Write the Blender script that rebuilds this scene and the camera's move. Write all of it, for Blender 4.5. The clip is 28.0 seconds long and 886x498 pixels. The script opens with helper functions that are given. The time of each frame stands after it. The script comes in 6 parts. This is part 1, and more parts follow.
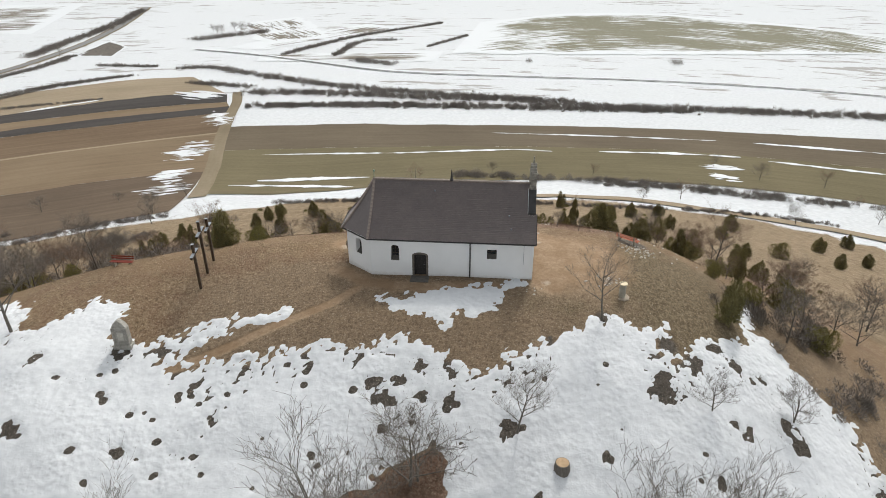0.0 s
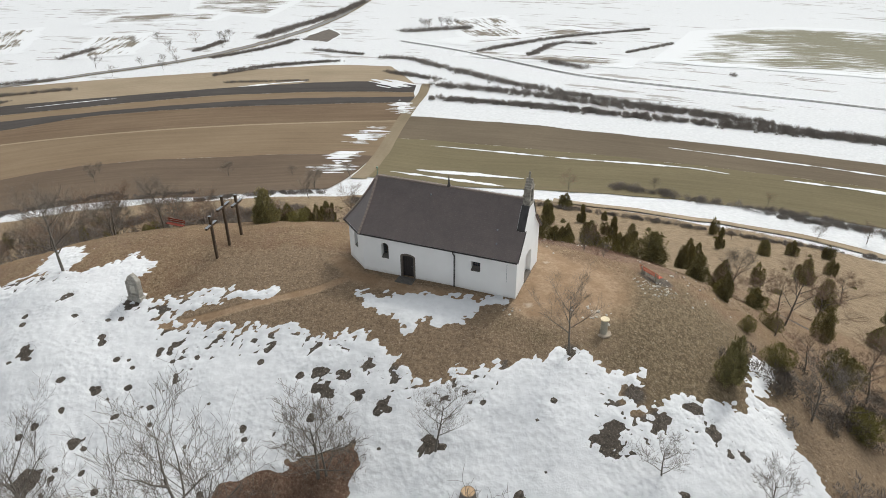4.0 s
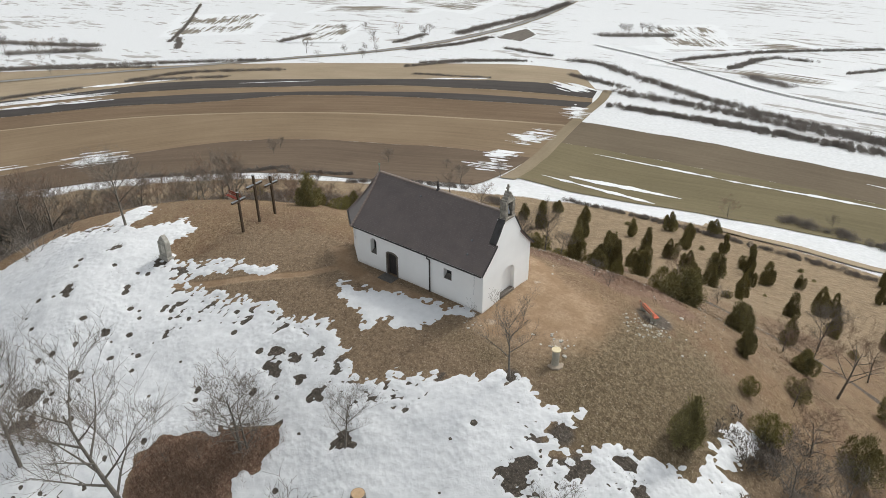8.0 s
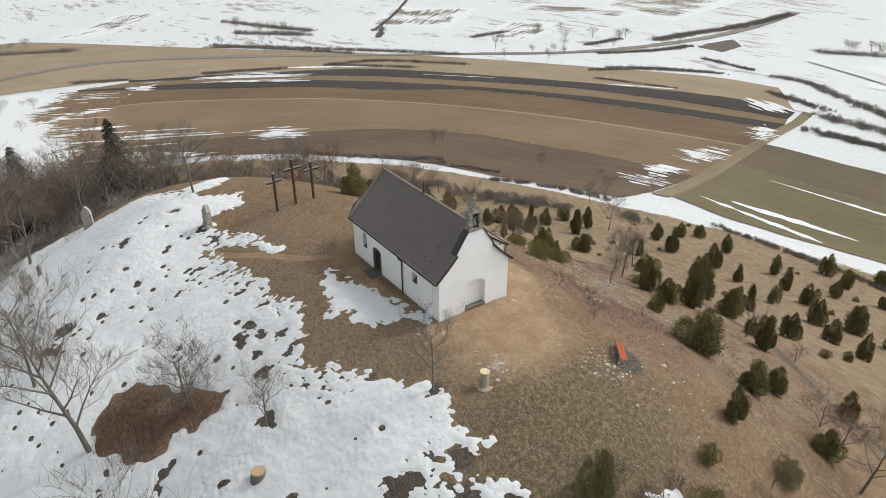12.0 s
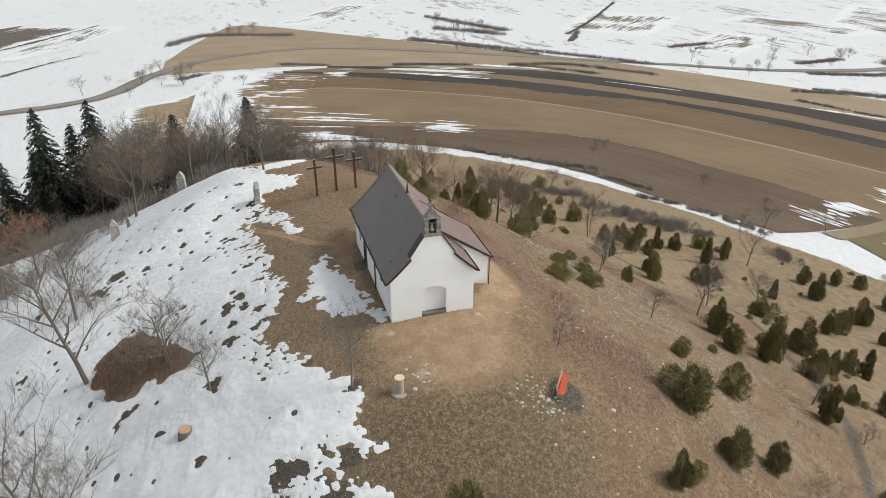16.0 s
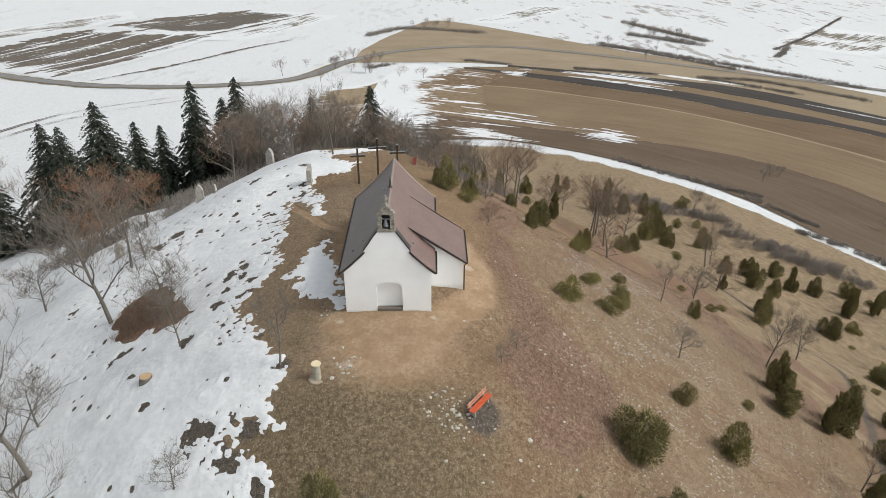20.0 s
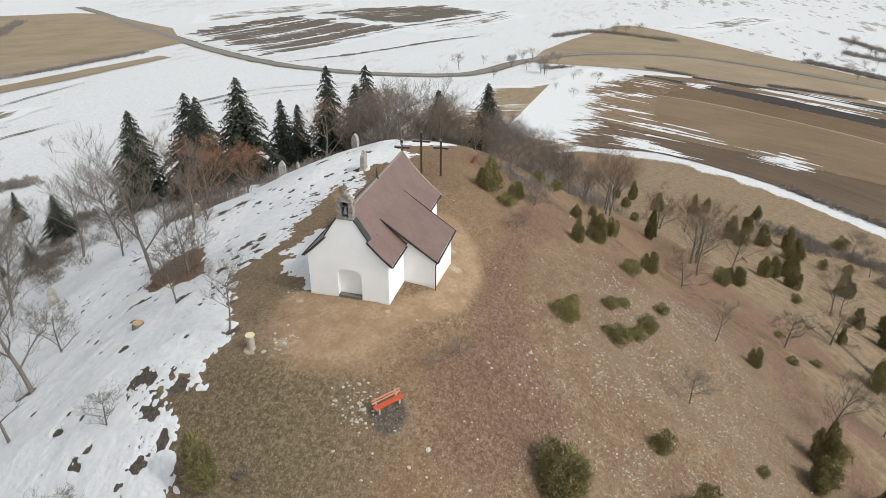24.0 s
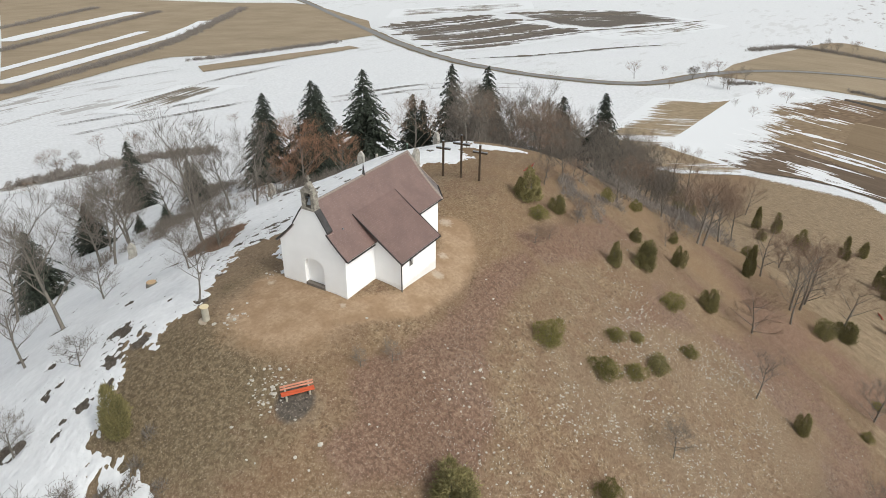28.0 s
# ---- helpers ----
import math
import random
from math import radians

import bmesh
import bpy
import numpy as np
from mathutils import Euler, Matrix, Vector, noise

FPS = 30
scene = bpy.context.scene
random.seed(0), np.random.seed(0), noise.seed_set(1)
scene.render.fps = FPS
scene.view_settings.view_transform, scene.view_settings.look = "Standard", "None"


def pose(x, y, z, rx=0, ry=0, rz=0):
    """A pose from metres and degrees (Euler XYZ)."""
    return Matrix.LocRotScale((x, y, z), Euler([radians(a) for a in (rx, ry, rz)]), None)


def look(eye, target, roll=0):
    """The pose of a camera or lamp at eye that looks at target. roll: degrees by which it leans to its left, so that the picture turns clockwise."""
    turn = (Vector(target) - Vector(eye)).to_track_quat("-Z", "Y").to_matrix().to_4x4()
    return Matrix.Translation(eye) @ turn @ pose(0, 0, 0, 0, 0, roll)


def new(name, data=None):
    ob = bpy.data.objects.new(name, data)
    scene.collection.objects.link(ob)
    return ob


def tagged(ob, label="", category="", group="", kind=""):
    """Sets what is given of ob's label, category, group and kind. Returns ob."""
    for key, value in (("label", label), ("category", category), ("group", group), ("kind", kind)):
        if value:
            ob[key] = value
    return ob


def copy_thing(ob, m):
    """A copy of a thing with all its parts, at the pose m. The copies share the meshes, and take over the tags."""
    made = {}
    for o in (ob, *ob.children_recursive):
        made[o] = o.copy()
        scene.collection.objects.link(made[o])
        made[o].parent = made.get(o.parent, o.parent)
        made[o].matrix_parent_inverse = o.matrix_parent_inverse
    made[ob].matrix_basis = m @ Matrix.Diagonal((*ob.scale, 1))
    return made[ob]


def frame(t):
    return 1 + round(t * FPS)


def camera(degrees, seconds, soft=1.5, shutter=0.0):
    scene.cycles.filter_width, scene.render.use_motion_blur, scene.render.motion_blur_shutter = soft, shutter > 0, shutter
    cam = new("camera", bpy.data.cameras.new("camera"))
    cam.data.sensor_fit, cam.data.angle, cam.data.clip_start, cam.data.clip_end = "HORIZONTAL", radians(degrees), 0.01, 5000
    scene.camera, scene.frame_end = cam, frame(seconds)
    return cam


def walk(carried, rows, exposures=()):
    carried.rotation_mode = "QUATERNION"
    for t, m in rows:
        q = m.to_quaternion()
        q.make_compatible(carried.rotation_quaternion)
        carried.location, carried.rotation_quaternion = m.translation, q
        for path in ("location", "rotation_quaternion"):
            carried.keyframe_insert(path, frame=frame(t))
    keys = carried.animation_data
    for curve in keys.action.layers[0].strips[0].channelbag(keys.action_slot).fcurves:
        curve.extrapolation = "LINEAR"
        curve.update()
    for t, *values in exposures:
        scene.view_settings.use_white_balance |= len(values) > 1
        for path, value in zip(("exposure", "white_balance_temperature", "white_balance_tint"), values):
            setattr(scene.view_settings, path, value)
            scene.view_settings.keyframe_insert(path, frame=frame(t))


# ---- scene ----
cam = camera(66.2, 28.0, soft=0.6)
METRES, EYE, TILT, LEAN, TURN = 110.0, 29.6, -28.9, 0.15, 4.7
ROWS = [
    (0.0, 0.0, 0.0, 0.0, -0.0, 0.0, 0.0),
    (0.5, 0.0179, 0.0014, 0.0009, 1.86, -0.01, -0.97),
    (1.0, 0.0359, 0.0034, 0.0018, 3.8, -0.03, -1.99),
    (1.5, 0.0537, 0.006, 0.0032, 5.7, -0.13, -3.02),
    (2.0, 0.0713, 0.0091, 0.005, 7.53, -0.23, -4.03),
    (2.5, 0.0888, 0.0127, 0.0069, 9.45, -0.38, -5.08),
    (3.0, 0.1062, 0.0167, 0.0091, 11.39, -0.58, -6.11),
    (3.5, 0.1234, 0.0213, 0.0115, 13.4, -0.82, -7.18),
    (4.0, 0.1405, 0.0263, 0.0143, 15.29, -1.07, -8.18),
    (4.5, 0.1573, 0.0319, 0.0175, 17.19, -1.37, -9.15),
    (6.5, 0.222, 0.0598, 0.0326, 24.88, -2.81, -12.97),
    (7.0, 0.2375, 0.0681, 0.0369, 26.83, -3.24, -13.86),
    (7.5, 0.2525, 0.0765, 0.0419, 28.82, -3.74, -14.79),
    (8.0, 0.2671, 0.0856, 0.0469, 30.81, -4.26, -15.67),
    (8.5, 0.2812, 0.0951, 0.0521, 32.82, -4.82, -16.57),
    (9.0, 0.2948, 0.105, 0.0577, 34.86, -5.43, -17.44),
    (9.5, 0.3079, 0.1154, 0.0637, 36.85, -6.05, -18.26),
    (10.0, 0.3208, 0.1262, 0.07, 38.88, -6.71, -19.05),
    (10.5, 0.3331, 0.1373, 0.0766, 40.91, -7.41, -19.83),
    (11.0, 0.3453, 0.1492, 0.0829, 43.01, -8.11, -20.57),
    (11.5, 0.3566, 0.1614, 0.0897, 45.1, -8.87, -21.31),
    (12.0, 0.3678, 0.1739, 0.0966, 47.18, -9.64, -21.98),
    (12.5, 0.3782, 0.1866, 0.1037, 49.37, -10.49, -22.71),
    (14.5, 0.415, 0.2413, 0.1336, 58.24, -14.02, -25.16),
    (15.0, 0.4226, 0.2558, 0.1412, 60.45, -14.94, -25.67),
    (15.5, 0.4299, 0.2703, 0.1489, 62.69, -15.9, -26.17),
    (16.0, 0.4364, 0.285, 0.1569, 64.88, -16.86, -26.63),
    (16.5, 0.4426, 0.2998, 0.1648, 67.01, -17.83, -27.07),
    (17.0, 0.4485, 0.3149, 0.1728, 69.24, -18.81, -27.46),
    (17.5, 0.453, 0.3302, 0.181, 71.5, -19.88, -27.8),
    (18.0, 0.4569, 0.3458, 0.1894, 73.96, -21.01, -28.13),
    (18.5, 0.4602, 0.3614, 0.1977, 76.24, -22.1, -28.41),
    (19.0, 0.4631, 0.3772, 0.2059, 78.62, -23.21, -28.61),
    (19.5, 0.4651, 0.3926, 0.2141, 81.05, -24.37, -28.84),
    (20.0, 0.4667, 0.4083, 0.2223, 83.36, -25.46, -29.0),
    (20.5, 0.4672, 0.4239, 0.2305, 85.78, -26.64, -29.14),
    (21.0, 0.4674, 0.4396, 0.2384, 88.14, -27.77, -29.21),
    (21.5, 0.4669, 0.4552, 0.2464, 90.45, -28.88, -29.24),
    (23.5, 0.4591, 0.5165, 0.2783, 99.59, -33.37, -29.08),
    (24.0, 0.4557, 0.5316, 0.2865, 101.88, -34.48, -28.9),
    (24.5, 0.4516, 0.5466, 0.2948, 104.08, -35.52, -28.69),
    (25.0, 0.4468, 0.5615, 0.3031, 106.31, -36.57, -28.44),
    (25.5, 0.4414, 0.5763, 0.3114, 108.53, -37.62, -28.14),
    (26.0, 0.4353, 0.5908, 0.3195, 110.75, -38.65, -27.82),
    (26.5, 0.4287, 0.6051, 0.3274, 112.96, -39.66, -27.45),
    (27.0, 0.4215, 0.6191, 0.3352, 115.16, -40.66, -27.06),
    (27.5, 0.4139, 0.6329, 0.3431, 117.31, -41.61, -26.63),
    (28.0, 0.4057, 0.6464, 0.3506, 119.53, -42.57, -26.15),
]
walk(cam, [(t, pose(3.66, -52.0, EYE, TILT, LEAN, TURN) @ pose(METRES * x, METRES * y, METRES * z, 90 + pitch, roll, yaw)) for t, x, y, z, yaw, pitch, roll in ROWS], [(0.0, 0.40, 6400, 7), (10.0, 0.34, 6400, 7), (28.0, 0.35, 6400, 7)])

# ---------------------------------------------------------------- light
SUN_EL, SUN_AZ = radians(46), radians(12)
world = bpy.data.worlds.new("sky")
scene.world = world
world.use_nodes = True
wn, wl = world.node_tree.nodes, world.node_tree.links
sky = wn.new("ShaderNodeTexSky")
sky.sky_type = "NISHITA"
sky.sun_disc = False
sky.sun_elevation, sky.sun_rotation = SUN_EL, SUN_AZ
sky.air_density, sky.dust_density, sky.ozone_density = 1.0, 4.0, 1.0
veil = wn.new("ShaderNodeHueSaturation")
veil.inputs["Saturation"].default_value = 0.18
wl.new(sky.outputs[0], veil.inputs["Color"])
wl.new(veil.outputs[0], wn["Background"].inputs[0])
wn["Background"].inputs[1].default_value = 0.15
sun = new("sun", bpy.data.lights.new("sun", "SUN"))
sun.data.energy, sun.data.angle, sun.data.color = 1.07, radians(3.0), (1.0, 0.95, 0.88)
sun.matrix_world = look((60 * math.sin(SUN_AZ), 60 * math.cos(SUN_AZ), 60 * math.tan(SUN_EL)), (0, 0, 0))


# ---------------------------------------------------------------- materials
def material(name, rough=0.9, metal=0.0, spec=0.3):
    m = bpy.data.materials.new(name)
    m.use_nodes = True
    b = m.node_tree.nodes["Principled BSDF"]
    b.inputs["Roughness"].default_value = rough
    b.inputs["Metallic"].default_value = metal
    b.inputs["Specular IOR Level"].default_value = spec
    return m, m.node_tree.nodes, m.node_tree.links, b


def noise_node(n, l, vec, scale, detail=4.0, rough=0.55, dist=0.0):
    t = n.new("ShaderNodeTexNoise")
    t.inputs["Scale"].default_value = scale
    t.inputs["Detail"].default_value = detail
    t.inputs["Roughness"].default_value = rough
    t.inputs["Distortion"].default_value = dist
    l.new(vec, t.inputs["Vector"])
    return t.outputs["Fac"]


def ramp(n, l, fac, *stops):
    r = n.new("ShaderNodeValToRGB")
    e = r.color_ramp.elements
    while len(e) < len(stops):
        e.new(0.5)
    for k, (p, c) in enumerate(stops):
        e[k].position = p
        e[k].color = (*c, 1) if len(c) == 3 else c
    l.new(fac, r.inputs[0])
    return r.outputs[0]


def blend(n, l, fac, a, b, mode="MIX"):
    x = n.new("ShaderNodeMix")
    x.data_type, x.blend_type = "RGBA", mode
    for sock, v in ((x.inputs[0], fac), (x.inputs[6], a), (x.inputs[7], b)):
        if isinstance(v, (int, float)):
            sock.default_value = v
        elif isinstance(v, tuple):
            sock.default_value = (*v, 1)
        else:
            l.new(v, sock)
    return x.outputs[2]


def calc(n, l, op, a, b=0.0, clamp=False):
    x = n.new("ShaderNodeMath")
    x.operation, x.use_clamp = op, clamp
    for sock, v in ((x.inputs[0], a), (x.inputs[1], b)):
        if isinstance(v, (int, float)):
            sock.default_value = v
        else:
            l.new(v, sock)
    return x.outputs[0]


def relief(n, l, b, height, strength=0.5, distance=0.02):
    x = n.new("ShaderNodeBump")
    x.inputs["Strength"].default_value = strength
    x.inputs["Distance"].default_value = distance
    l.new(height, x.inputs["Height"])
    l.new(x.outputs[0], b.inputs["Normal"])


def coords(n, kind="Object"):
    return n.new("ShaderNodeTexCoord").outputs[kind]


def plain(name, c0, c1, scale=3.0, rough=0.9, metal=0.0, spec=0.3, bump=0.4, dist=0.01, stretch=None, island=0.0, rnd=0.0):
    """Two-tone surface with a coarse and a fine grain and relief."""
    m, n, l, b = material(name, rough, metal, spec)
    v = coords(n)
    if stretch:
        mp = n.new("ShaderNodeMapping")
        mp.inputs["Scale"].default_value = stretch
        l.new(v, mp.inputs[0])
        v = mp.outputs[0]
    big, fine = noise_node(n, l, v, scale, 3), noise_node(n, l, v, scale * 9, 5, 0.7)
    f = calc(n, l, "ADD", calc(n, l, "MULTIPLY", big, 0.6), calc(n, l, "MULTIPLY", fine, 0.4))
    col = ramp(n, l, f, (0.32, c0), (0.68, c1))
    for amount, node, out in ((island, "ShaderNodeNewGeometry", "Random Per Island"), (rnd, "ShaderNodeObjectInfo", "Random")):
        if amount:
            g = n.new(node).outputs[out]
            s = calc(n, l, "ADD", calc(n, l, "MULTIPLY", g, amount), 1 - amount / 2)
            hs = n.new("ShaderNodeHueSaturation")
            l.new(s, hs.inputs["Value"])
            l.new(col, hs.inputs["Color"])
            col = hs.outputs[0]
    l.new(col, b.inputs["Base Color"])
    if bump:
        relief(n, l, b, fine, bump, dist)
    return m


def snow_surface():
    m, n, l, b = material("snow", 0.75, 0.0, 0.2)
    v = coords(n)
    big, mid, fine = noise_node(n, l, v, 0.12, 4), noise_node(n, l, v, 1.6, 4), noise_node(n, l, v, 9, 4)
    col = ramp(n, l, calc(n, l, "ADD", calc(n, l, "MULTIPLY", big, 0.5), calc(n, l, "MULTIPLY", mid, 0.5)), (0.3, (0.545, 0.552, 0.560)), (0.62, (0.672, 0.678, 0.684)))
    grit = ramp(n, l, noise_node(n, l, v, 6.0, 6, 0.75), (0.63, (0, 0, 0)), (0.70, (1, 1, 1)))
    l.new(blend(n, l, calc(n, l, "MULTIPLY", grit, 0.5), col, (0.30, 0.26, 0.21)), b.inputs["Base Color"])
    prints = n.new("ShaderNodeTexVoronoi")
    prints.feature = "SMOOTH_F1"
    prints.inputs["Scale"].default_value = 2.6
    l.new(v, prints.inputs["Vector"])
    trod = ramp(n, l, noise_node(n, l, v, 0.18, 3), (0.40, (0.15, 0.15, 0.15)), (0.62, (1, 1, 1)))
    h = calc(n, l, "ADD", calc(n, l, "MULTIPLY", calc(n, l, "MULTIPLY", prints.outputs["Distance"], 1.3), trod), calc(n, l, "ADD", mid, calc(n, l, "MULTIPLY", fine, 0.35)))
    relief(n, l, b, h, 0.8, 0.07)
    return m


def ground_surface():
    """Dry winter grass with bare soil, red-brown heath, dark turf, leaf litter, scree and snow by the cover stored on the sheet."""
    m, n, l, b = material("ground", 0.95, 0.0, 0.1)
    v = coords(n)
    n1, n2, n3, n4 = noise_node(n, l, v, 0.09, 4), noise_node(n, l, v, 0.55, 5), noise_node(n, l, v, 3.2, 5, 0.65), noise_node(n, l, v, 14, 4, 0.7)

    def cover(name, gain=0.8):
        a = n.new("ShaderNodeAttribute")
        a.attribute_name = name
        f = calc(n, l, "ADD", a.outputs["Fac"], calc(n, l, "MULTIPLY", calc(n, l, "SUBTRACT", calc(n, l, "ADD", calc(n, l, "MULTIPLY", n2, 0.5), calc(n, l, "MULTIPLY", n3, 0.5)), 0.5), gain))
        return ramp(n, l, f, (0.36, (0, 0, 0)), (0.64, (1, 1, 1)))

    straw = ramp(n, l, n3, (0.29, (0.083, 0.055, 0.033)), (0.47, (0.190, 0.132, 0.080)), (0.67, (0.325, 0.240, 0.152)))
    straw = blend(n, l, ramp(n, l, n2, (0.40, (0, 0, 0)), (0.60, (1, 1, 1))), blend(n, l, 0.6, straw, (0.175, 0.108, 0.070)), straw)
    straw = blend(n, l, ramp(n, l, n1, (0.42, (0, 0, 0)), (0.62, (1, 1, 1))), straw, blend(n, l, 0.5, straw, (0.225, 0.150, 0.085)))
    soil = ramp(n, l, n3, (0.3, (0.245, 0.168, 0.106)), (0.7, (0.355, 0.258, 0.170)))
    heath = ramp(n, l, n3, (0.28, (0.090, 0.055, 0.040)), (0.5, (0.176, 0.108, 0.076)), (0.74, (0.290, 0.196, 0.138)))
    turf = ramp(n, l, n3, (0.3, (0.140, 0.100, 0.065)), (0.7, (0.292, 0.212, 0.138)))
    litter = ramp(n, l, n3, (0.3, (0.050, 0.044, 0.038)), (0.7, (0.132, 0.113, 0.094)))
    meadow = ramp(n, l, calc(n, l, "ADD", calc(n, l, "MULTIPLY", n2, 0.55), calc(n, l, "MULTIPLY", n3, 0.45)), (0.34, (0.124, 0.088, 0.055)), (0.46, (0.208, 0.153, 0.096)), (0.66, (0.315, 0.241, 0.158)))
    white = ramp(n, l, n2, (0.3, (0.51, 0.518, 0.526)), (0.7, (0.618, 0.626, 0.632)))
    col = blend(n, l, cover("meadow"), straw, meadow)
    col = blend(n, l, cover("turf"), col, turf)
    col = blend(n, l, cover("moss", 1.4), col, ramp(n, l, n3, (0.3, (0.080, 0.061, 0.037)), (0.5, (0.155, 0.118, 0.072)), (0.72, (0.27, 0.205, 0.130))))
    col = blend(n, l, calc(n, l, "MULTIPLY", cover("heath", 1.7), 0.95), col, heath)
    col = blend(n, l, cover("litter"), col, litter)
    st = n.new("ShaderNodeTexVoronoi")
    st.inputs["Scale"].default_value = 5.0
    l.new(v, st.inputs["Vector"])
    a = n.new("ShaderNodeAttribute")
    a.attribute_name = "scree"
    chips = calc(n, l, "MULTIPLY", ramp(n, l, st.outputs["Distance"], (0.16, (1, 1, 1)), (0.26, (0, 0, 0))), calc(n, l, "MULTIPLY", a.outputs["Fac"], ramp(n, l, n2, (0.47, (0, 0, 0)), (0.58, (1, 1, 1)))))
    col = blend(n, l, calc(n, l, "MULTIPLY", calc(n, l, "MULTIPLY", a.outputs["Fac"], ramp(n, l, n1, (0.40, (0, 0, 0)), (0.60, (1, 1, 1)))), 0.22), col, ramp(n, l, n3, (0.3, (0.125, 0.102, 0.080)), (0.7, (0.330, 0.285, 0.230))))
    col = blend(n, l, chips, col, (0.50, 0.47, 0.42))
    fleck = noise_node(n, l, v, 7.0, 6, 0.8)
    col = blend(n, l, ramp(n, l, fleck, (0.38, (0.7, 0.7, 0.7)), (0.52, (0, 0, 0))), col, blend(n, l, 0.5, col, (0.060, 0.044, 0.030)))
    col = blend(n, l, ramp(n, l, fleck, (0.555, (0, 0, 0)), (0.66, (0.7, 0.7, 0.7))), col, (0.46, 0.39, 0.30))
    bare = cover("soil", 0.5)
    soil = blend(n, l, ramp(n, l, n2, (0.42, (0, 0, 0)), (0.6, (1, 1, 1))), soil, blend(n, l, 0.55, soil, (0.20, 0.125, 0.070)))
    col = blend(n, l, bare, col, soil)
    col = blend(n, l, calc(n, l, "MULTIPLY", cover("chalk", 1.2), 0.4), col, (0.52, 0.47, 0.39))
    thaw = None
    for turn, sx_ in ((0.5, 0.05), (1.35, 0.06)):
        mp = n.new("ShaderNodeMapping")
        mp.inputs["Rotation"].default_value = (0, 0, turn)
        mp.inputs["Scale"].default_value = (0.014, sx_, 0.02)
        l.new(v, mp.inputs[0])
        s = ramp(n, l, calc(n, l, "ADD", calc(n, l, "MULTIPLY", noise_node(n, l, mp.outputs[0], 1.0, 6, 0.65), 0.7), calc(n, l, "MULTIPLY", noise_node(n, l, v, 0.004, 3), 0.3)), (0.580, (0, 0, 0)), (0.594, (1, 1, 1)))
        thaw = s if thaw is None else calc(n, l, "MAXIMUM", thaw, s)
    a = n.new("ShaderNodeAttribute")
    a.attribute_name = "plain_far"
    white = blend(n, l, calc(n, l, "MULTIPLY", calc(n, l, "MULTIPLY", thaw, a.outputs["Fac"]), 0.65), white, (0.20, 0.175, 0.145))
    col = blend(n, l, cover("snow", 1.3), col, white)
    l.new(col, b.inputs["Base Color"])
    relief(n, l, b, calc(n, l, "MULTIPLY", calc(n, l, "ADD", n3, calc(n, l, "MULTIPLY", n4, 0.5)), calc(n, l, "SUBTRACT", 1.0, calc(n, l, "MULTIPLY", bare, 0.7))), 0.9, 0.16)
    return m


def field_surface(name, c0, c1, c2, rows=0.5):
    """Ploughed or sown land: broad tone changes and fine rows along the strip."""
    m, n, l, b = material(name, 1.0, 0.0, 0.05)
    v = coords(n)
    uv = n.new("ShaderNodeAttribute")
    uv.attribute_name = "strip"
    mp = n.new("ShaderNodeMapping")
    mp.inputs["Scale"].default_value = (0.012, 0.22, 1)
    l.new(uv.outputs["Vector"], mp.inputs[0])
    lines = noise_node(n, l, mp.outputs[0], 1.0, 6, 0.75)
    big, fine = noise_node(n, l, v, 0.02, 4), noise_node(n, l, v, 0.6, 5, 0.7)
    f = calc(n, l, "ADD", calc(n, l, "MULTIPLY", lines, rows), calc(n, l, "ADD", calc(n, l, "MULTIPLY", big, (1 - rows) * 0.6), calc(n, l, "MULTIPLY", fine, (1 - rows) * 0.4)))
    l.new(ramp(n, l, f, (0.33, c0), (0.5, c1), (0.68, c2)), b.inputs["Base Color"])
    relief(n, l, b, lines, 0.5, 0.3)
    return m


def melt_surface(name, c0, c1, share=0.5, thin=0.0):
    """Fields half out of the snow: streaks of dark land along the strip, white between."""
    m, n, l, b = material(name, 0.95, 0.0, 0.1)
    v = coords(n)
    uv = n.new("ShaderNodeAttribute")
    uv.attribute_name = "strip"
    mp = n.new("ShaderNodeMapping")
    mp.inputs["Scale"].default_value = (0.06 if thin else 0.012, 0.16, 1)
    l.new(uv.outputs["Vector"], mp.inputs[0])
    lines, big, fine = noise_node(n, l, mp.outputs[0], 1.0, 6, 0.7), noise_node(n, l, v, 0.012, 4), noise_node(n, l, v, 0.25, 5)
    land = ramp(n, l, fine, (0.3, c0), (0.7, c1))
    a = n.new("ShaderNodeAttribute")
    a.attribute_name = "rim"
    f = calc(n, l, "ADD", calc(n, l, "ADD", calc(n, l, "MULTIPLY", lines, 0.62), calc(n, l, "MULTIPLY", big, 0.38)), calc(n, l, "MULTIPLY", a.outputs["Fac"], -0.35))
    if thin:
        sep = n.new("ShaderNodeSeparateXYZ")
        l.new(uv.outputs["Vector"], sep.inputs[0])
        f = calc(n, l, "ADD", calc(n, l, "ADD", calc(n, l, "MULTIPLY", lines, 0.6), calc(n, l, "MULTIPLY", big, 0.4)), calc(n, l, "MULTIPLY", calc(n, l, "SUBTRACT", sep.outputs[0], 42.0), thin))
    mask = ramp(n, l, f, (share - 0.025, (0, 0, 0)), (share + 0.025, (1, 1, 1)))
    l.new(blend(n, l, mask, (0.60, 0.61, 0.617), land), b.inputs["Base Color"])
    return m


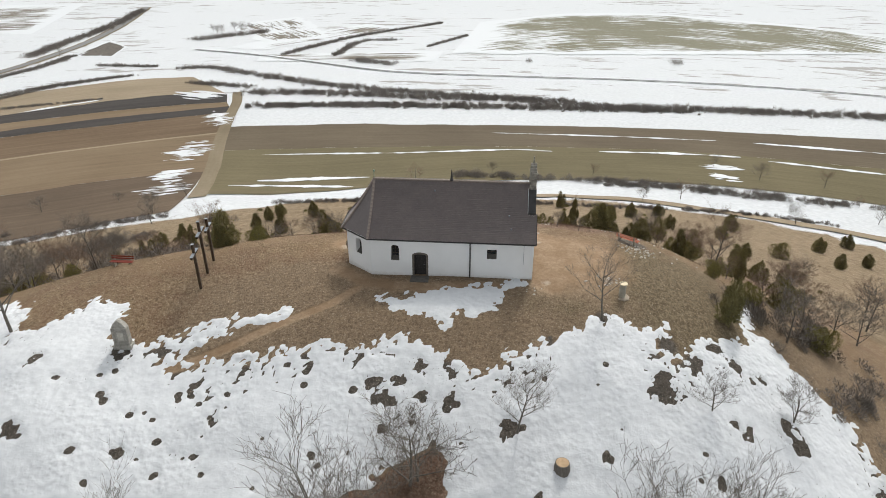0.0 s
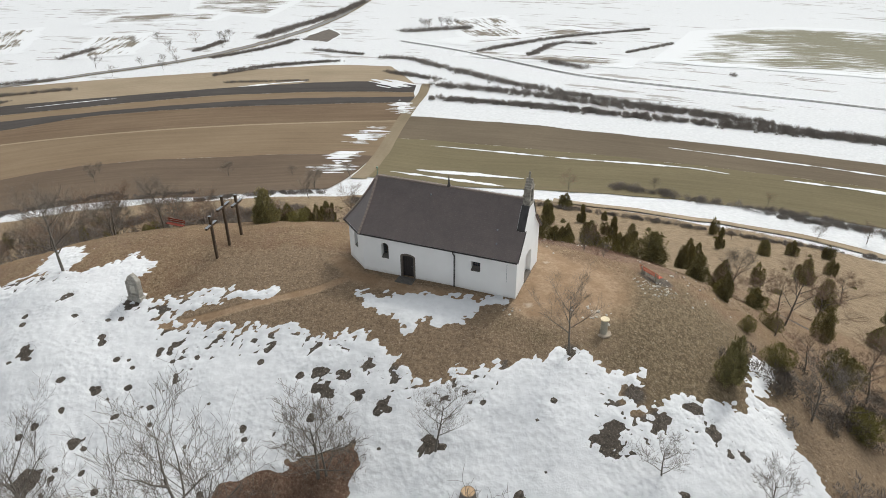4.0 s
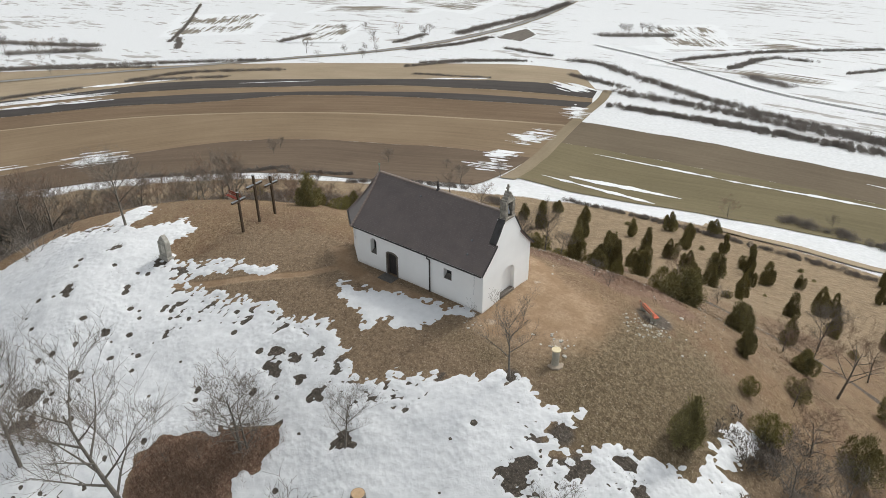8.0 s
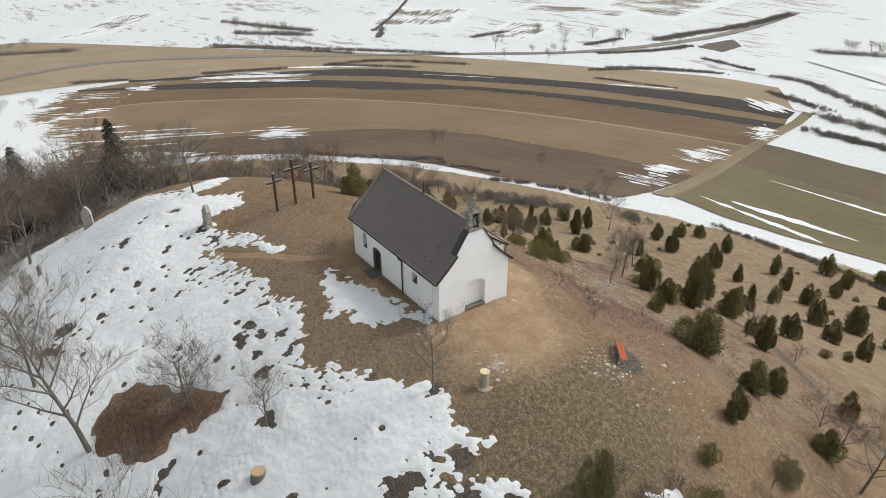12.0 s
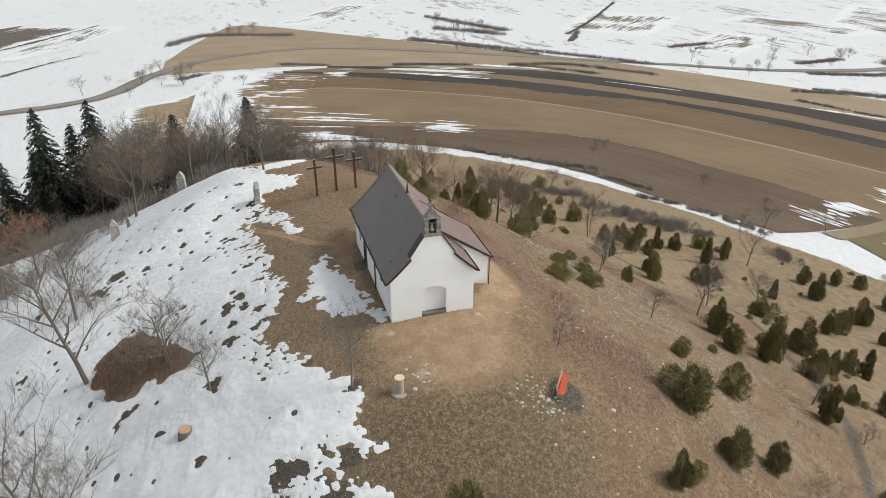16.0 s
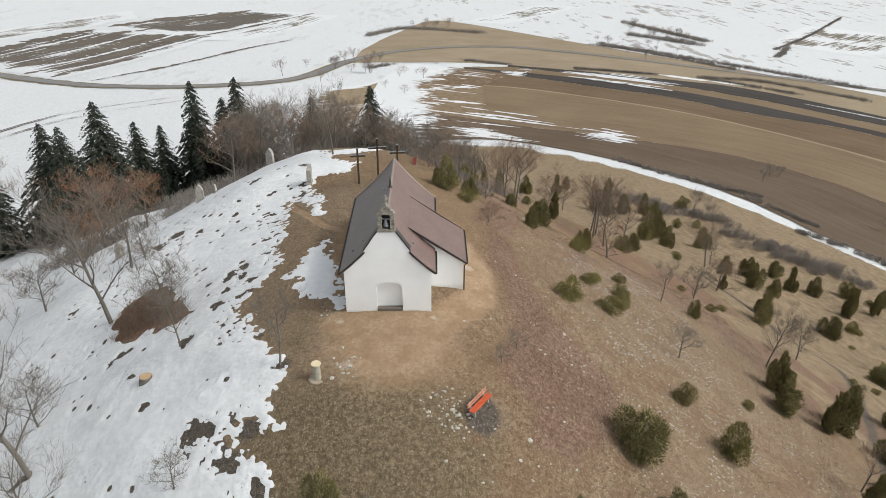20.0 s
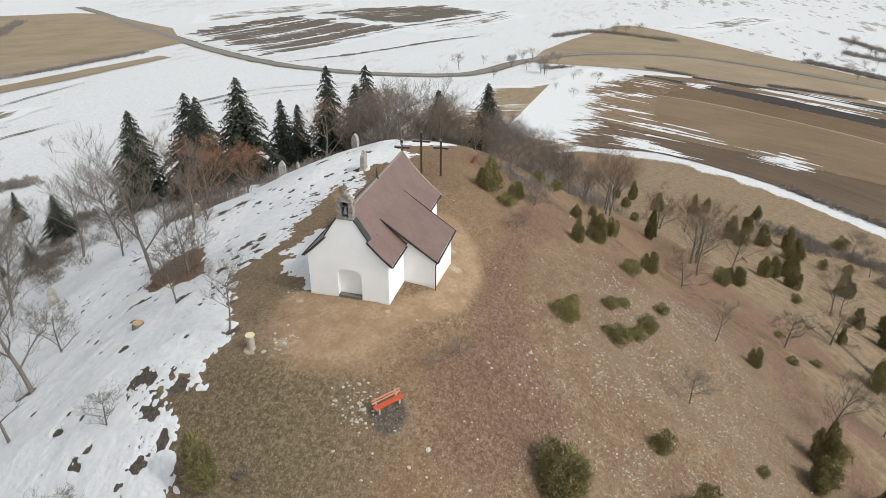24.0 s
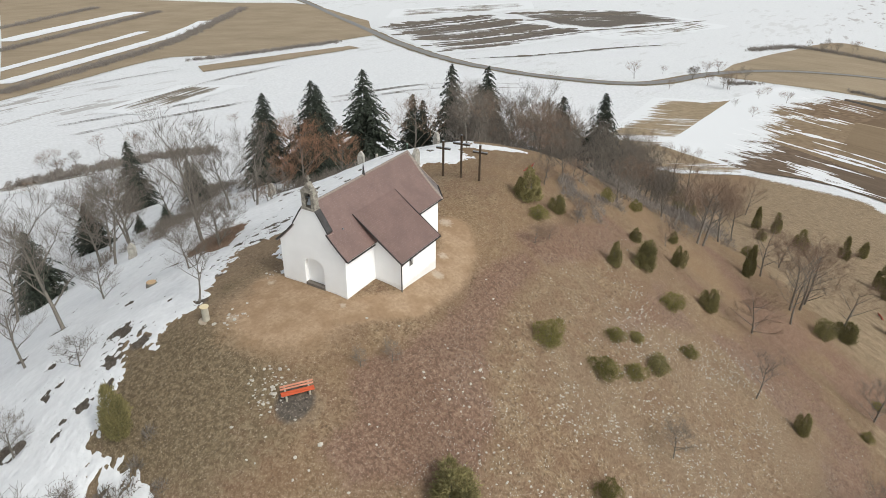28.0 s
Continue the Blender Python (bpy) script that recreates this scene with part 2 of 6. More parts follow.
def plaster_surface():
    m, n, l, b = material("plaster", 0.9, 0.0, 0.2)
    v = coords(n)
    big, mid, fine = noise_node(n, l, v, 0.5, 4), noise_node(n, l, v, 4, 4), noise_node(n, l, v, 45, 4)
    col = ramp(n, l, big, (0.3, (0.80, 0.80, 0.79)), (0.7, (0.86, 0.86, 0.85)))
    sep = n.new("ShaderNodeSeparateXYZ")
    l.new(v, sep.inputs[0])
    splash = calc(n, l, "MULTIPLY", ramp(n, l, calc(n, l, "ADD", sep.outputs[2], calc(n, l, "MULTIPLY", mid, 0.5)), (0.18, (1, 1, 1)), (0.5, (0, 0, 0))), 0.35)
    l.new(blend(n, l, splash, col, (0.42, 0.37, 0.30)), b.inputs["Base Color"])
    relief(n, l, b, fine, 0.35, 0.01)
    return m


MAT = {
    "snow": snow_surface(), "ground": ground_surface(), "plaster": plaster_surface(),
    "brown": field_surface("brown_field", (0.094, 0.064, 0.042), (0.138, 0.098, 0.064), (0.185, 0.135, 0.090)),
    "dun": field_surface("dun_field", (0.134, 0.096, 0.061), (0.176, 0.130, 0.084), (0.222, 0.168, 0.111)),
    "dark": field_surface("dark_field", (0.040, 0.036, 0.034), (0.058, 0.052, 0.048), (0.078, 0.070, 0.064)),
    "loam": field_surface("loam_field", (0.076, 0.056, 0.041), (0.110, 0.082, 0.059), (0.152, 0.114, 0.081)),
    "green": field_surface("green_field", (0.098, 0.084, 0.050), (0.135, 0.114, 0.068), (0.172, 0.143, 0.087), 0.4),
    "olive": field_surface("olive_field", (0.088, 0.070, 0.050), (0.122, 0.098, 0.069), (0.155, 0.125, 0.088), 0.4),
    "tan": field_surface("tan_field", (0.195, 0.155, 0.105), (0.26, 0.208, 0.145), (0.33, 0.268, 0.190), 0.4),
    "track": field_surface("track", (0.145, 0.115, 0.076), (0.195, 0.157, 0.106), (0.255, 0.21, 0.150), 0.3),
    "melt": melt_surface("melting_field", (0.13, 0.115, 0.095), (0.20, 0.170, 0.130), 0.50),
    "melt_dark": melt_surface("melting_plough", (0.085, 0.075, 0.066), (0.14, 0.120, 0.100), 0.42),
    "melt_tan": melt_surface("melting_meadow", (0.20, 0.155, 0.100), (0.29, 0.225, 0.150), 0.42),
    "fade_loam": melt_surface("thawing_loam", (0.085, 0.061, 0.043), (0.155, 0.113, 0.079), 0.5, 0.007),
    "fade_dun": melt_surface("thawing_stubble", (0.150, 0.106, 0.066), (0.240, 0.180, 0.117), 0.5, 0.007),
    "fade_brown": melt_surface("thawing_tilth", (0.110, 0.074, 0.047), (0.205, 0.148, 0.096), 0.5, 0.007),
    "melt_olive": melt_surface("melting_pasture", (0.155, 0.146, 0.102), (0.215, 0.202, 0.148), 0.44),
    "plough": field_surface("ploughed_strip", (0.085, 0.073, 0.060), (0.135, 0.115, 0.095), (0.20, 0.17, 0.14), 0.7),
    "verge": field_surface("road_verge", (0.13, 0.108, 0.070), (0.19, 0.155, 0.105), (0.26, 0.21, 0.15), 0.4),
    "asphalt": plain("asphalt", (0.150, 0.146, 0.142), (0.215, 0.210, 0.204), 0.4, 0.9, bump=0.2),
    # one roof tile in two tones: greyer shaded side, sunlight coloured into the redder copy
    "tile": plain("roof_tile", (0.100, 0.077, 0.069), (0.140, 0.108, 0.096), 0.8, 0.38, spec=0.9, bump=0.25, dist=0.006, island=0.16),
    "tile_sunlit": plain("sunlit_roof_tile", (0.128, 0.079, 0.066), (0.178, 0.112, 0.094), 0.8, 0.42, spec=0.75, bump=0.25, dist=0.006, island=0.16),
    "cap": plain("ridge_tile", (0.150, 0.112, 0.094), (0.31, 0.26, 0.225), 4.5, 0.7, island=0.3),
    "sheet": plain("dark_sheet", (0.045, 0.042, 0.041), (0.085, 0.081, 0.079), 2.0, 0.45, 0.6, bump=0.1),
    "zinc": plain("zinc_sheet", (0.20, 0.22, 0.24), (0.30, 0.32, 0.34), 2.0, 0.45, 0.7, bump=0.1),
    "copper": plain("verdigris", (0.16, 0.26, 0.21), (0.28, 0.38, 0.32), 6.0, 0.6, 0.3, bump=0.1),
    "door": plain("dark_door", (0.022, 0.020, 0.020), (0.045, 0.040, 0.038), 3.0, 0.6, stretch=(6, 6, 1)),
    "jamb": plain("stone_jamb", (0.11, 0.095, 0.080), (0.19, 0.165, 0.140), 4.0, 0.85),
    "stone": plain("weathered_stone", (0.215, 0.200, 0.174), (0.47, 0.445, 0.395), 2.6, 0.92, bump=0.8, dist=0.03),
    "old_stone": plain("lichened_stone", (0.105, 0.094, 0.078), (0.40, 0.37, 0.315), 3.4, 0.92, bump=0.9, dist=0.04),
    "limestone": plain("pale_limestone", (0.30, 0.28, 0.24), (0.52, 0.49, 0.43), 4.0, 0.92, bump=0.8, dist=0.03, rnd=0.4),
    "slab": plain("step_slab", (0.085, 0.078, 0.070), (0.150, 0.138, 0.122), 3.0, 0.9, bump=0.5),
    "glass": plain("window_glass", (0.012, 0.013, 0.015), (0.022, 0.024, 0.027), 1.0, 0.12, spec=0.6, bump=0),
    "oak": plain("dark_beam", (0.030, 0.021, 0.014), (0.095, 0.064, 0.040), 2.0, 0.85, stretch=(9, 9, 0.8), bump=0.6),
    "red": plain("red_slat", (0.36, 0.060, 0.022), (0.52, 0.105, 0.040), 3.0, 0.6, stretch=(1, 8, 8), bump=0.25),
    "dull_red": plain("dull_red_slat", (0.20, 0.040, 0.024), (0.32, 0.072, 0.045), 3.0, 0.7, stretch=(1, 8, 8), bump=0.25),
    "faded": plain("faded_slat", (0.40, 0.170, 0.105), (0.56, 0.270, 0.180), 3.0, 0.7, stretch=(1, 8, 8), bump=0.25),
    "concrete": plain("concrete", (0.27, 0.25, 0.20), (0.42, 0.39, 0.32), 3.0, 0.9, bump=0.5),
    "footing": plain("stained_concrete", (0.24, 0.19, 0.14), (0.40, 0.34, 0.27), 2.0, 0.9, bump=0.5),
    "brass": plain("ochre_disc", (0.50, 0.42, 0.26), (0.66, 0.57, 0.38), 5.0, 0.6, 0.0, bump=0.1),
    "bark": plain("grey_bark", (0.095, 0.083, 0.070), (0.215, 0.192, 0.164), 3.0, 0.95, stretch=(4, 4, 1), bump=0.7),
    "twig": plain("bare_twigs", (0.112, 0.096, 0.080), (0.205, 0.176, 0.148), 2.0, 0.95, bump=0, island=0.4),
    "rust": plain("reddish_twigs", (0.152, 0.104, 0.075), (0.242, 0.170, 0.122), 2.0, 0.95, bump=0, island=0.4),
    "copper_twig": plain("copper_twigs", (0.20, 0.108, 0.066), (0.33, 0.190, 0.118), 2.0, 0.95, bump=0, island=0.5),
    "juniper": plain("juniper_needles", (0.118, 0.106, 0.045), (0.272, 0.234, 0.098), 2.2, 0.85, bump=0, island=0.7, rnd=0.4),
    "spruce": plain("spruce_needles", (0.020, 0.026, 0.020), (0.050, 0.058, 0.040), 0.8, 0.85, bump=0, island=0.7, rnd=0.3),
    "olivebush": plain("olive_needles", (0.105, 0.096, 0.030), (0.225, 0.198, 0.068), 1.3, 0.85, bump=0, island=0.6, rnd=0.4),
    "rootstock": plain("tuft_blades", (0.062, 0.050, 0.040), (0.150, 0.122, 0.092), 0.8, 0.95, bump=0, island=0.8),
    "brush": plain("hedge_twigs", (0.165, 0.145, 0.128), (0.275, 0.246, 0.218), 0.15, 1.0, bump=0, island=0.5),
    "grass": plain("dry_blades", (0.175, 0.130, 0.083), (0.375, 0.290, 0.192), 0.4, 0.95, bump=0, island=0.9),
    "sedge": plain("dark_blades", (0.150, 0.115, 0.078), (0.31, 0.240, 0.166), 0.4, 0.95, bump=0, island=0.9),
    "ling": plain("heath_twigs", (0.180, 0.112, 0.082), (0.34, 0.235, 0.170), 0.4, 0.95, bump=0, island=0.7),
    "wood": plain("cut_wood", (0.30, 0.20, 0.11), (0.48, 0.34, 0.21), 4.0, 0.8),
}


# ---------------------------------------------------------------- mesh helpers
class Shape:
    """Collects vertices and faces of one mesh."""

    def __init__(self):
        self.v, self.f = [], []

    def add(self, verts, faces):
        k = len(self.v)
        self.v.extend(tuple(p) for p in verts)
        self.f.extend(tuple(i + k for i in q) for q in faces)
        return self

    def box(self, x0, x1, y0, y1, z0, z1, m=None):
        p = [(x, y, z) for z in (z0, z1) for x, y in ((x0, y0), (x1, y0), (x1, y1), (x0, y1))]
        if m is not None:
            p = [m @ Vector(q) for q in p]
        return self.add(p, [(3, 2, 1, 0), (4, 5, 6, 7), (0, 1, 5, 4), (1, 2, 6, 5), (2, 3, 7, 6), (3, 0, 4, 7)])

    def tube(self, p0, p1, r0, r1=None, n=8, caps=True):
        r1 = r0 if r1 is None else r1
        a, c = Vector(p0), Vector(p1)
        q = (c - a).to_track_quat("Z", "Y")
        ring = [q @ Vector((math.cos(2 * math.pi * k / n), math.sin(2 * math.pi * k / n), 0)) for k in range(n)]
        f = [(k, (k + 1) % n, n + (k + 1) % n, n + k) for k in range(n)]
        if caps:
            f += [tuple(range(n - 1, -1, -1)), tuple(range(n, 2 * n))]
        return self.add([a + r0 * d for d in ring] + [c + r1 * d for d in ring], f)

    def lathe(self, prof, n=12, centre=(0, 0, 0)):
        cx, cy, cz = centre
        pts = [(cx + r * math.cos(2 * math.pi * k / n), cy + r * math.sin(2 * math.pi * k / n), cz + z) for r, z in prof for k in range(n)]
        f = [(j * n + k, j * n + (k + 1) % n, (j + 1) * n + (k + 1) % n, (j + 1) * n + k) for j in range(len(prof) - 1) for k in range(n)]
        f += [tuple(range(n - 1, -1, -1)), tuple(range((len(prof) - 1) * n, len(prof) * n))]
        return self.add(pts, f)

    def slab(self, outline, fn, d0, d1):
        """Extrudes the outline of (a, b) pairs between the depths d0 and d1; fn(a, b, d) gives the point."""
        n = len(outline)
        pts = [fn(a, b, d) for d in (d0, d1) for a, b in outline]
        return self.add(pts, [tuple(range(n - 1, -1, -1)), tuple(range(n, 2 * n))] + [(k, (k + 1) % n, n + (k + 1) % n, n + k) for k in range(n)])

    def mesh(self, name, mat, smooth=False, bevel=0.0):
        me = bpy.data.meshes.new(name)
        me.from_pydata(self.v, [], self.f)
        bm = bmesh.new()
        bm.from_mesh(me)
        bmesh.ops.recalc_face_normals(bm, faces=bm.faces)
        if bevel:
            bmesh.ops.bevel(bm, geom=list(bm.edges), offset=bevel, segments=1, affect="EDGES", clamp_overlap=True)
        bm.to_mesh(me)
        bm.free()
        me.materials.append(MAT[mat])
        if smooth:
            me.polygons.foreach_set("use_smooth", [True] * len(me.polygons))
        return me


def part(name, shape, mat, parent, label="", smooth=False, bevel=0.0):
    ob = new(name, shape.mesh(name, mat, smooth, bevel) if isinstance(shape, Shape) else shape)
    ob.parent = parent
    return tagged(ob, label)


def thing(name, label, category, at=None, group="", kind=""):
    ob = new(name)
    if at is not None:
        ob.matrix_world = at
    return tagged(ob, label, category, group, kind)


def raw_mesh(name, verts, faces, mat, smooth=False):
    """A mesh from arrays of vertices and of equal-sized faces."""
    me = bpy.data.meshes.new(name)
    verts, faces = np.asarray(verts, np.float32), np.asarray(faces, np.int32)
    me.vertices.add(len(verts))
    me.vertices.foreach_set("co", verts.ravel())
    k = faces.shape[1]
    me.loops.add(faces.size)
    me.loops.foreach_set("vertex_index", faces.ravel())
    me.polygons.add(len(faces))
    me.polygons.foreach_set("loop_start", np.arange(0, faces.size, k, dtype=np.int32))
    if smooth:
        me.polygons.foreach_set("use_smooth", np.ones(len(faces), bool))
    me.materials.append(MAT[mat])
    me.update(calc_edges=True)
    return me


# ---------------------------------------------------------------- lie of the land
def grain(x, y, seed=0):
    """Smooth value noise on a unit lattice, 0 to 1."""
    xi, yi = np.floor(x).astype(np.int64), np.floor(y).astype(np.int64)
    fx, fy = x - xi, y - yi
    fx, fy = fx * fx * (3 - 2 * fx), fy * fy * (3 - 2 * fy)

    def h(a, b):
        k = (a * 374761393 + b * 668265263 + seed * 974634777) & 0xFFFFFFFF
        k = ((k ^ (k >> 13)) * 1274126177) & 0xFFFFFFFF
        return ((k ^ (k >> 16)) & 0xFFFF) / 65535.0

    return (h(xi, yi) * (1 - fx) + h(xi + 1, yi) * fx) * (1 - fy) + (h(xi, yi + 1) * (1 - fx) + h(xi + 1, yi + 1) * fx) * fy


def cloudy(x, y, size, seed=0, octaves=3):
    s, a, total = 0.0, 1.0, 0.0
    for k in range(octaves):
        s = s + a * grain(x / size * 2 ** k, y / size * 2 ** k, seed + 17 * k)
        total, a = total + a, a * 0.5
    return s / total


FALL_D = (0, 3, 7, 13, 20, 28, 45, 60, 87, 106, 160, 215, 300, 400, 500, 700, 1000, 1600, 3000, 6000)
FALL_Z = (0, 0.12, 0.75, 3.1, 7, 11.8, 21.5, 29, 43.5, 52, 69, 84, 97, 107, 116, 136, 163, 195, 230, 250)
LOG_D = np.linspace(math.log(4.0), math.log(6004.0), 900)
FALL = np.interp(np.exp(LOG_D) - 4, FALL_D, FALL_Z)
FALL = np.where(LOG_D < math.log(7.0), FALL, np.convolve(np.pad(FALL, 15, mode="edge"), np.ones(31) / 31, "valid"))
RIDGE = (-42.5, -7.5, 10.0, -0.3)
SWELLS = ((-17, -15, 7, -1.16), (-24, -17, 8, -0.85), (-3, -26, 9, -0.65), (-6, -40, 14, 3.0), (11, -22, 8, 0.57), (0, 21, 8, 1.15), (8, 30, 9, -1.15),
          (-73, 30, 22, -1.57), (-27, 36, 12, -0.39), (20, 14, 7, 0.62), (51, 106, 30, 2.09), (-24, -10, 5, -0.56), (3, 6, 4, 0.36), (-29, -19, 5, 0.7),
          (-80, 64, 20, 1.15), (-10, 2, 8, -0.12), (-75, -95, 32, 10.0))


def from_ridge(x, y):
    ax, ay, bx, by = RIDGE
    vx, vy = bx - ax, by - ay
    t = np.clip(((x - ax) * vx + (y - ay) * vy) / (vx * vx + vy * vy), 0, 1)
    d = np.hypot(x - ax - t * vx, y - ay - t * vy)
    cx, cy = x - (ax + bx) / 2, y - (ay + by) / 2
    r = np.hypot(cx, cy) + 1e-6
    c = (cx * vx + cy * vy) / (r * math.hypot(vx, vy))
    s = np.clip((d - 50) / 130, 0, 1)
    s = s * s * (3 - 2 * s)
    return d * (1 - s) + (r - 26.5 * c * c) * s


def land(x, y, rough=True):
    """Height of the ground: a hill about a ridge, falling to a wide valley."""
    x, y = np.asarray(x, float), np.asarray(y, float)
    d = from_ridge(x, y)
    z = -np.interp(np.log(d + 4), LOG_D, FALL) - 4.6 * np.clip((-12 - x) / 30, 0, 1.2) ** 2 * step(160, 60, d)
    for a, b, r, h in SWELLS:
        z = z + h * np.exp(-((x - a) ** 2 + (y - b) ** 2) / (2 * r * r))
    if rough:
        calm = np.clip((d - 5) / 10, 0.25, 1) * np.clip((260 - d) / 120, 0, 1)
        z = z + calm * (0.5 * (cloudy(x, y, 7, 3) - 0.5) + 0.16 * (cloudy(x, y, 1.3, 5) - 0.5))
    return z


def lz(x, y):
    return float(land(x, y))


def inside(px, py, poly):
    """Signed distance to a closed polygon, positive inside."""
    d2, odd = np.full(px.shape, 1e9), np.zeros(px.shape, bool)
    for (ax, ay), (bx, by) in zip(poly, poly[1:] + poly[:1]):
        ex, ey = bx - ax, by - ay
        t = np.clip(((px - ax) * ex + (py - ay) * ey) / (ex * ex + ey * ey), 0, 1)
        d2 = np.minimum(d2, (px - ax - t * ex) ** 2 + (py - ay - t * ey) ** 2)
        odd ^= ((ay > py) != (by > py)) & (px < ex * (py - ay) / (ey if ey else 1e-9) + ax)
    return np.where(odd, 1, -1) * np.sqrt(d2)


def near_line(px, py, pts):
    d2 = np.full(px.shape, 1e9)
    for (ax, ay), (bx, by) in zip(pts, pts[1:]):
        ex, ey = bx - ax, by - ay
        t = np.clip(((px - ax) * ex + (py - ay) * ey) / (ex * ex + ey * ey), 0, 1)
        d2 = np.minimum(d2, (px - ax - t * ex) ** 2 + (py - ay - t * ey) ** 2)
    return np.sqrt(d2)


def step(a, b, x):
    t = np.clip((x - a) / (b - a), 0, 1)
    return t * t * (3 - 2 * t)


SNOWFIELD = [(-40, -10.8), (-32.9, -8.9), (-29.8, -5.3), (-26.3, -6.4), (-26.6, -10.6), (-22.6, -10.6), (-18.6, -8.3), (-12.5, -8.2), (-15.9, -9.7), (-21.1, -12.7),
             (-18.3, -12.2), (-13.6, -12.1), (-8.9, -10.8), (-5.5, -10.9), (-3, -9.9), (-1.5, -10.8), (0.6, -11.3), (2.1, -12.4), (3.5, -12.5), (5.1, -11),
             (8.6, -9.3), (11, -7.9), (13.3, -6.9), (15.2, -7.5), (17.2, -6.3), (18.2, -7.4), (16.5, -8.8), (17.3, -9.5), (18.8, -8.2), (20.3, -7.1),
             (22.4, -5.4), (24.8, -4.6), (25.4, -1.6), (25.1, 1.5), (27.1, 2.6), (27.4, 0.5), (25.9, -2.4), (28.1, -3.1), (30.3, -5.7), (33, -8),
             (35, -14), (36.5, -22), (40, -32), (38, -45), (44, -60), (40, -75), (30, -90), (-75, -90), (-66, -40), (-52, -22), (-44, -14)]
DRIFTS = [[(-5.4, -6.5), (-2.1, -5.7), (2.4, -4.3), (5, -3.7), (6.8, -3.7), (6.6, -4.4), (5.2, -5.2), (4.2, -7.3), (2.6, -8.3), (0.7, -8.4), (0.3, -9.5), (-1.1, -8.5), (-3, -8.8), (-4.1, -7.8)],
          [(-37.1, -12.5), (-42.8, -3.7), (-38.5, -4.4), (-35.8, -6.9), (-33.5, -12.2), (-33.1, -15.7), (-36.6, -16.7)]]
BRUSH = [(-3.3, -28.2), (-6.4, -27.2), (-8.3, -25.2), (-7.4, -22.2), (-4.6, -20.6), (0.3, -17.9), (2.2, -18.5), (1.2, -22.4), (-0.2, -26.0)]
TUFTS = [(-4.6, -14.2, 0.8), (-3.6, -15.5, 1.0), (-1.2, -15, 1.2), (-2.8, -14, 0.5), (-1.4, -13, 0.9), (0.8, -13, 0.9), (-3.6, -17.3, 0.5), (0.9, -15.1, 0.5),
         (-5.7, -19, 0.4), (-15.8, -17, 0.5), (-24.9, -20, 0.4), (-21.7, -19.6, 0.5), (-24.6, -15.7, 0.6), (-20.4, -23.5, 0.5), (-29.6, -18.7, 0.9), (-22.1, -17, 0.4),
         (-18.1, -15, 0.4), (-8.1, -19.4, 0.35), (7.8, -13.1, 0.35), (16.6, -12.6, 1.3), (19.5, -9.6, 1.0), (17.3, -8.6, 0.8), (21.3, -7.4, 0.9), (22.6, -8.3, 0.8)]
TUFTS2 = [(24.9, -8.8, 1.0), (-21.7, -26.5, 1.4), (-19.6, -28.2, 1.6), (8.2, -9.8, 0.3), (7.2, -21, 0.5), (8.6, -19, 0.55), (2.9, -24.1, 0.9), (2.5, -23, 0.7),
          (5.2, -16.7, 0.7), (12.4, -7.3, 0.6), (16.3, -12.9, 0.8), (12, -17.9, 0.4), (13.9, -27.2, 1.0), (-24.9, -12.2, 1.3), (-45.5, -21.3, 1.0), (-36, -29.6, 0.9),
          (-23, -35.5, 0.9), (18, -27, 0.9), (22, -14, 1.1), (26.5, -12, 1.5), (20, -18, 0.6), (-10, -34, 0.8), (-27.5, -15, 0.5), (-31, -13, 0.6)]


rsn = np.random.default_rng(31)
SPECKS = [(rsn.uniform(-34, 2), rsn.uniform(-36, -12), rsn.uniform(0.05, 0.2)) for _ in range(110)] + [(rsn.uniform(2, 24), rsn.uniform(-34, -10), rsn.uniform(0.05, 0.16)) for _ in range(26)]


def snow_depth(x, y):
    """Metres inside the snow's edge, ragged; holes where tufts and brush stand out."""
    d = inside(x, y, SNOWFIELD)
    for p in DRIFTS:
        d = np.maximum(d, inside(x, y, p))
    d = d + 1.5 * (cloudy(x, y, 2.6, 11) - 0.5) + 1.5 * (cloudy(x, y, 0.8, 23) - 0.5) + 1.1 * (cloudy(x, y, 0.36, 29, 2) - 0.5)
    for a, b, r in TUFTS + TUFTS2:
        d = np.minimum(d, np.hypot(x - a, y - b) - r * (2.6 * cloudy(x + 3 * a, y, 0.7, 31, 3) - 0.85))
    d = np.minimum(d, -inside(x, y, BRUSH) + 0.5 - 3.0 * (cloudy(x, y, 2.2, 37) - 0.5))
    rim = inside(x, y, SNOWFIELD)
    edge = step(4.5, 0.3, rim) * step(-0.8, 0.4, rim)
    speck = 0.62 * cloudy(x + 0.5 * y, y - 0.5 * x, 0.42, 41, 3) + 0.38 * cloudy(x, y, 5.5, 43, 2) + 0.03 * step(-4, -14, x)
    d = np.minimum(d, (0.80 - 0.155 * edge - speck) * 5)
    for a, b, r in SPECKS:
        k = np.nonzero((np.abs(x - a) < 1.5) & (np.abs(y - b) < 1.5))
        if len(k[0]):
            d[k] = np.minimum(d[k], np.hypot((x[k] - a) * 0.85, y[k] - b) - r * (0.4 + 1.2 * cloudy(x[k], y[k], 0.35, 47, 2)))
    return d


def axis(lo, hi, fine, far, growth):
    mid = list(np.arange(lo, hi + fine / 2, fine))
    s, out_hi, out_lo = fine, [], []
    while (out_hi[-1] if out_hi else hi) < far:
        s *= growth
        out_hi.append((out_hi[-1] if out_hi else hi) + s)
        out_lo.append((out_lo[-1] if out_lo else lo) - s)
    return np.array(out_lo[::-1] + mid + out_hi)


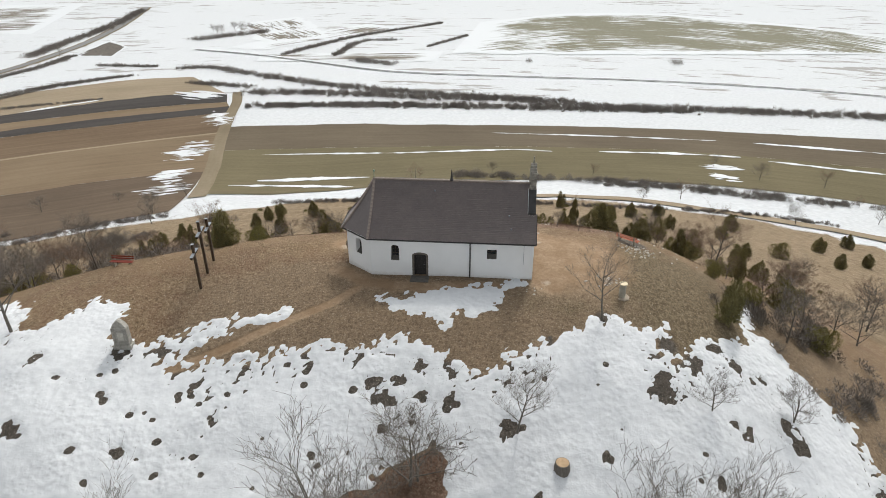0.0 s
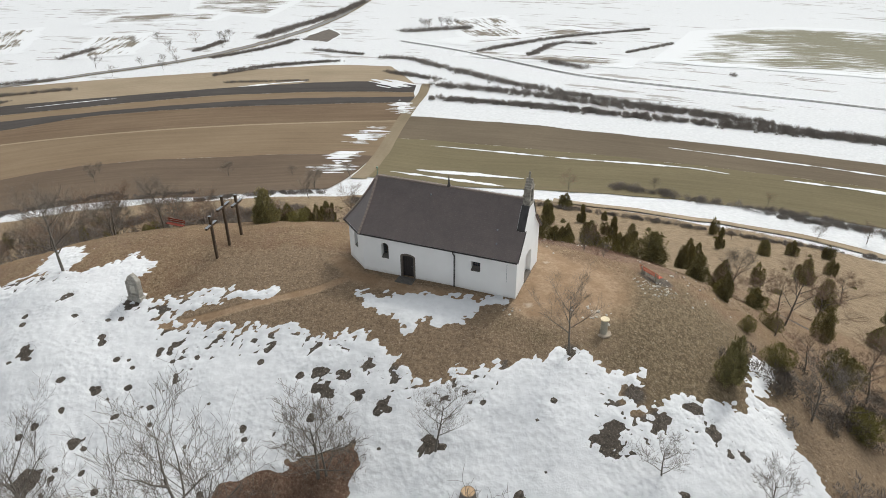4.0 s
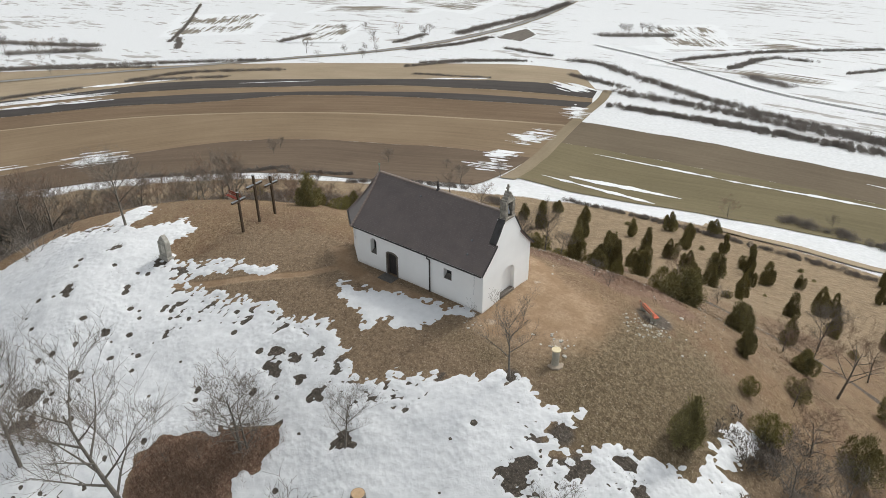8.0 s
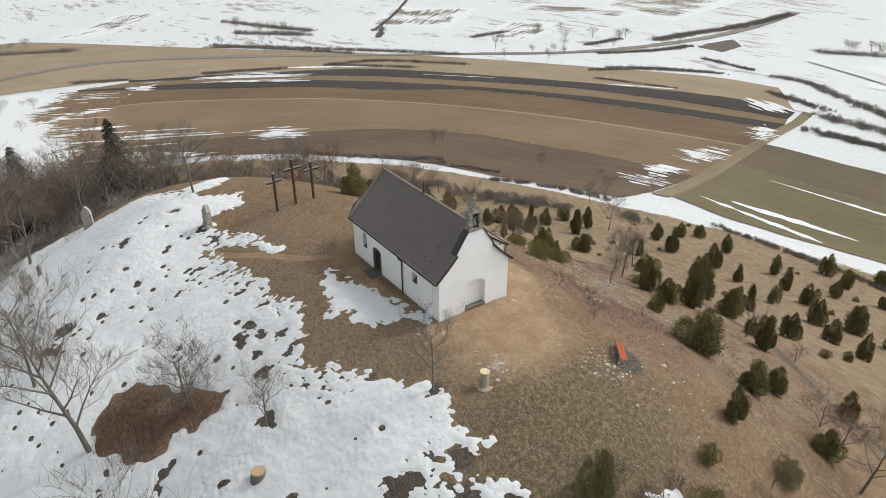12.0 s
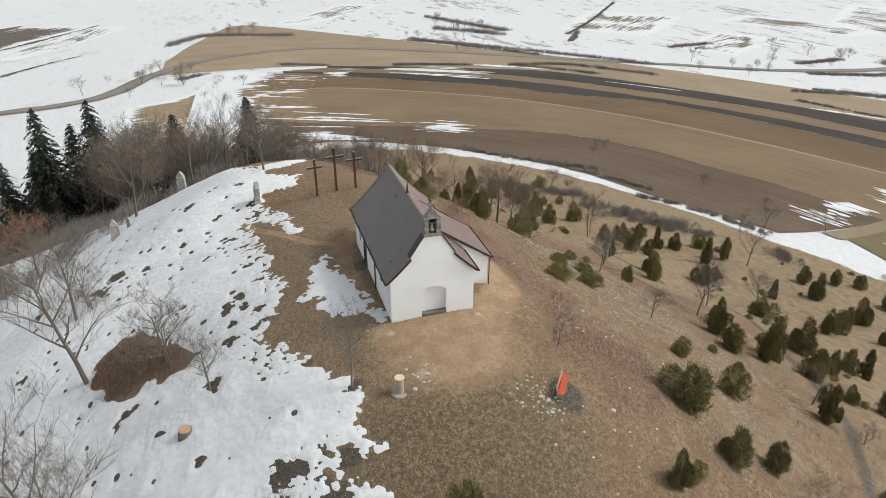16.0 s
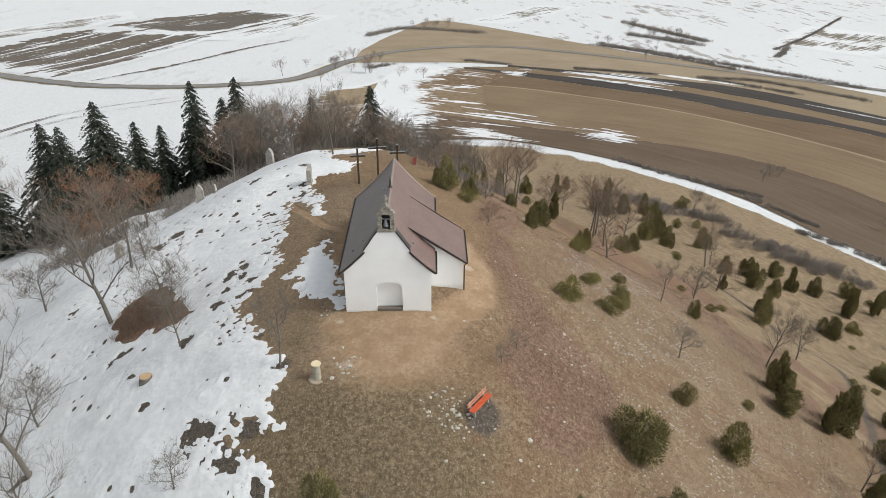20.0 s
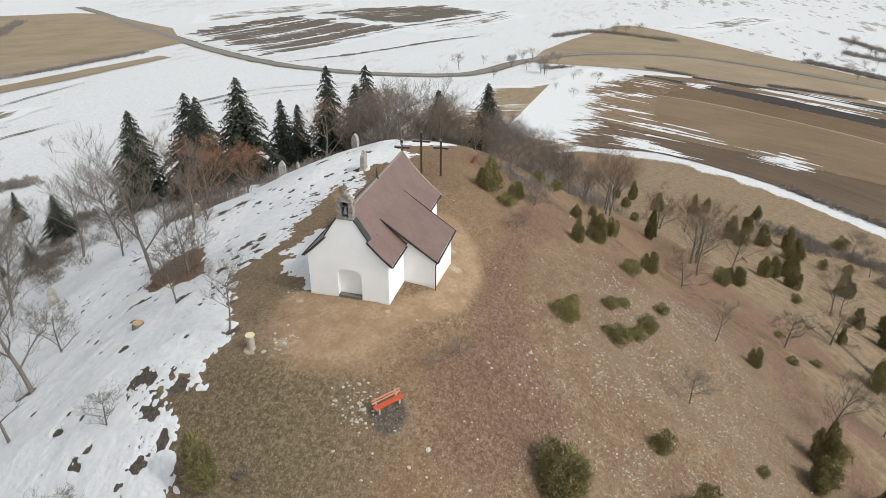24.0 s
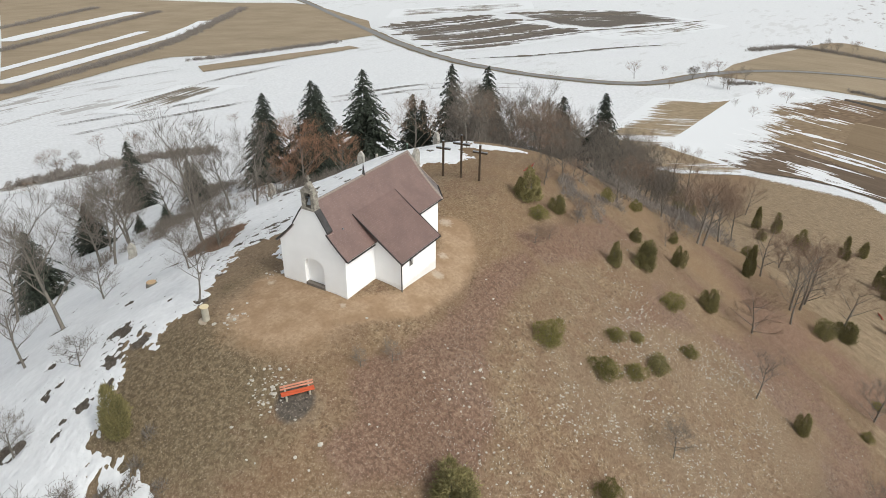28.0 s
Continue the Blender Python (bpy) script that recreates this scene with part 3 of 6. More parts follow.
def sheet_grid(xs, ys):
    nx, ny = len(xs), len(ys)
    gx, gy = np.meshgrid(xs, ys)
    i = np.arange(nx * ny).reshape(ny, nx)
    faces = np.stack([i[:-1, :-1], i[:-1, 1:], i[1:, 1:], i[1:, :-1]], -1).reshape(-1, 4)
    return gx.ravel(), gy.ravel(), faces


gx, gy, gf = sheet_grid(axis(-64, 40, 0.42, 4300, 1.07), axis(-52, 62, 0.42, 4300, 1.07))
ground = new("ground", raw_mesh("ground", np.stack([gx, gy, land(gx, gy)], -1), gf, "ground", True))
tagged(ground, "hill of dry straw-coloured grass above a snowy valley", "ground", kind="structure")
ridge_d, bearing = from_ridge(gx, gy), np.degrees(np.arctan2(gy + 3, gx + 15))

FOOT_B = (-180, -165, -150, -130, -110, -70, -40, -20, 0, 47, 79, 121, 134, 145, 158, 167, 180)
FOOT_R = (256, 165, 105, 80, 62, 52, 62, 120, 235, 222, 186, 168, 180, 206, 234, 252, 254)
foot = np.hypot(gx + 15, gy + 3) - np.interp(bearing, FOOT_B, FOOT_R)


def cover(name, value):
    a = ground.data.attributes.new(name, "FLOAT", "POINT")
    a.data.foreach_set("value", np.asarray(value, np.float32))


LOOP = [(8.4, -3.5), (8.8, 0.5), (8.2, 4.2), (4.2, 7.0), (-1.5, 7.2), (-6.5, 5.6), (-9.6, 3.2)]
PATH = [(-7.5, -5.5), (-9.1, -7.2), (-12.3, -9.0), (-16.1, -11.1), (-21.1, -13.3)]
HEATH = [(-13, 9.5), (-12, 11.5), (-3, 12.2), (3.5, 13.6), (8.5, 17), (13, 18), (19, 12.5), (18.5, 9.8), (15, 10.2), (13, 7.6), (9, 9), (4, 9.8), (-1, 9.4), (-6, 8.4)]
soil = np.maximum.reduce([
    0.85 - near_line(gx, gy, [(-9.4, -2.6), (-6.4, -4.6), (-1, -4.9), (4, -4.6)]) / 2.2,
    1.1 - near_line(gx, gy, LOOP) / 2.6, 0.95 - near_line(gx, gy, PATH) / 0.9,
    1.0 - np.hypot((gx - 10.8) / 5.0, (gy - 0.5) / 5.2) * 0.55, 0.5 - np.hypot((gx - 16) / 2.4, (gy - 6.4) / 1.8) * 0.5])
cover("soil", np.clip(soil, 0, 1))
heath = np.clip(0.5 + inside(gx, gy, HEATH) / 3.0, 0, 1)
wild = step(14, 24, gy) * step(75, 50, gy) * step(-75, -45, gx) * step(26, 14, gx)
heath = np.maximum(heath, 0.85 * wild * step(0.46, 0.62, cloudy(gx, gy, 16, 51)))
for line, wide in (([(-62, 22), (-54, 28), (-41, 34), (-28, 42), (-9, 45)], 3.2), ([(-34, 12), (-24, 12), (-15, 10)], 2.2)):
    heath = np.maximum(heath, (1.0 - near_line(gx, gy, line) / (2 * wide)) * (0.4 + 1.1 * cloudy(gx, gy, 5, 57)))
cover("heath", np.maximum(heath, 0.75 * step(0.3, -0.6, -inside(gx, gy, BRUSH))))
turf = step(2, -5, gy) * step(-30, -12, gx) * 0.95 + step(17, 21, gx) * step(14, 2, gy) * 0.55
turf = np.maximum(turf, np.max([1.2 - np.hypot(gx - a, gy - b) / (r * 1.6) for a, b, r in TUFTS + TUFTS2], axis=0))
turf = np.maximum(turf, 1.6 - np.hypot((gx - 16.9) / 1.5, (gy - 7.1) / 1.3) * 1.1)
cover("turf", np.clip(turf * (0.55 + 0.9 * cloudy(gx, gy, 6, 61)), 0, 1) * step(60, 30, ridge_d))
cover("moss", np.clip(np.maximum(1.15 - 0.42 * np.hypot((gx - 20.0) / 4.2, (gy + 1.5) / 5.0), 0.55 - 0.35 * np.hypot((gx - 10) / 9, (gy + 6.5) / 3)), 0, 1))
cover("meadow", step(42, 62, ridge_d) * step(-10, 30, gy))
wood = step(-46, -56, gx + 0.35 * np.abs(gy + 15)) * step(20, -6, gy - 0.25 * (gx + 60))
trail = 0.8 - near_line(gx, gy, [(-66, 58), (-52, 66), (-30, 66), (-10, 56), (9, 46), (20, 36), (34, 30)]) / 2.2
mud = 1.5 - np.hypot((gx - 16.9) / 1.5, (gy - 6.5) / 1.15)
clods = np.max([1.0 - 0.5 * np.hypot(gx - a, gy - b) / r for a, b, r in TUFTS + TUFTS2], axis=0)
cover("litter", np.clip(np.maximum.reduce([wood * 0.95, trail, mud, clods, 0.78 * step(0.2, 1.2, inside(gx, gy, SNOWFIELD)) * step(0.6, -0.4, inside(gx, gy, BRUSH))]), 0, 1) * step(8, -8, foot))
cover("chalk", np.clip(np.maximum.reduce([0.85 - 0.5 * np.hypot((gx - a) / r, (gy - b) / r) for a, b, r in ((-9.6, 2.2, 0.8), (-4.2, 5.2, 0.6), (-1.2, 6.4, 0.7), (8.2, -3.6, 0.5), (7.8, 3.4, 0.4), (13.4, -2.6, 0.7))]), 0, 1))
cover("plain_far", step(330, 480, ridge_d) * (1 - 0.75 * step(60, -60, gy) * step(-200, -320, gx)))
cover("scree", step(8, 16, gy) * step(60, 40, gy) * step(-40, -15, gx) * step(32, 20, gx))
cover("snow", np.maximum(step(-3, 3, foot + 5 * (cloudy(gx, gy, 22, 71) - 0.5)), step(-0.1, 0.5, snow_depth(gx, gy) - 0.5) * (gy < -40)))

# snow lying on the hill, a sheet of its own thickness
sx, sy, sf = sheet_grid(np.arange(-68, 47, 0.21), np.arange(-72, 3.6, 0.21))
sd = snow_depth(sx, sy)
lift = 0.12 * step(-0.12, 0.5, sd) - 0.03 + (0.05 * (cloudy(sx, sy, 0.6, 83, 2) - 0.5) + 0.12 * (cloudy(sx, sy, 2.4, 85, 2) - 0.5)) * step(0, 1, sd)
sv = np.stack([sx, sy, land(sx, sy) + lift], -1)
keep = (sd[sf] > -0.3).any(1)
used = np.unique(sf[keep])
back = np.zeros(len(sx), np.int64)
back[used] = np.arange(len(used))
tagged(new("snow", raw_mesh("snow", sv[used], back[sf[keep]], "snow", True)), "melting trodden snow on the grassy slope", "snow", kind="stuff")


# ---------------------------------------------------------------- valley fields
def smooth_line(pts, spacing):
    p = np.array(pts, float)
    if len(p) > 2:
        q = np.vstack([2 * p[0] - p[1], p, 2 * p[-1] - p[-2]])
        out = []
        for k in range(1, len(q) - 2):
            for t in np.linspace(0, 1, 12, endpoint=False):
                a, b, c, d = q[k - 1:k + 3]
                out.append(0.5 * (2 * b + (c - a) * t + (2 * a - 5 * b + 4 * c - d) * t * t + (3 * b - a - 3 * c + d) * t ** 3))
        p = np.array(out + [p[-1]])
    s = np.concatenate([[0], np.cumsum(np.hypot(*np.diff(p, axis=0).T))])
    n = max(3, int(s[-1] / spacing) + 1)
    u = np.linspace(0, s[-1], n)
    return np.stack([np.interp(u, s, p[:, 0]), np.interp(u, s, p[:, 1])], -1)


def band_mesh(name, a, b, mat, lift, ragged, seed=0):
    """A sheet draped on the land between two lines of equally many points."""
    n = len(a)
    width = np.hypot(*(a - b).T)
    m = int(np.clip(width.max() / 9, 2, 24)) + 1
    t = np.linspace(0, 1, m)[None, :, None]
    p = a[:, None, :] * (1 - t) + b[:, None, :] * t
    if ragged:
        side = (b - a) / np.maximum(width, 0.01)[:, None]
        for k, sgn in ((0, 1), (m - 1, -1)):
            j = (cloudy(p[:, k, 0] + seed, p[:, k, 1], 14, 91) - 0.5) * 2 * ragged
            p[:, k] += side * j[:, None]
    x, y = p[..., 0].ravel(), p[..., 1].ravel()
    i = np.arange(n * m).reshape(n, m)
    f = np.stack([i[:-1, :-1], i[1:, :-1], i[1:, 1:], i[:-1, 1:]], -1).reshape(-1, 4)
    me = raw_mesh(name, np.stack([x, y, land(x, y) + lift], -1), f, mat, True)
    along = np.concatenate([[0], np.cumsum(np.hypot(*np.diff((a + b) / 2, axis=0).T))])
    uv = np.stack([np.repeat(along, m), (t[0, :, 0][None, :] * width[:, None]).ravel(), np.zeros(n * m)], -1)
    me.attributes.new("strip", "FLOAT_VECTOR", "POINT").data.foreach_set("vector", uv.astype(np.float32).ravel())
    edge = np.abs(np.tile(t[0, :, 0], n) * 2 - 1)
    ends = np.abs(np.repeat(np.linspace(-1, 1, n), m))
    me.attributes.new("rim", "FLOAT", "POINT").data.foreach_set("value", (np.maximum(edge, ends) ** 9).astype(np.float32))
    return me


def field(name, label, a, b, mat, lift=0.24, ragged=2.0):
    a, b = smooth_line(a, 8), smooth_line(b, 8)
    n = max(len(a), len(b))
    a, b = [np.stack([np.interp(np.linspace(0, 1, n), np.linspace(0, 1, len(q)), q[:, k]) for k in (0, 1)], -1) for q in (a, b)]
    ob = new(name, band_mesh(name, a, b, mat, lift, ragged))
    return tagged(ob, label, "field" if "field" in name or "meadow" in name else name.replace("_", " "), kind="structure")


def ribbon(name, label, pts, width, mat, lift=0.6, ragged=0.3, taper=False, kind="structure"):
    c = smooth_line(pts, 1.5 if taper and width < 12 else 5)
    d = np.gradient(c, axis=0)
    nrm = np.stack([-d[:, 1], d[:, 0]], -1) / np.maximum(np.hypot(*d.T), 1e-6)[:, None]
    w = np.full(len(c), width / 2)
    if taper:
        u = np.linspace(0, 1, len(c))
        w = w * np.clip(4 * u * (1 - u), 0.01, 1) ** 0.35 * np.clip(3.4 * (0.5 * cloudy(c[:, 0], c[:, 1], 16, 97) + 0.5 * cloudy(c[:, 0], c[:, 1], 4, 99) - 0.26), 0.02, 1.5)
    ob = new(name, band_mesh(name, c - nrm * w[:, None], c + nrm * w[:, None], mat, lift, ragged))
    return tagged(ob, label, name.replace("_", " "), kind=kind)


STRIP = [(-278, -2), (-291, 23), (-275, 58), (-246, 91), (-198, 125), (-149, 136), (-112, 158)]
B1 = [(-365, -1), (-331, 49), (-306, 105), (-281, 158), (-248, 187), (-218, 199), (-178, 217), (-130, 230)]
B2 = [(-470, 3), (-461, 63), (-419, 130), (-382, 175), (-336, 214), (-294, 243), (-246, 270), (-154, 314)]
B3 = [(-552, 34), (-474, 129), (-442, 177), (-391, 223), (-358, 272), (-287, 315), (-232, 341), (-173, 369)]
B4 = [(-562, 34), (-503, 139), (-465, 196), (-411, 247), (-335, 306), (-264, 351), (-179, 387)]
B5 = [(-567, 74), (-492, 195), (-451, 243), (-387, 295), (-317, 349), (-239, 386), (-186, 401)]
B6 = [(-578, 76), (-520, 204), (-496, 255), (-443, 298), (-376, 344), (-301, 398), (-243, 431), (-197, 430)]
B7 = [(-690, -69), (-860, -40), (-1039, 21), (-801, 169), (-689, 238), (-614, 293), (-568, 326), (-491, 379), (-400, 439), (-316, 501), (-258, 511)]
field("loam_field", "dark brown ploughed field at the foot of the hill", STRIP, B1, "loam")
field("dun_field", "light brown stubble field curving round the hill", B1, B2, "dun")
field("brown_field", "brown tilled field with faint rows", B2, B3, "brown")
field("dark_field", "narrow blackish freshly ploughed strip", B3, B4, "dark", 0.28)
field("dun_field", "narrow light brown strip between ploughed strips", B4, B5, "dun")
field("dark_field", "narrow blackish freshly ploughed strip", B5, B6, "dark", 0.28)
field("tan_field", "straw-coloured meadow belt beside the road", [(-590, -69), (-591, 19)] + B6, B7, "tan", 0.2)
F1 = [(-163, 327), (-91, 334), (-23, 336), (44, 341), (111, 345), (177, 347), (261, 354), (421, 366)]
FM = [(-142, 272), (-77, 277), (-19, 283), (39, 289), (99, 294), (155, 289), (201, 286), (331, 281)]
F0 = [(-116, 190), (-76, 183), (-36, 197), (9, 215), (59, 226), (96, 229), (132, 228), (170, 222), (271, 201)]
field("green_field", "dull green winter field with thin snow lines", F0, FM, "green")
field("olive_field", "olive-brown field beside a long snow bank", FM, F1, "olive")
ribbon("dirt_track", "straight grassy dirt track between the fields", [(-192, 438), (-179, 401), (-168, 360), (-149, 295), (-129, 236), (-113, 183)], 7, "track", 0.36)
ribbon("grass_balk", "thin pale grass balk between two fields", B2, 3.2, "tan", 0.34, 0.5)
ROAD = [(-1029, -953), (-949, -840), (-777, -615), (-614, -422), (-518, -294), (-485, -216), (-480, -164), (-490, -120), (-523, -95), (-599, -73), (-674, -32),
        (-716, 29), (-722, 91), (-691, 148), (-644, 210), (-599, 269), (-560, 328), (-522, 400), (-486, 491), (-484, 591), (-503, 715), (-533, 840), (-571, 980), (-639, 1193)]
ribbon("field_margin", "strip of dry tan grass along the hedge", [(-29, 177), (15, 184), (54, 190), (95, 183), (147, 172), (230, 160)], 7, "tan", 0.4, 2)
ribbon("road_verge", "brownish grass verges of the country road", ROAD, 17, "verge", 0.34, 2.5)
ribbon("country_road", "grey asphalt country road winding through the valley", ROAD, 10, "asphalt", 0.5, 0.2)
ribbon("farm_road", "narrow grey farm road across snow fields", [(-337, 697), (-250, 646), (-168, 584), (-85, 529), (11, 514), (104, 513), (193, 511), (308, 500), (502, 472)], 3.5, "asphalt", 0.7, 0.5)
field("pasture_field", "half-thawed olive pasture with snow streaks", [(-27, 980), (106, 1106), (245, 1130), (379, 1069), (469, 1018), (560, 900)], [(-46, 655), (46, 660), (190, 690), (323, 736), (480, 790)], "melt_olive", 0.4, 8)
field("tan_field", "straw-coloured hillside meadow with hedges", [(-737, -1476), (-840, -1259), (-896, -1001), (-944, -849), (-807, -604)], [(-212, -499), (-285, -522), (-408, -560), (-467, -497), (-656, -485)], "tan", 0.35, 3)
field("tan_field", "narrow straw-coloured strip in the snow", [(-380, -480), (-458, -464), (-558, -444)], [(-358, -448), (-422, -433), (-548, -423)], "tan", 0.4, 3)
field("plough_field", "dark ploughed field with lines of snow", [(-738, -545), (-852, -530), (-987, -497)], [(-548, -322), (-665, -290), (-880, -268)], "melt_dark", 0.3, 4)
field("plough_field", "dark ploughed field half under snow", [(-1014, -480), (-1200, -360)], [(-880, -299), (-1156, -190)], "melt_dark", 0.3, 4)
for pts, w in (([(-738, -535), (-852, -519), (-987, -487)], 46), ([(-669, -465), (-791, -442), (-961, -427)], 42), ([(-637, -416), (-729, -378), (-906, -359)], 38), ([(-594, -376), (-678, -339), (-902, -314)], 26),
               ([(-563, -336), (-685, -300)], 13), ([(-528, -285), (-605, -240), (-735, -195), (-800, -162)], 7), ([(-1014, -480), (-1161, -372)], 34), ([(-949, -412), (-1203, -310)], 26), ([(-857, -299), (-1156, -188)], 9)):
    ribbon("plough_strip", "dark ploughed strip between lines of snow", pts, w, "plough", 0.45, 2.5, True)
for a, b, mat in (
        ([(-300, -75), (-318, -40), (-331, -10)], [(-452, -84), (-470, -45), (-560, -20)], "melt_tan"), ([(-212, -60), (-232, -25), (-272, 8)], [(-300, -75), (-318, -40), (-331, -5)], "melt_tan"),
        ([(-961, -666), (-1236, -532)], [(-852, -606), (-1122, -475)], "melt"),
        ([(-752, 526), (-953, 725)], [(-847, 443), (-1067, 610)], "melt"), ([(-906, 744), (-724, 838)], [(-963, 858), (-763, 964)], "melt"),
        ([(-999, 113), (-1266, 285)], [(-1019, 57), (-1285, 209)], "melt"), ([(-309, 711), (-189, 953)], [(-252, 683), (-122, 902)], "melt"),
        ([(-580, 524), (-720, 720)], [(-636, 487), (-787, 664)], "melt"), ([(-819, -279), (-1141, -209)], [(-800, -223), (-1111, -142)], "melt"),
        ([(-213, -392), (-306, -410)], [(-223, -345), (-325, -363)], "melt"), ([(-262, 730), (-399, 949)], [(-205, 803), (-314, 1047)], "melt"),
        ([(-1096, 1224), (-967, 1255), (-801, 1268)], [(-864, 943), (-777, 909), (-662, 892)], "melt"), ([(-498, 809), (-469, 670)], [(-440, 740), (-409, 655)], "melt_dark"),
        ([(-136, -238), (-53, -286)], [(-128, -263), (-44, -315)], "melt"), ([(-233, 597), (-56, 594)], [(-243, 644), (-56, 670)], "melt")):
    field("thawing_field", "snow field with streaks of thawed dark land", a, b, mat, 0.3, 10)
ENDS = ([(-300, -42), (-280, -4), (-286, 38)], [(-388, -40), (-365, -1), (-341, 36)], [(-492, -36), (-470, 3), (-464, 44)], [(-580, -12), (-552, 34), (-524, 72)])
for a, b, mat in zip(ENDS, ENDS[1:], ("fade_loam", "fade_dun", "fade_brown")):
    field("thawing_field", "field end running out under ragged snow", a, b, mat, 0.40, 3)
STREAKS = (([(-700, -500), (-820, -480), (-975, -457)], 9), ([(-652, -440), (-760, -410), (-935, -393)], 9), ([(-615, -396), (-705, -358), (-905, -336)], 9), ([(-578, -355), (-680, -320), (-880, -290)], 7), ([(-722, -518), (-840, -500), (-985, -472)], 5), ([(-630, -412), (-722, -370), (-900, -350)], 4), ([(-690, -482), (-805, -460), (-965, -440)], 4),
           ([(-374, -1), (-344, 50), (-321, 93)], 4), ([(-407, 7), (-392, 41)], 5), ([(-295, 15), (-285, 55)], 6), ([(-338, 19), (-321, 55)], 3), ([(-327, 380), (-288, 419)], 6),
           ([(-113, 261), (-46, 265), (10, 278), (32, 278)], 3), ([(56, 282), (97, 287), (129, 288)], 4), ([(1, 317), (42, 318), (126, 321)], 2.5), ([(141, 283), (195, 275)], 4), ([(146, 321), (216, 317)], 3.5),
           ([(-98, 209), (-50, 214)], 5), ([(-108, 202), (-53, 194)], 4), ([(-519, 120), (-465, 191)], 5), ([(-556, 186), (-502, 269)], 8), ([(-437, 280), (-392, 321)], 2))
for pts, w in STREAKS:
    ribbon("snow_streak", "leftover streak of snow on the field", pts, w, "snow", 0.42, min(w * 0.2, 1.2), True, "stuff")
rq = np.random.default_rng(5)
# thawing patches: many short streaks along the furrows (centre, half length along, half width across, furrow bearing, count)
for cx, cy, ha, hb, brg, cnt in ((-307, 103, 19, 18, 62, 20), (-156, 272, 15, 22, 15, 22), (-145, 226, 12, 13, 14, 14), (-135, 201, 12, 13, 12, 14), (-173, 352, 12, 22, 24, 18), (-217, 428, 32, 14, -25, 16), (112, 264, 13, 5, 4, 8),
                                 (108, 245, 8, 7, -10, 9), (-531, 79, 14, 30, 60, 16), (-455, 22, 30, 30, 58, 4), (-520, 40, 30, 24, 58, 5), (-363, 45, 40, 16, 58, 4), (-312, 27, 30, 10, 58, 4), (-297, 36, 30, 8, 62, 10),
                                 (-518, 162, 60, 30, 58, 16), (-338, -2, 12, 24, 58, 12), (-390, 0, 12, 26, 58, 12), (-440, 0, 12, 26, 58, 12), (-490, 5, 12, 26, 58, 12), (-540, 12, 12, 24, 58, 12)):
    d, o = np.array([math.cos(radians(brg)), math.sin(radians(brg))]), np.array([-math.sin(radians(brg)), math.cos(radians(brg))])
    for _ in range(int(cnt * 1.5)):
        t = np.clip(rq.normal(0, 0.5), -1, 1)
        ln = ha * rq.uniform(0.2, 0.8) * math.sqrt(max(0.08, 1 - t * t))
        c = np.array([cx, cy]) + o * t * hb + d * rq.normal(0, ha * 0.22)
        ribbon("snow_streak", "leftover streak of snow on the field", [tuple(c - d * ln), tuple(c + o * rq.uniform(-1, 1)), tuple(c + d * ln)], rq.uniform(1.5, 3.4), "snow", 0.42, 0.35, True, "stuff")
for pts in ([(-180, -376), (-236, -357), (-274, -344)], [(-236, -385), (-330, -405), (-416, -408)], [(-253, -492), (-308, -491), (-364, -484)], [(-316, -272), (-393, -243), (-435, -187)], [(-300, -262), (-380, -230), (-425, -170)], [(-170, -345), (-225, -330), (-290, -312)]):
    for off in (0, 3.2):
        ribbon("wheel_track", "thin thawed wheel track across the snow field", [(x, y + off) for x, y in pts], 1.1, "plough", 0.3, 0.2, True, "stuff")
for pts, w in (([(-255, -580), (-368, -634), (-543, -724), (-690, -822)], 22), ([(-432, -909), (-559, -966), (-720, -1027)], 34), ([(-279, -655), (-412, -722), (-566, -804)], 16)):
    ribbon("snow_bank", "long snow bank between hedges on the meadow", pts, w, "snow", 0.8, 2, False, "stuff")


# ---------------------------------------------------------------- brush and hedges
def blades(c, length, width, lean, seed, droop=0.0):
    """Thin upright triangles at the points c."""
    r = np.random.default_rng(seed)
    n = len(c)
    az, ti = r.uniform(0, 2 * np.pi, n), np.abs(r.normal(0, lean, n))
    ln = length * r.uniform(0.55, 1.25, n)
    d = np.stack([np.cos(az) * np.sin(ti), np.sin(az) * np.sin(ti), np.cos(ti)], -1) * ln[:, None]
    a2 = r.uniform(0, 2 * np.pi, n)
    s = np.stack([np.cos(a2), np.sin(a2), np.zeros(n)], -1) * (width * r.uniform(0.6, 1.3, n))[:, None]
    v = np.stack([c - s, c + s, c + d], 1).reshape(-1, 3)
    return v, np.arange(n * 3).reshape(-1, 3)


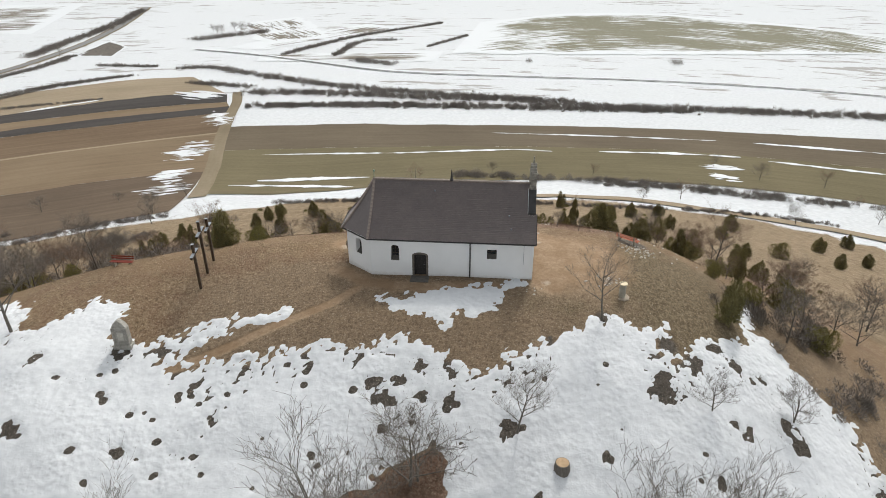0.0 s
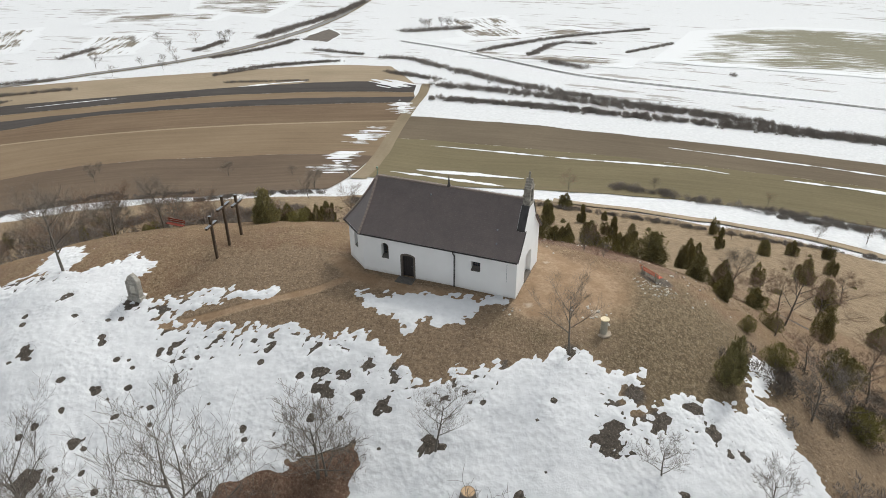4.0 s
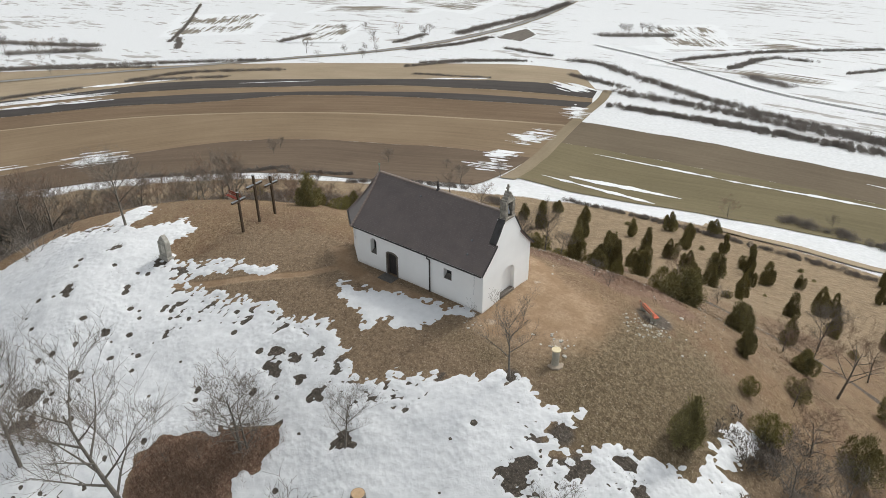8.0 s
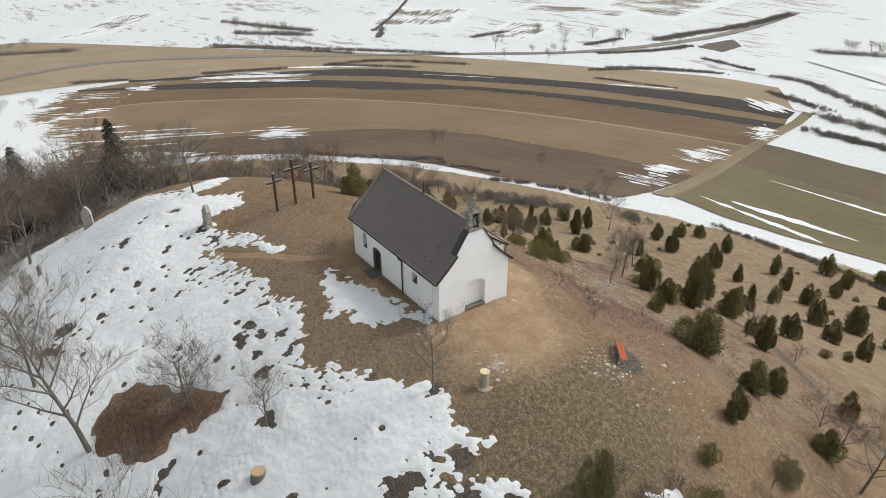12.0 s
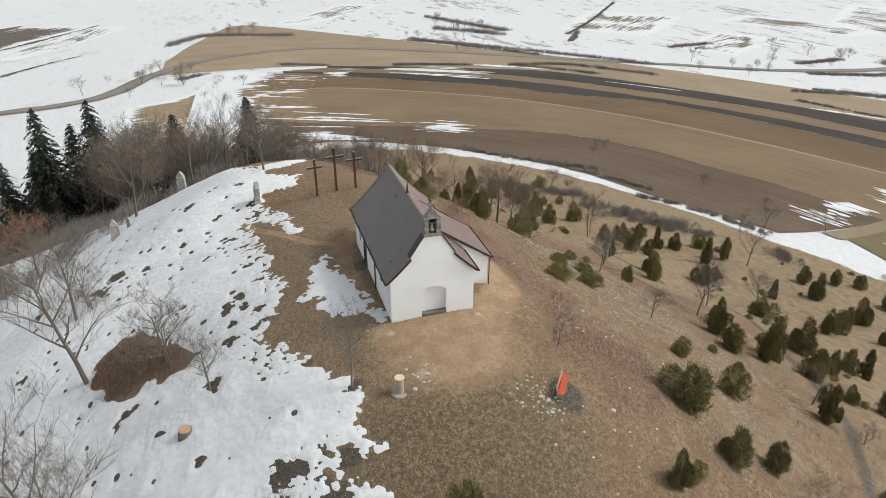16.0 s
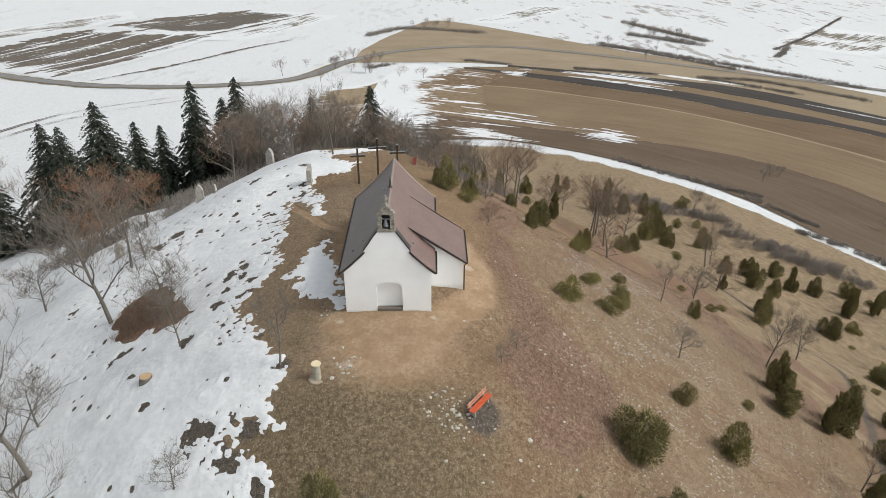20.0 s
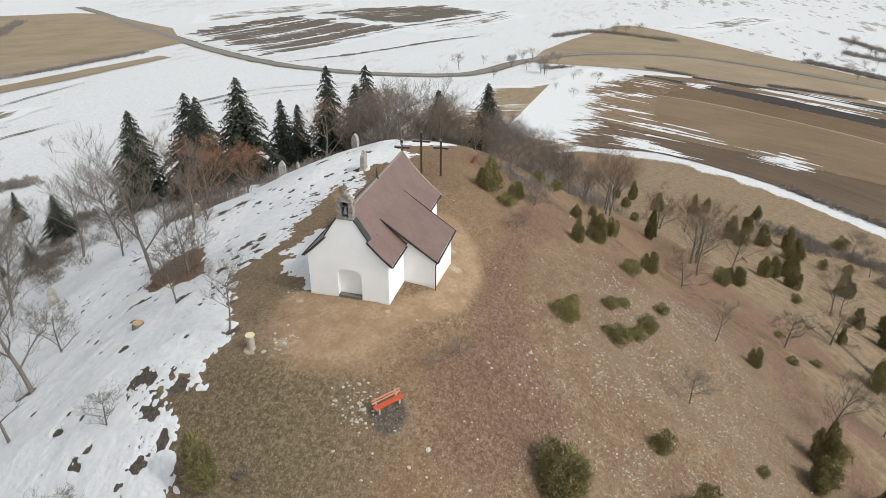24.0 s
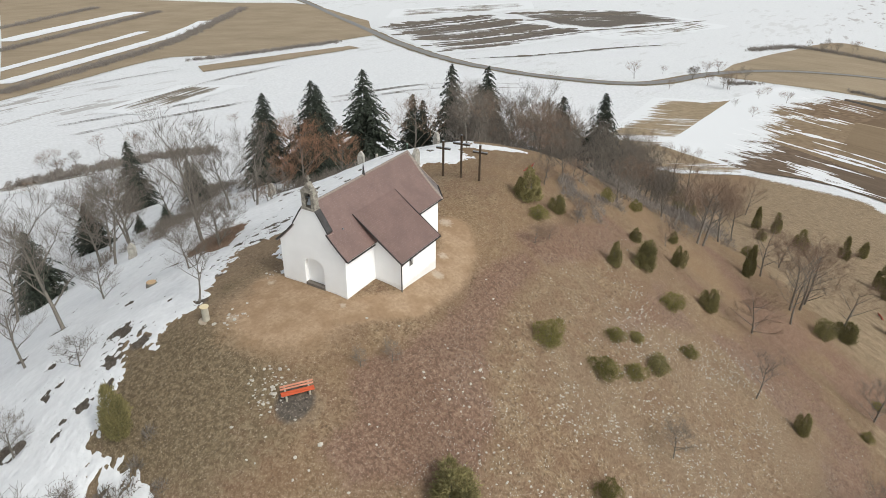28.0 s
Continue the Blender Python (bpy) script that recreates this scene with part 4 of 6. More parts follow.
def hedge(pts, width=5.0, height=2.6, density=5.0, mat="brush", seed=1, thick=0.16, label="bare grey-brown hedge along a field edge", name="hedge", gap=0.43):
    """A row of leafless bushes: many twigs that rise from clumps, with gaps."""
    r = np.random.default_rng(seed)
    c = smooth_line(pts, 2.0)
    n = max(3, int(len(c) * 2.0 * max(1.0, width / 3.0) / (0.30 * height)))
    k = r.integers(0, len(c), n)
    bx, by = c[k, 0] + r.normal(0, width * 0.3, n), c[k, 1] + r.normal(0, width * 0.3, n)
    ok = 0.5 * cloudy(bx, by, 14, 7 + seed, 2) + 0.5 * cloudy(bx, by, 5.0, 9 + seed, 2) > gap
    bx, by = bx[ok], by[ok]
    rad = height * r.uniform(0.28, 0.62, len(bx))
    per = max(24, int(density * 1.1))
    i = np.repeat(np.arange(len(bx)), per)
    u = r.normal(0, 1, (len(i), 3))
    u[:, 2] = np.abs(u[:, 2]) + 0.25
    u /= np.linalg.norm(u, axis=1)[:, None]
    q = (r.uniform(0.2, 1.0, len(i)) ** 0.6)[:, None] * rad[i][:, None] * u * (1, 1, 1.25)
    p = np.stack([bx[i] + q[:, 0], by[i] + q[:, 1], land(bx[i] + q[:, 0], by[i] + q[:, 1]) + q[:, 2]], -1)
    d = u * (0.8, 0.8, 1) + r.normal(0, 0.35, u.shape) + (0, 0, 0.3)
    d *= (rad[i] * r.uniform(0.25, 0.55, len(i)) / np.linalg.norm(d, axis=1))[:, None]
    w = np.cross(d, r.normal(0, 1, d.shape))
    w *= (thick * 0.6 / np.maximum(np.linalg.norm(w, axis=1), 1e-6))[:, None]
    v = np.stack([p - d * 0.5 - w, p - d * 0.5 + w, p + d * 0.5], 1).reshape(-1, 3)
    f = np.arange(len(v)).reshape(-1, 3)
    return tagged(new(name, raw_mesh(name, v, f, mat)), label, "hedge", kind="stuff")


HEDGES = (
    ([(-182, 435), (-111, 428), (-49, 417), (11, 414), (48, 401), (124, 403), (199, 408), (302, 417), (432, 427)], 15, 4.6), ([(-164, 386), (-102, 388), (-27, 389), (48, 390), (130, 398)], 11, 4.2),
    ([(-201, 514), (-153, 478), (-110, 453), (-42, 429), (56, 411)], 12, 5), ([(-291, 562), (-257, 557), (-211, 518)], 10, 5), ([(-247, 480), (-190, 458)], 10, 4), ([(-391, 451), (-367, 489), (-322, 527)], 8, 3),
    ([(-350, 395), (-291, 419)], 6, 2.5), ([(-219, 642), (-201, 714), (-164, 822), (-83, 960)], 9, 5), ([(-163, 631), (-158, 748), (-120, 764)], 8, 5), ([(-134, 598), (-97, 572)], 12, 6),
    ([(-375, 785), (-308, 857)], 16, 8), ([(46, 216), (81, 218), (115, 214), (168, 216), (241, 201)], 6, 3), ([(-15, 220), (9, 225)], 6, 4), ([(-758, 195), (-703, 251), (-650, 286), (-527, 378)], 9, 5),
    ([(-560, 138), (-555, 165), (-542, 202)], 7, 3.5), ([(-534, 238), (-529, 290), (-464, 343)], 8, 4), ([(-385, 422), (-364, 479), (-329, 521)], 8, 4))
HEDGES2 = (
    ([(-519, 675), (-547, 789), (-575, 953), (-623, 1145)], 16, 7), ([(-883, 270), (-787, 332)], 14, 9), ([(-828, -74), (-918, -27), (-864, 70)], 12, 7), ([(-774, 205), (-661, 261), (-596, 296)], 9, 5),
    ([(-605, 36), (-582, 76)], 9, 3.5), ([(-565, 135), (-542, 196)], 8, 3), ([(-533, 242), (-473, 296)], 8, 3), ([(-228, -528), (-328, -573), (-492, -660), (-641, -766), (-844, -903)], 16, 6),
    ([(-381, -817), (-508, -885), (-738, -991)], 16, 6), ([(-502, -1044), (-729, -1148)], 16, 6), ([(-404, -517), (-467, -497), (-582, -479)], 12, 5), ([(-555, -49), (-573, -33)], 9, 4),
    ([(-248, 92), (-214, 118), (-202, 137)], 7, 2.5), ([(-146, 125), (-129, 141), (-108, 148)], 6, 2.5), ([(-196, 130), (-158, 141)], 5, 2.5), ([(-1047, 304), (-832, 356)], 12, 7),
    ([(-100, -273), (-121, -263), (-150, -248), (-172, -228)], 14, 5), ([(30, 603), (34, 604)], 8, 7), ([(169, 619), (175, 621)], 10, 8), ([(-74, 162), (-40, 163), (-4, 165), (15, 166), (41, 169), (65, 178), (97, 185), (130, 184)], 4, 2.2), ([(-9, 219), (14, 219), (37, 220), (60, 222), (90, 220), (123, 218)], 5, 4.2), ([(-86, 132), (-80, 129)], 9, 4))
TH1, TH2 = [(-151, 67), (-141, 77), (-138, 93)], [(-119, 92), (-107, 103), (-100, 116)]
HEDGES3 = ((TH1, 13, 3.6), (TH2, 14, 3.6), ([(-464, 520), (-456, 596), (-466, 671)], 12, 3.5), ([(-522, 559), (-550, 643)], 10, 3.5), ([(-782, 423), (-940, 546), (-1190, 734)], 5, 2.5), ([(-643, 484), (-672, 560)], 10, 5), ([(-325, 576), (-391, 595)], 8, 4), ([(-708, 391), (-805, 450)], 7, 4), ([(-75, 708), (-38, 815)], 6, 4))
for k, (pts, w, h) in enumerate(HEDGES + HEDGES2 + HEDGES3):
    far = math.hypot(*pts[0]) > 420
    close = math.hypot(*pts[0]) < 270
    hedge(pts, w * 0.95, h * 1.1, 44 if far else 150 if close else 80, "brush", 100 + k, 0.07 if close else 0.22, gap=0.16 if far else 0.33)


# ---------------------------------------------------------------- chapel
chapel = thing("chapel", "white rendered hilltop chapel with a brown tiled roof", "chapel")
APSE = [(-6.46, -3.25), (-8.8, -1.4), (-8.8, 1.4), (-6.46, 3.25)]


def wall_run(name, p0, p1, z0, z1, thick, openings=(), label=""):
    """A wall from p0 to p1, its outer face on the right hand, with openings (from, to, sill, spring, rise of the arch)."""
    a, b = Vector((*p0, 0)), Vector((*p1, 0))
    length, d = (b - a).length, (b - a).normalized()
    inward = Vector((-d.y, d.x, 0))
    pt = lambda u, z, w: a + d * u + inward * w + Vector((0, 0, z))
    s = Shape()

    def block(u0, u1, lo0, lo1, hi):
        s.slab([(u0, lo0), (u1, lo1), (u1, hi), (u0, hi)], pt, 0, thick)

    u = 0.0
    for o0, o1, sill, spring, rise in openings:
        block(u, o0, z0, z0, z1)
        if sill > z0:
            s.slab([(o0, z0), (o1, z0), (o1, sill), (o0, sill)], pt, 0, thick)
        n = 8 if rise else 1
        for k in range(n):
            t0, t1 = k / n, (k + 1) / n
            arch = lambda t: spring + rise * math.sqrt(max(0.0, 1 - (2 * t - 1) ** 2))
            block(o0 + (o1 - o0) * t0, o0 + (o1 - o0) * t1, arch(t0), arch(t1), z1)
        u = o1
    block(u, length, z0, z0, z1)
    return part(name, s, "plaster", chapel, label), pt


def glazing(name, pt, o, depth, bars=2, rows=3):
    """A leaded window set back in its opening: casing, panes and bars."""
    o0, o1, sill, spring, rise = o
    top = spring + rise * 0.75
    w = Shape()
    for q in ((o0, o0 + 0.07, sill, top), (o1 - 0.07, o1, sill, top), (o0, o1, sill, sill + 0.06), (o0, o1, top - 0.06, top)):
        w.slab([(q[0], q[2]), (q[1], q[2]), (q[1], q[3]), (q[0], q[3])], pt, depth - 0.03, depth + 0.04)
    ob = part(name, w, "sheet", chapel, "dark narrow leaded window")
    for i in range(bars):
        for j in range(rows):
            x0, x1 = o0 + 0.07 + (o1 - o0 - 0.14) * i / bars + 0.012, o0 + 0.07 + (o1 - o0 - 0.14) * (i + 1) / bars - 0.012
            y0, y1 = sill + 0.06 + (top - sill - 0.12) * j / rows + 0.012, sill + 0.06 + (top - sill - 0.12) * (j + 1) / rows - 0.012
            part("pane", Shape().slab([(x0, y0), (x1, y0), (x1, y1), (x0, y1)], pt, depth, depth + 0.012), "glass", ob)
    part("window_sill", Shape().add([pt(o0 + 0.004, sill + 0.004, 0.01), pt(o1 - 0.004, sill + 0.004, 0.01), pt(o1 - 0.004, sill + 0.28, depth - 0.03), pt(o0 + 0.004, sill + 0.28, depth - 0.03),
                                     pt(o0 + 0.004, sill - 0.02, depth - 0.03), pt(o1 - 0.004, sill - 0.02, depth - 0.03)], [(0, 1, 2, 3), (0, 3, 4), (1, 5, 2), (3, 2, 5, 4), (0, 4, 5, 1)]), "slab", ob)
    return ob


ox = lambda x: x + 6.46
S_WIN, S_DOOR, S_WIN2 = (ox(-4.77), ox(-4.08), 1.35, 2.5, 0.3), (ox(-2.86), ox(-1.8), -1.2, 1.9, 0.16), (ox(3.2), ox(4.0), 1.8, 2.68, 0.0)
south, spt = wall_run("south_wall", (-6.46, -3.25), (6.4, -3.25), -1.2, 3.62, 0.6, (S_WIN, S_DOOR, S_WIN2))
glazing("window", spt, S_WIN, 0.48)
glazing("window", spt, S_WIN2, 0.48, 2, 2)
wall_run("north_wall", (6.4, 3.25), (-6.46, 3.25), -1.2, 3.62, 0.6)
for k in range(3):
    p, q = APSE[3 - k], APSE[2 - k]
    ln = math.hypot(p[0] - q[0], p[1] - q[1])
    o = () if k == 1 else ((ln / 2 - 0.36, ln / 2 + 0.36, 1.4, 2.5, 0.32),)
    _, apt = wall_run("apse_wall", p, q, -1.2, 3.5, 0.6, o)
    if o:
        glazing("window", apt, o[0], 0.46)
# door with stone surround and step
dpt = lambda u, z, w: spt(u, z, w)
d0, d1 = S_DOOR[0], S_DOOR[1]
surround = Shape()
surround.slab([(d0 - 0.14, -0.3), (d0 + 0.02, -0.3), (d0 + 0.02, 1.9), (d0 - 0.14, 1.9)], dpt, -0.035, 0.25)
surround.slab([(d1 - 0.02, -0.3), (d1 + 0.14, -0.3), (d1 + 0.14, 1.9), (d1 - 0.02, 1.9)], dpt, -0.035, 0.25)
for k in range(8):
    c, hw = (d0 + d1) / 2, (d1 - d0) / 2
    arch = [(c + (hw + e) * math.cos(math.pi * (k + i) / 8), 1.9 + (0.14 + e * 1.05) * math.sin(math.pi * (k + i) / 8)) for i, e in ((0, -0.02), (0, 0.14), (1, 0.14), (1, -0.02))]
    surround.slab(arch, dpt, -0.035, 0.25)
part("door_surround", surround, "jamb", chapel, "weathered brown stone door surround")
door = part("door", Shape().slab([(d0, -0.25), (d1, -0.25), (d1, 2.1), (d0, 2.1)], dpt, 0.22, 0.28), "door", chapel, "closed blackish wooden door")
for k in range(5):
    u0 = d0 + (d1 - d0) * k / 5
    part("plank", Shape().slab([(u0 + 0.008, -0.2), (u0 + (d1 - d0) / 5 - 0.008, -0.2), (u0 + (d1 - d0) / 5 - 0.008, 2.08), (u0 + 0.008, 2.08)], dpt, 0.2, 0.222), "door", door)
part("door_handle", Shape().tube(dpt(d1 - 0.15, 0.95, 0.15), dpt(d1 - 0.28, 0.95, 0.15), 0.014).tube(dpt(d1 - 0.15, 0.95, 0.215), dpt(d1 - 0.15, 0.95, 0.145), 0.012), "zinc", door, "grey metal handle")
part("door_step", Shape().box(-3.12, -1.58, -4.3, -3.3, -0.75, 0.0), "slab", chapel, "dark worn stone step", bevel=0.03)

# east gable with its blind niche
PROFILE = [(0.0, 7.3), (0.45, 6.72), (0.9, 6.16), (1.4, 5.58), (2.0, 4.94), (2.7, 4.25), (3.55, 3.48)]


def roof_z(y):
    return float(np.interp(abs(y), [p[0] for p in PROFILE], [p[1] for p in PROFILE]))


gable = Shape()
ept = lambda y, z, w: Vector((7.0 - w, y, z))
n0, n1 = -0.88, 1.06
edge = [(3.25, 3.62), (2.7, 4.16), (2.0, 4.85), (1.68, 5.3), (1.62, 5.46), (1.3, 5.95), (0.95, 6.5), (0.7, 6.93)]
for sgn in (-1, 1):
    lim = n0 if sgn < 0 else n1
    gable.slab([(sgn * 3.25, -1.2), (lim, -1.2), (lim, 2.2)] + [(lim * k / 4, 2.2 + 0.44 * math.sqrt(1 - (k / 4) ** 2)) for k in (3, 2, 1, 0)] + [(0, 6.93)] + [(sgn * y, z) for y, z in edge[::-1]], ept, 0, 0.6)
part("east_wall", gable, "plaster", chapel)
part("niche_back", Shape().box(6.55, 6.62, n0 - 0.1, n1 + 0.1, -1.0, 2.8), "plaster", chapel)
bench_top = part("niche_ledge", Shape().box(6.63, 7.06, n0 + 0.01, n1 - 0.01, -0.4, 0.34), "jamb", chapel, "dark brown ledge in the blind niche", bevel=0.02)
part("threshold", Shape().box(6.9, 7.5, n0 - 0.2, n1 + 0.1, -0.6, -0.02), "limestone", chapel, "worn pale threshold stone", bevel=0.03)


def tiled(name, r0, r1, e0, e1, courses, prof, label="", mat="tile"):
    """Roof tiles in courses between a ridge line and an eave line; prof gives (share of the run, share of the fall)."""
    rnd = random.Random(len(name) * 7 + courses)
    hs, zs = [p[0] for p in prof], [p[1] for p in prof]
    r0, r1, e0, e1 = Vector(r0), Vector(r1), Vector(e0), Vector(e1)

    def at(s, u):
        h, f = float(np.interp(s, np.linspace(0, 1, len(hs)), hs)), float(np.interp(s, np.linspace(0, 1, len(zs)), zs))
        a, b = r0.lerp(r1, u), e0.lerp(e1, u)
        return Vector((a.x + (b.x - a.x) * h, a.y + (b.y - a.y) * h, a.z + (b.z - a.z) * f))

    shape = Shape()
    nrm = (at(0.55, 1) - at(0.45, 0)).cross(at(0.45, 1) - at(0.45, 0)).normalized()
    if nrm.z < 0:
        nrm = -nrm
    for k in range(courses):
        s0, s1 = k / courses, min(1.0, (k + 1.12) / courses)
        width = (at(s1, 1) - at(s1, 0)).length
        cnt = max(1, round(width / 0.19))
        off = 0.5 * (k % 2)
        for j in range(cnt + 1):
            u0, u1 = max(0, (j - off) / cnt), min(1, (j + 1 - off) / cnt)
            if u1 - u0 < 0.02 / max(width, 0.1):
                continue
            g = 0.004 / max(width, 0.1)
            a, b, c, d = at(s0, u0 + g), at(s0, u1 - g), at(s1, u1 - g), at(s1, u0 + g)
            lift = 0.024 + rnd.uniform(0, 0.006)
            c, d = c + nrm * lift, d + nrm * (lift + rnd.uniform(-0.004, 0.004))
            a, b = a + nrm * 0.006, b + nrm * 0.006
            shape.add([a, b, c, d, d - nrm * 0.018, c - nrm * 0.018], [(0, 1, 2, 3), (3, 2, 5, 4)])
    # boarding under the tiles
    m = 10
    for k in range(m):
        q = [at(k / m, 0), at(k / m, 1), at((k + 1) / m, 1), at((k + 1) / m, 0)]
        shape.add([p - nrm * 0.02 for p in q] + [p - nrm * 0.12 for p in q], [(0, 1, 2, 3), (7, 6, 5, 4), (0, 4, 5, 1), (1, 5, 6, 2), (2, 6, 7, 3), (3, 7, 4, 0)])
    ob = part(name, shape, mat, chapel, label)
    return tagged(ob, kind="stuff"), at


main = [(y / 3.55, (7.3 - z) / (7.3 - 3.48)) for y, z in [(PROFILE[-1][0] * k / 12, roof_z(PROFILE[-1][0] * k / 12)) for k in range(13)]]
RW, RE = (-6.45, 0, 7.3), (6.62, 0, 7.3)
# sun-facing slopes take the warmer tile, so their colour carries part of the sunlight
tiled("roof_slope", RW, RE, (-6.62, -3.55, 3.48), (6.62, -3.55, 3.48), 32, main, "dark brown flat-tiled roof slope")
tiled("roof_slope", RW, RE, (-6.62, 3.55, 3.48), (6.62, 3.55, 3.48), 32, main, "reddish-brown flat-tiled roof slope", "tile_sunlit")
EAVE = [(-6.62, -3.55, 3.48), (-9.12, -1.5, 3.42), (-9.12, 1.5, 3.42), (-6.62, 3.55, 3.48)]
for k in range(3):
    tiled("apse_roof", RW, RW, EAVE[k], EAVE[k + 1], 30, main, "tiled hip over the apse")
# lower verge past the gable, sheet-covered shoulders above it
low = [((y - 1.68) / (3.55 - 1.68), (roof_z(1.68) - roof_z(y)) / (roof_z(1.68) - 3.48)) for y in np.linspace(1.68, 3.55, 8)]
for sgn in (-1, 1):
    tiled("verge_tiles", (6.6, sgn * 1.68, roof_z(1.68)), (7.14, sgn * 1.68, roof_z(1.68)), (6.6, sgn * 3.55, 3.48), (7.14, sgn * 3.55, 3.48), 17, low, "", "tile" if sgn < 0 else "tile_sunlit")
    v = Shape()
    for y0, y1 in ((1.68, 2.3), (2.3, 2.95), (2.95, 3.6)):
        v.add([(7.13, sgn * y0, roof_z(y0) + 0.07), (7.18, sgn * y0, roof_z(y0) + 0.07), (7.18, sgn * y1, roof_z(y1) + 0.07), (7.13, sgn * y1, roof_z(y1) + 0.07),
               (7.13, sgn * y0, roof_z(y0) - 0.09), (7.18, sgn * y0, roof_z(y0) - 0.09), (7.18, sgn * y1, roof_z(y1) - 0.09), (7.13, sgn * y1, roof_z(y1) - 0.09)],
              [(0, 1, 2, 3), (4, 7, 6, 5), (0, 4, 5, 1), (1, 5, 6, 2), (2, 6, 7, 3), (3, 7, 4, 0)])
    part("verge_board", v, "sheet", chapel, "dark verge board")
    c = Shape()
    tops = [(0.62, 7.02), (0.97, 6.55), (1.32, 6.0), (1.66, 5.5), (1.74, 5.36)]
    for (y0, z0), (y1, z1) in zip(tops, tops[1:]):
        c.slab([(sgn * y0, z0 + 0.05), (sgn * y1, z1 + 0.05), (sgn * y1, z1 - 0.12), (sgn * y0, z0 - 0.12)], lambda y, z, w: Vector((7.05 - w, y, z)), 0.0, 0.62)
    part("gable_flashing", c, "sheet", chapel, "dark sheet-metal cover of the gable shoulder")
# annexe on the far side
AN_TOP, AN_EAVE = (1.42, 5.57), (6.05, 2.36)
an_z = lambda y: AN_TOP[1] + (AN_EAVE[1] - AN_TOP[1]) * (y - AN_TOP[0]) / (AN_EAVE[0] - AN_TOP[0])
tiled("annexe_roof", (-2.2, *AN_TOP), (3.6, *AN_TOP), (-2.2, *AN_EAVE), (3.6, *AN_EAVE), 31, [(0, 0), (0.5, 0.52), (1, 1)], "reddish-brown tiled lean-to roof", "tile_sunlit")
A_WIN = (3.3 - 2.15, 3.3 - 1.6, 1.35, 2.05, 0.0)
_, npt = wall_run("annexe_wall", (3.3, 5.82), (-1.9, 5.82), -1.2, 2.36, 0.4, (A_WIN,))
glazing("window", npt, A_WIN, 0.22, 1, 2)
for x in (3.3, -1.5):
    part("annexe_wall", Shape().slab([(3.0, -1.2), (5.42, -1.2), (5.42, an_z(5.42) - 0.14), (1.9, an_z(1.9) - 0.14), (1.9, 4.7), (3.0, 3.6)], lambda y, z, w: Vector((x - w, y, z)), 0.0, 0.4), "plaster", chapel)
for x in (3.6, -2.25):
    s = Shape()
    for y0, y1 in ((1.5, 3.0), (3.0, 4.5), (4.5, 6.08)):
        s.add([(x, y0, an_z(y0) + 0.05), (x + 0.05, y0, an_z(y0) + 0.05), (x + 0.05, y1, an_z(y1) + 0.05), (x, y1, an_z(y1) + 0.05),
               (x, y0, an_z(y0) - 0.10), (x + 0.05, y0, an_z(y0) - 0.10), (x + 0.05, y1, an_z(y1) - 0.10), (x, y1, an_z(y1) - 0.10)],
              [(0, 1, 2, 3), (4, 7, 6, 5), (0, 4, 5, 1), (1, 5, 6, 2), (2, 6, 7, 3), (3, 7, 4, 0)])
    part("verge_board", s, "sheet", chapel, "dark verge board")


def gutter(p0, p1, r=0.075):
    """A half-round channel."""
    a, b = Vector(p0), Vector(p1)
    side = (b - a).normalized().cross(Vector((0, 0, 1)))
    s = Shape()
    ring = [(math.cos(math.pi * k / 6), -math.sin(math.pi * k / 6)) for k in range(7)]
    for (c0, s0), (c1, s1) in zip(ring, ring[1:]):
        q = [a + side * r * c0 + Vector((0, 0, r * s0)), b + side * r * c0 + Vector((0, 0, r * s0)), b + side * r * c1 + Vector((0, 0, r * s1)), a + side * r * c1 + Vector((0, 0, r * s1))]
        s.add(q, [(0, 1, 2, 3)])
    for e in (a, b):
        s.add([e + side * r * c + Vector((0, 0, r * z)) for c, z in ring], [tuple(range(7))])
    return part("gutter", s, "sheet", chapel, "dark half-round gutter")


gutter((-6.7, -3.64, 3.46), (7.1, -3.64, 3.46))
gutter((3.65, 3.64, 3.46), (7.1, 3.64, 3.46))
gutter((-6.7, 3.64, 3.46), (-2.25, 3.64, 3.46))
gutter((-2.2, 6.14, 2.33), (3.62, 6.14, 2.33))
for k in range(3):
    a, b = Vector(EAVE[k]), Vector(EAVE[k + 1])
    o = (Vector(((a + b).x / 2 + 6.45, (a + b).y / 2, 0))).normalized() * 0.09
    gutter(a + o - Vector((0, 0, 0.02)), b + o - Vector((0, 0, 0.02)))
part("downpipe", Shape().tube((1.82, -3.64, 3.42), (1.82, -3.62, 3.2), 0.055).tube((1.82, -3.62, 3.22), (1.82, -3.33, 2.95), 0.055).tube((1.82, -3.33, 2.97), (1.82, -3.33, -0.5), 0.055), "sheet", chapel, "dark downpipe")
part("downpipe", Shape().tube((3.42, 6.12, 2.3), (3.42, 5.92, 2.0), 0.05).tube((3.42, 5.92, 2.02), (3.42, 5.92, -0.5), 0.05), "sheet", chapel, "dark downpipe")
part("lightning_rod", Shape().tube((6.2, -3.28, 3.4), (6.2, -3.28, 1.4), 0.012, n=5), "zinc", chapel)
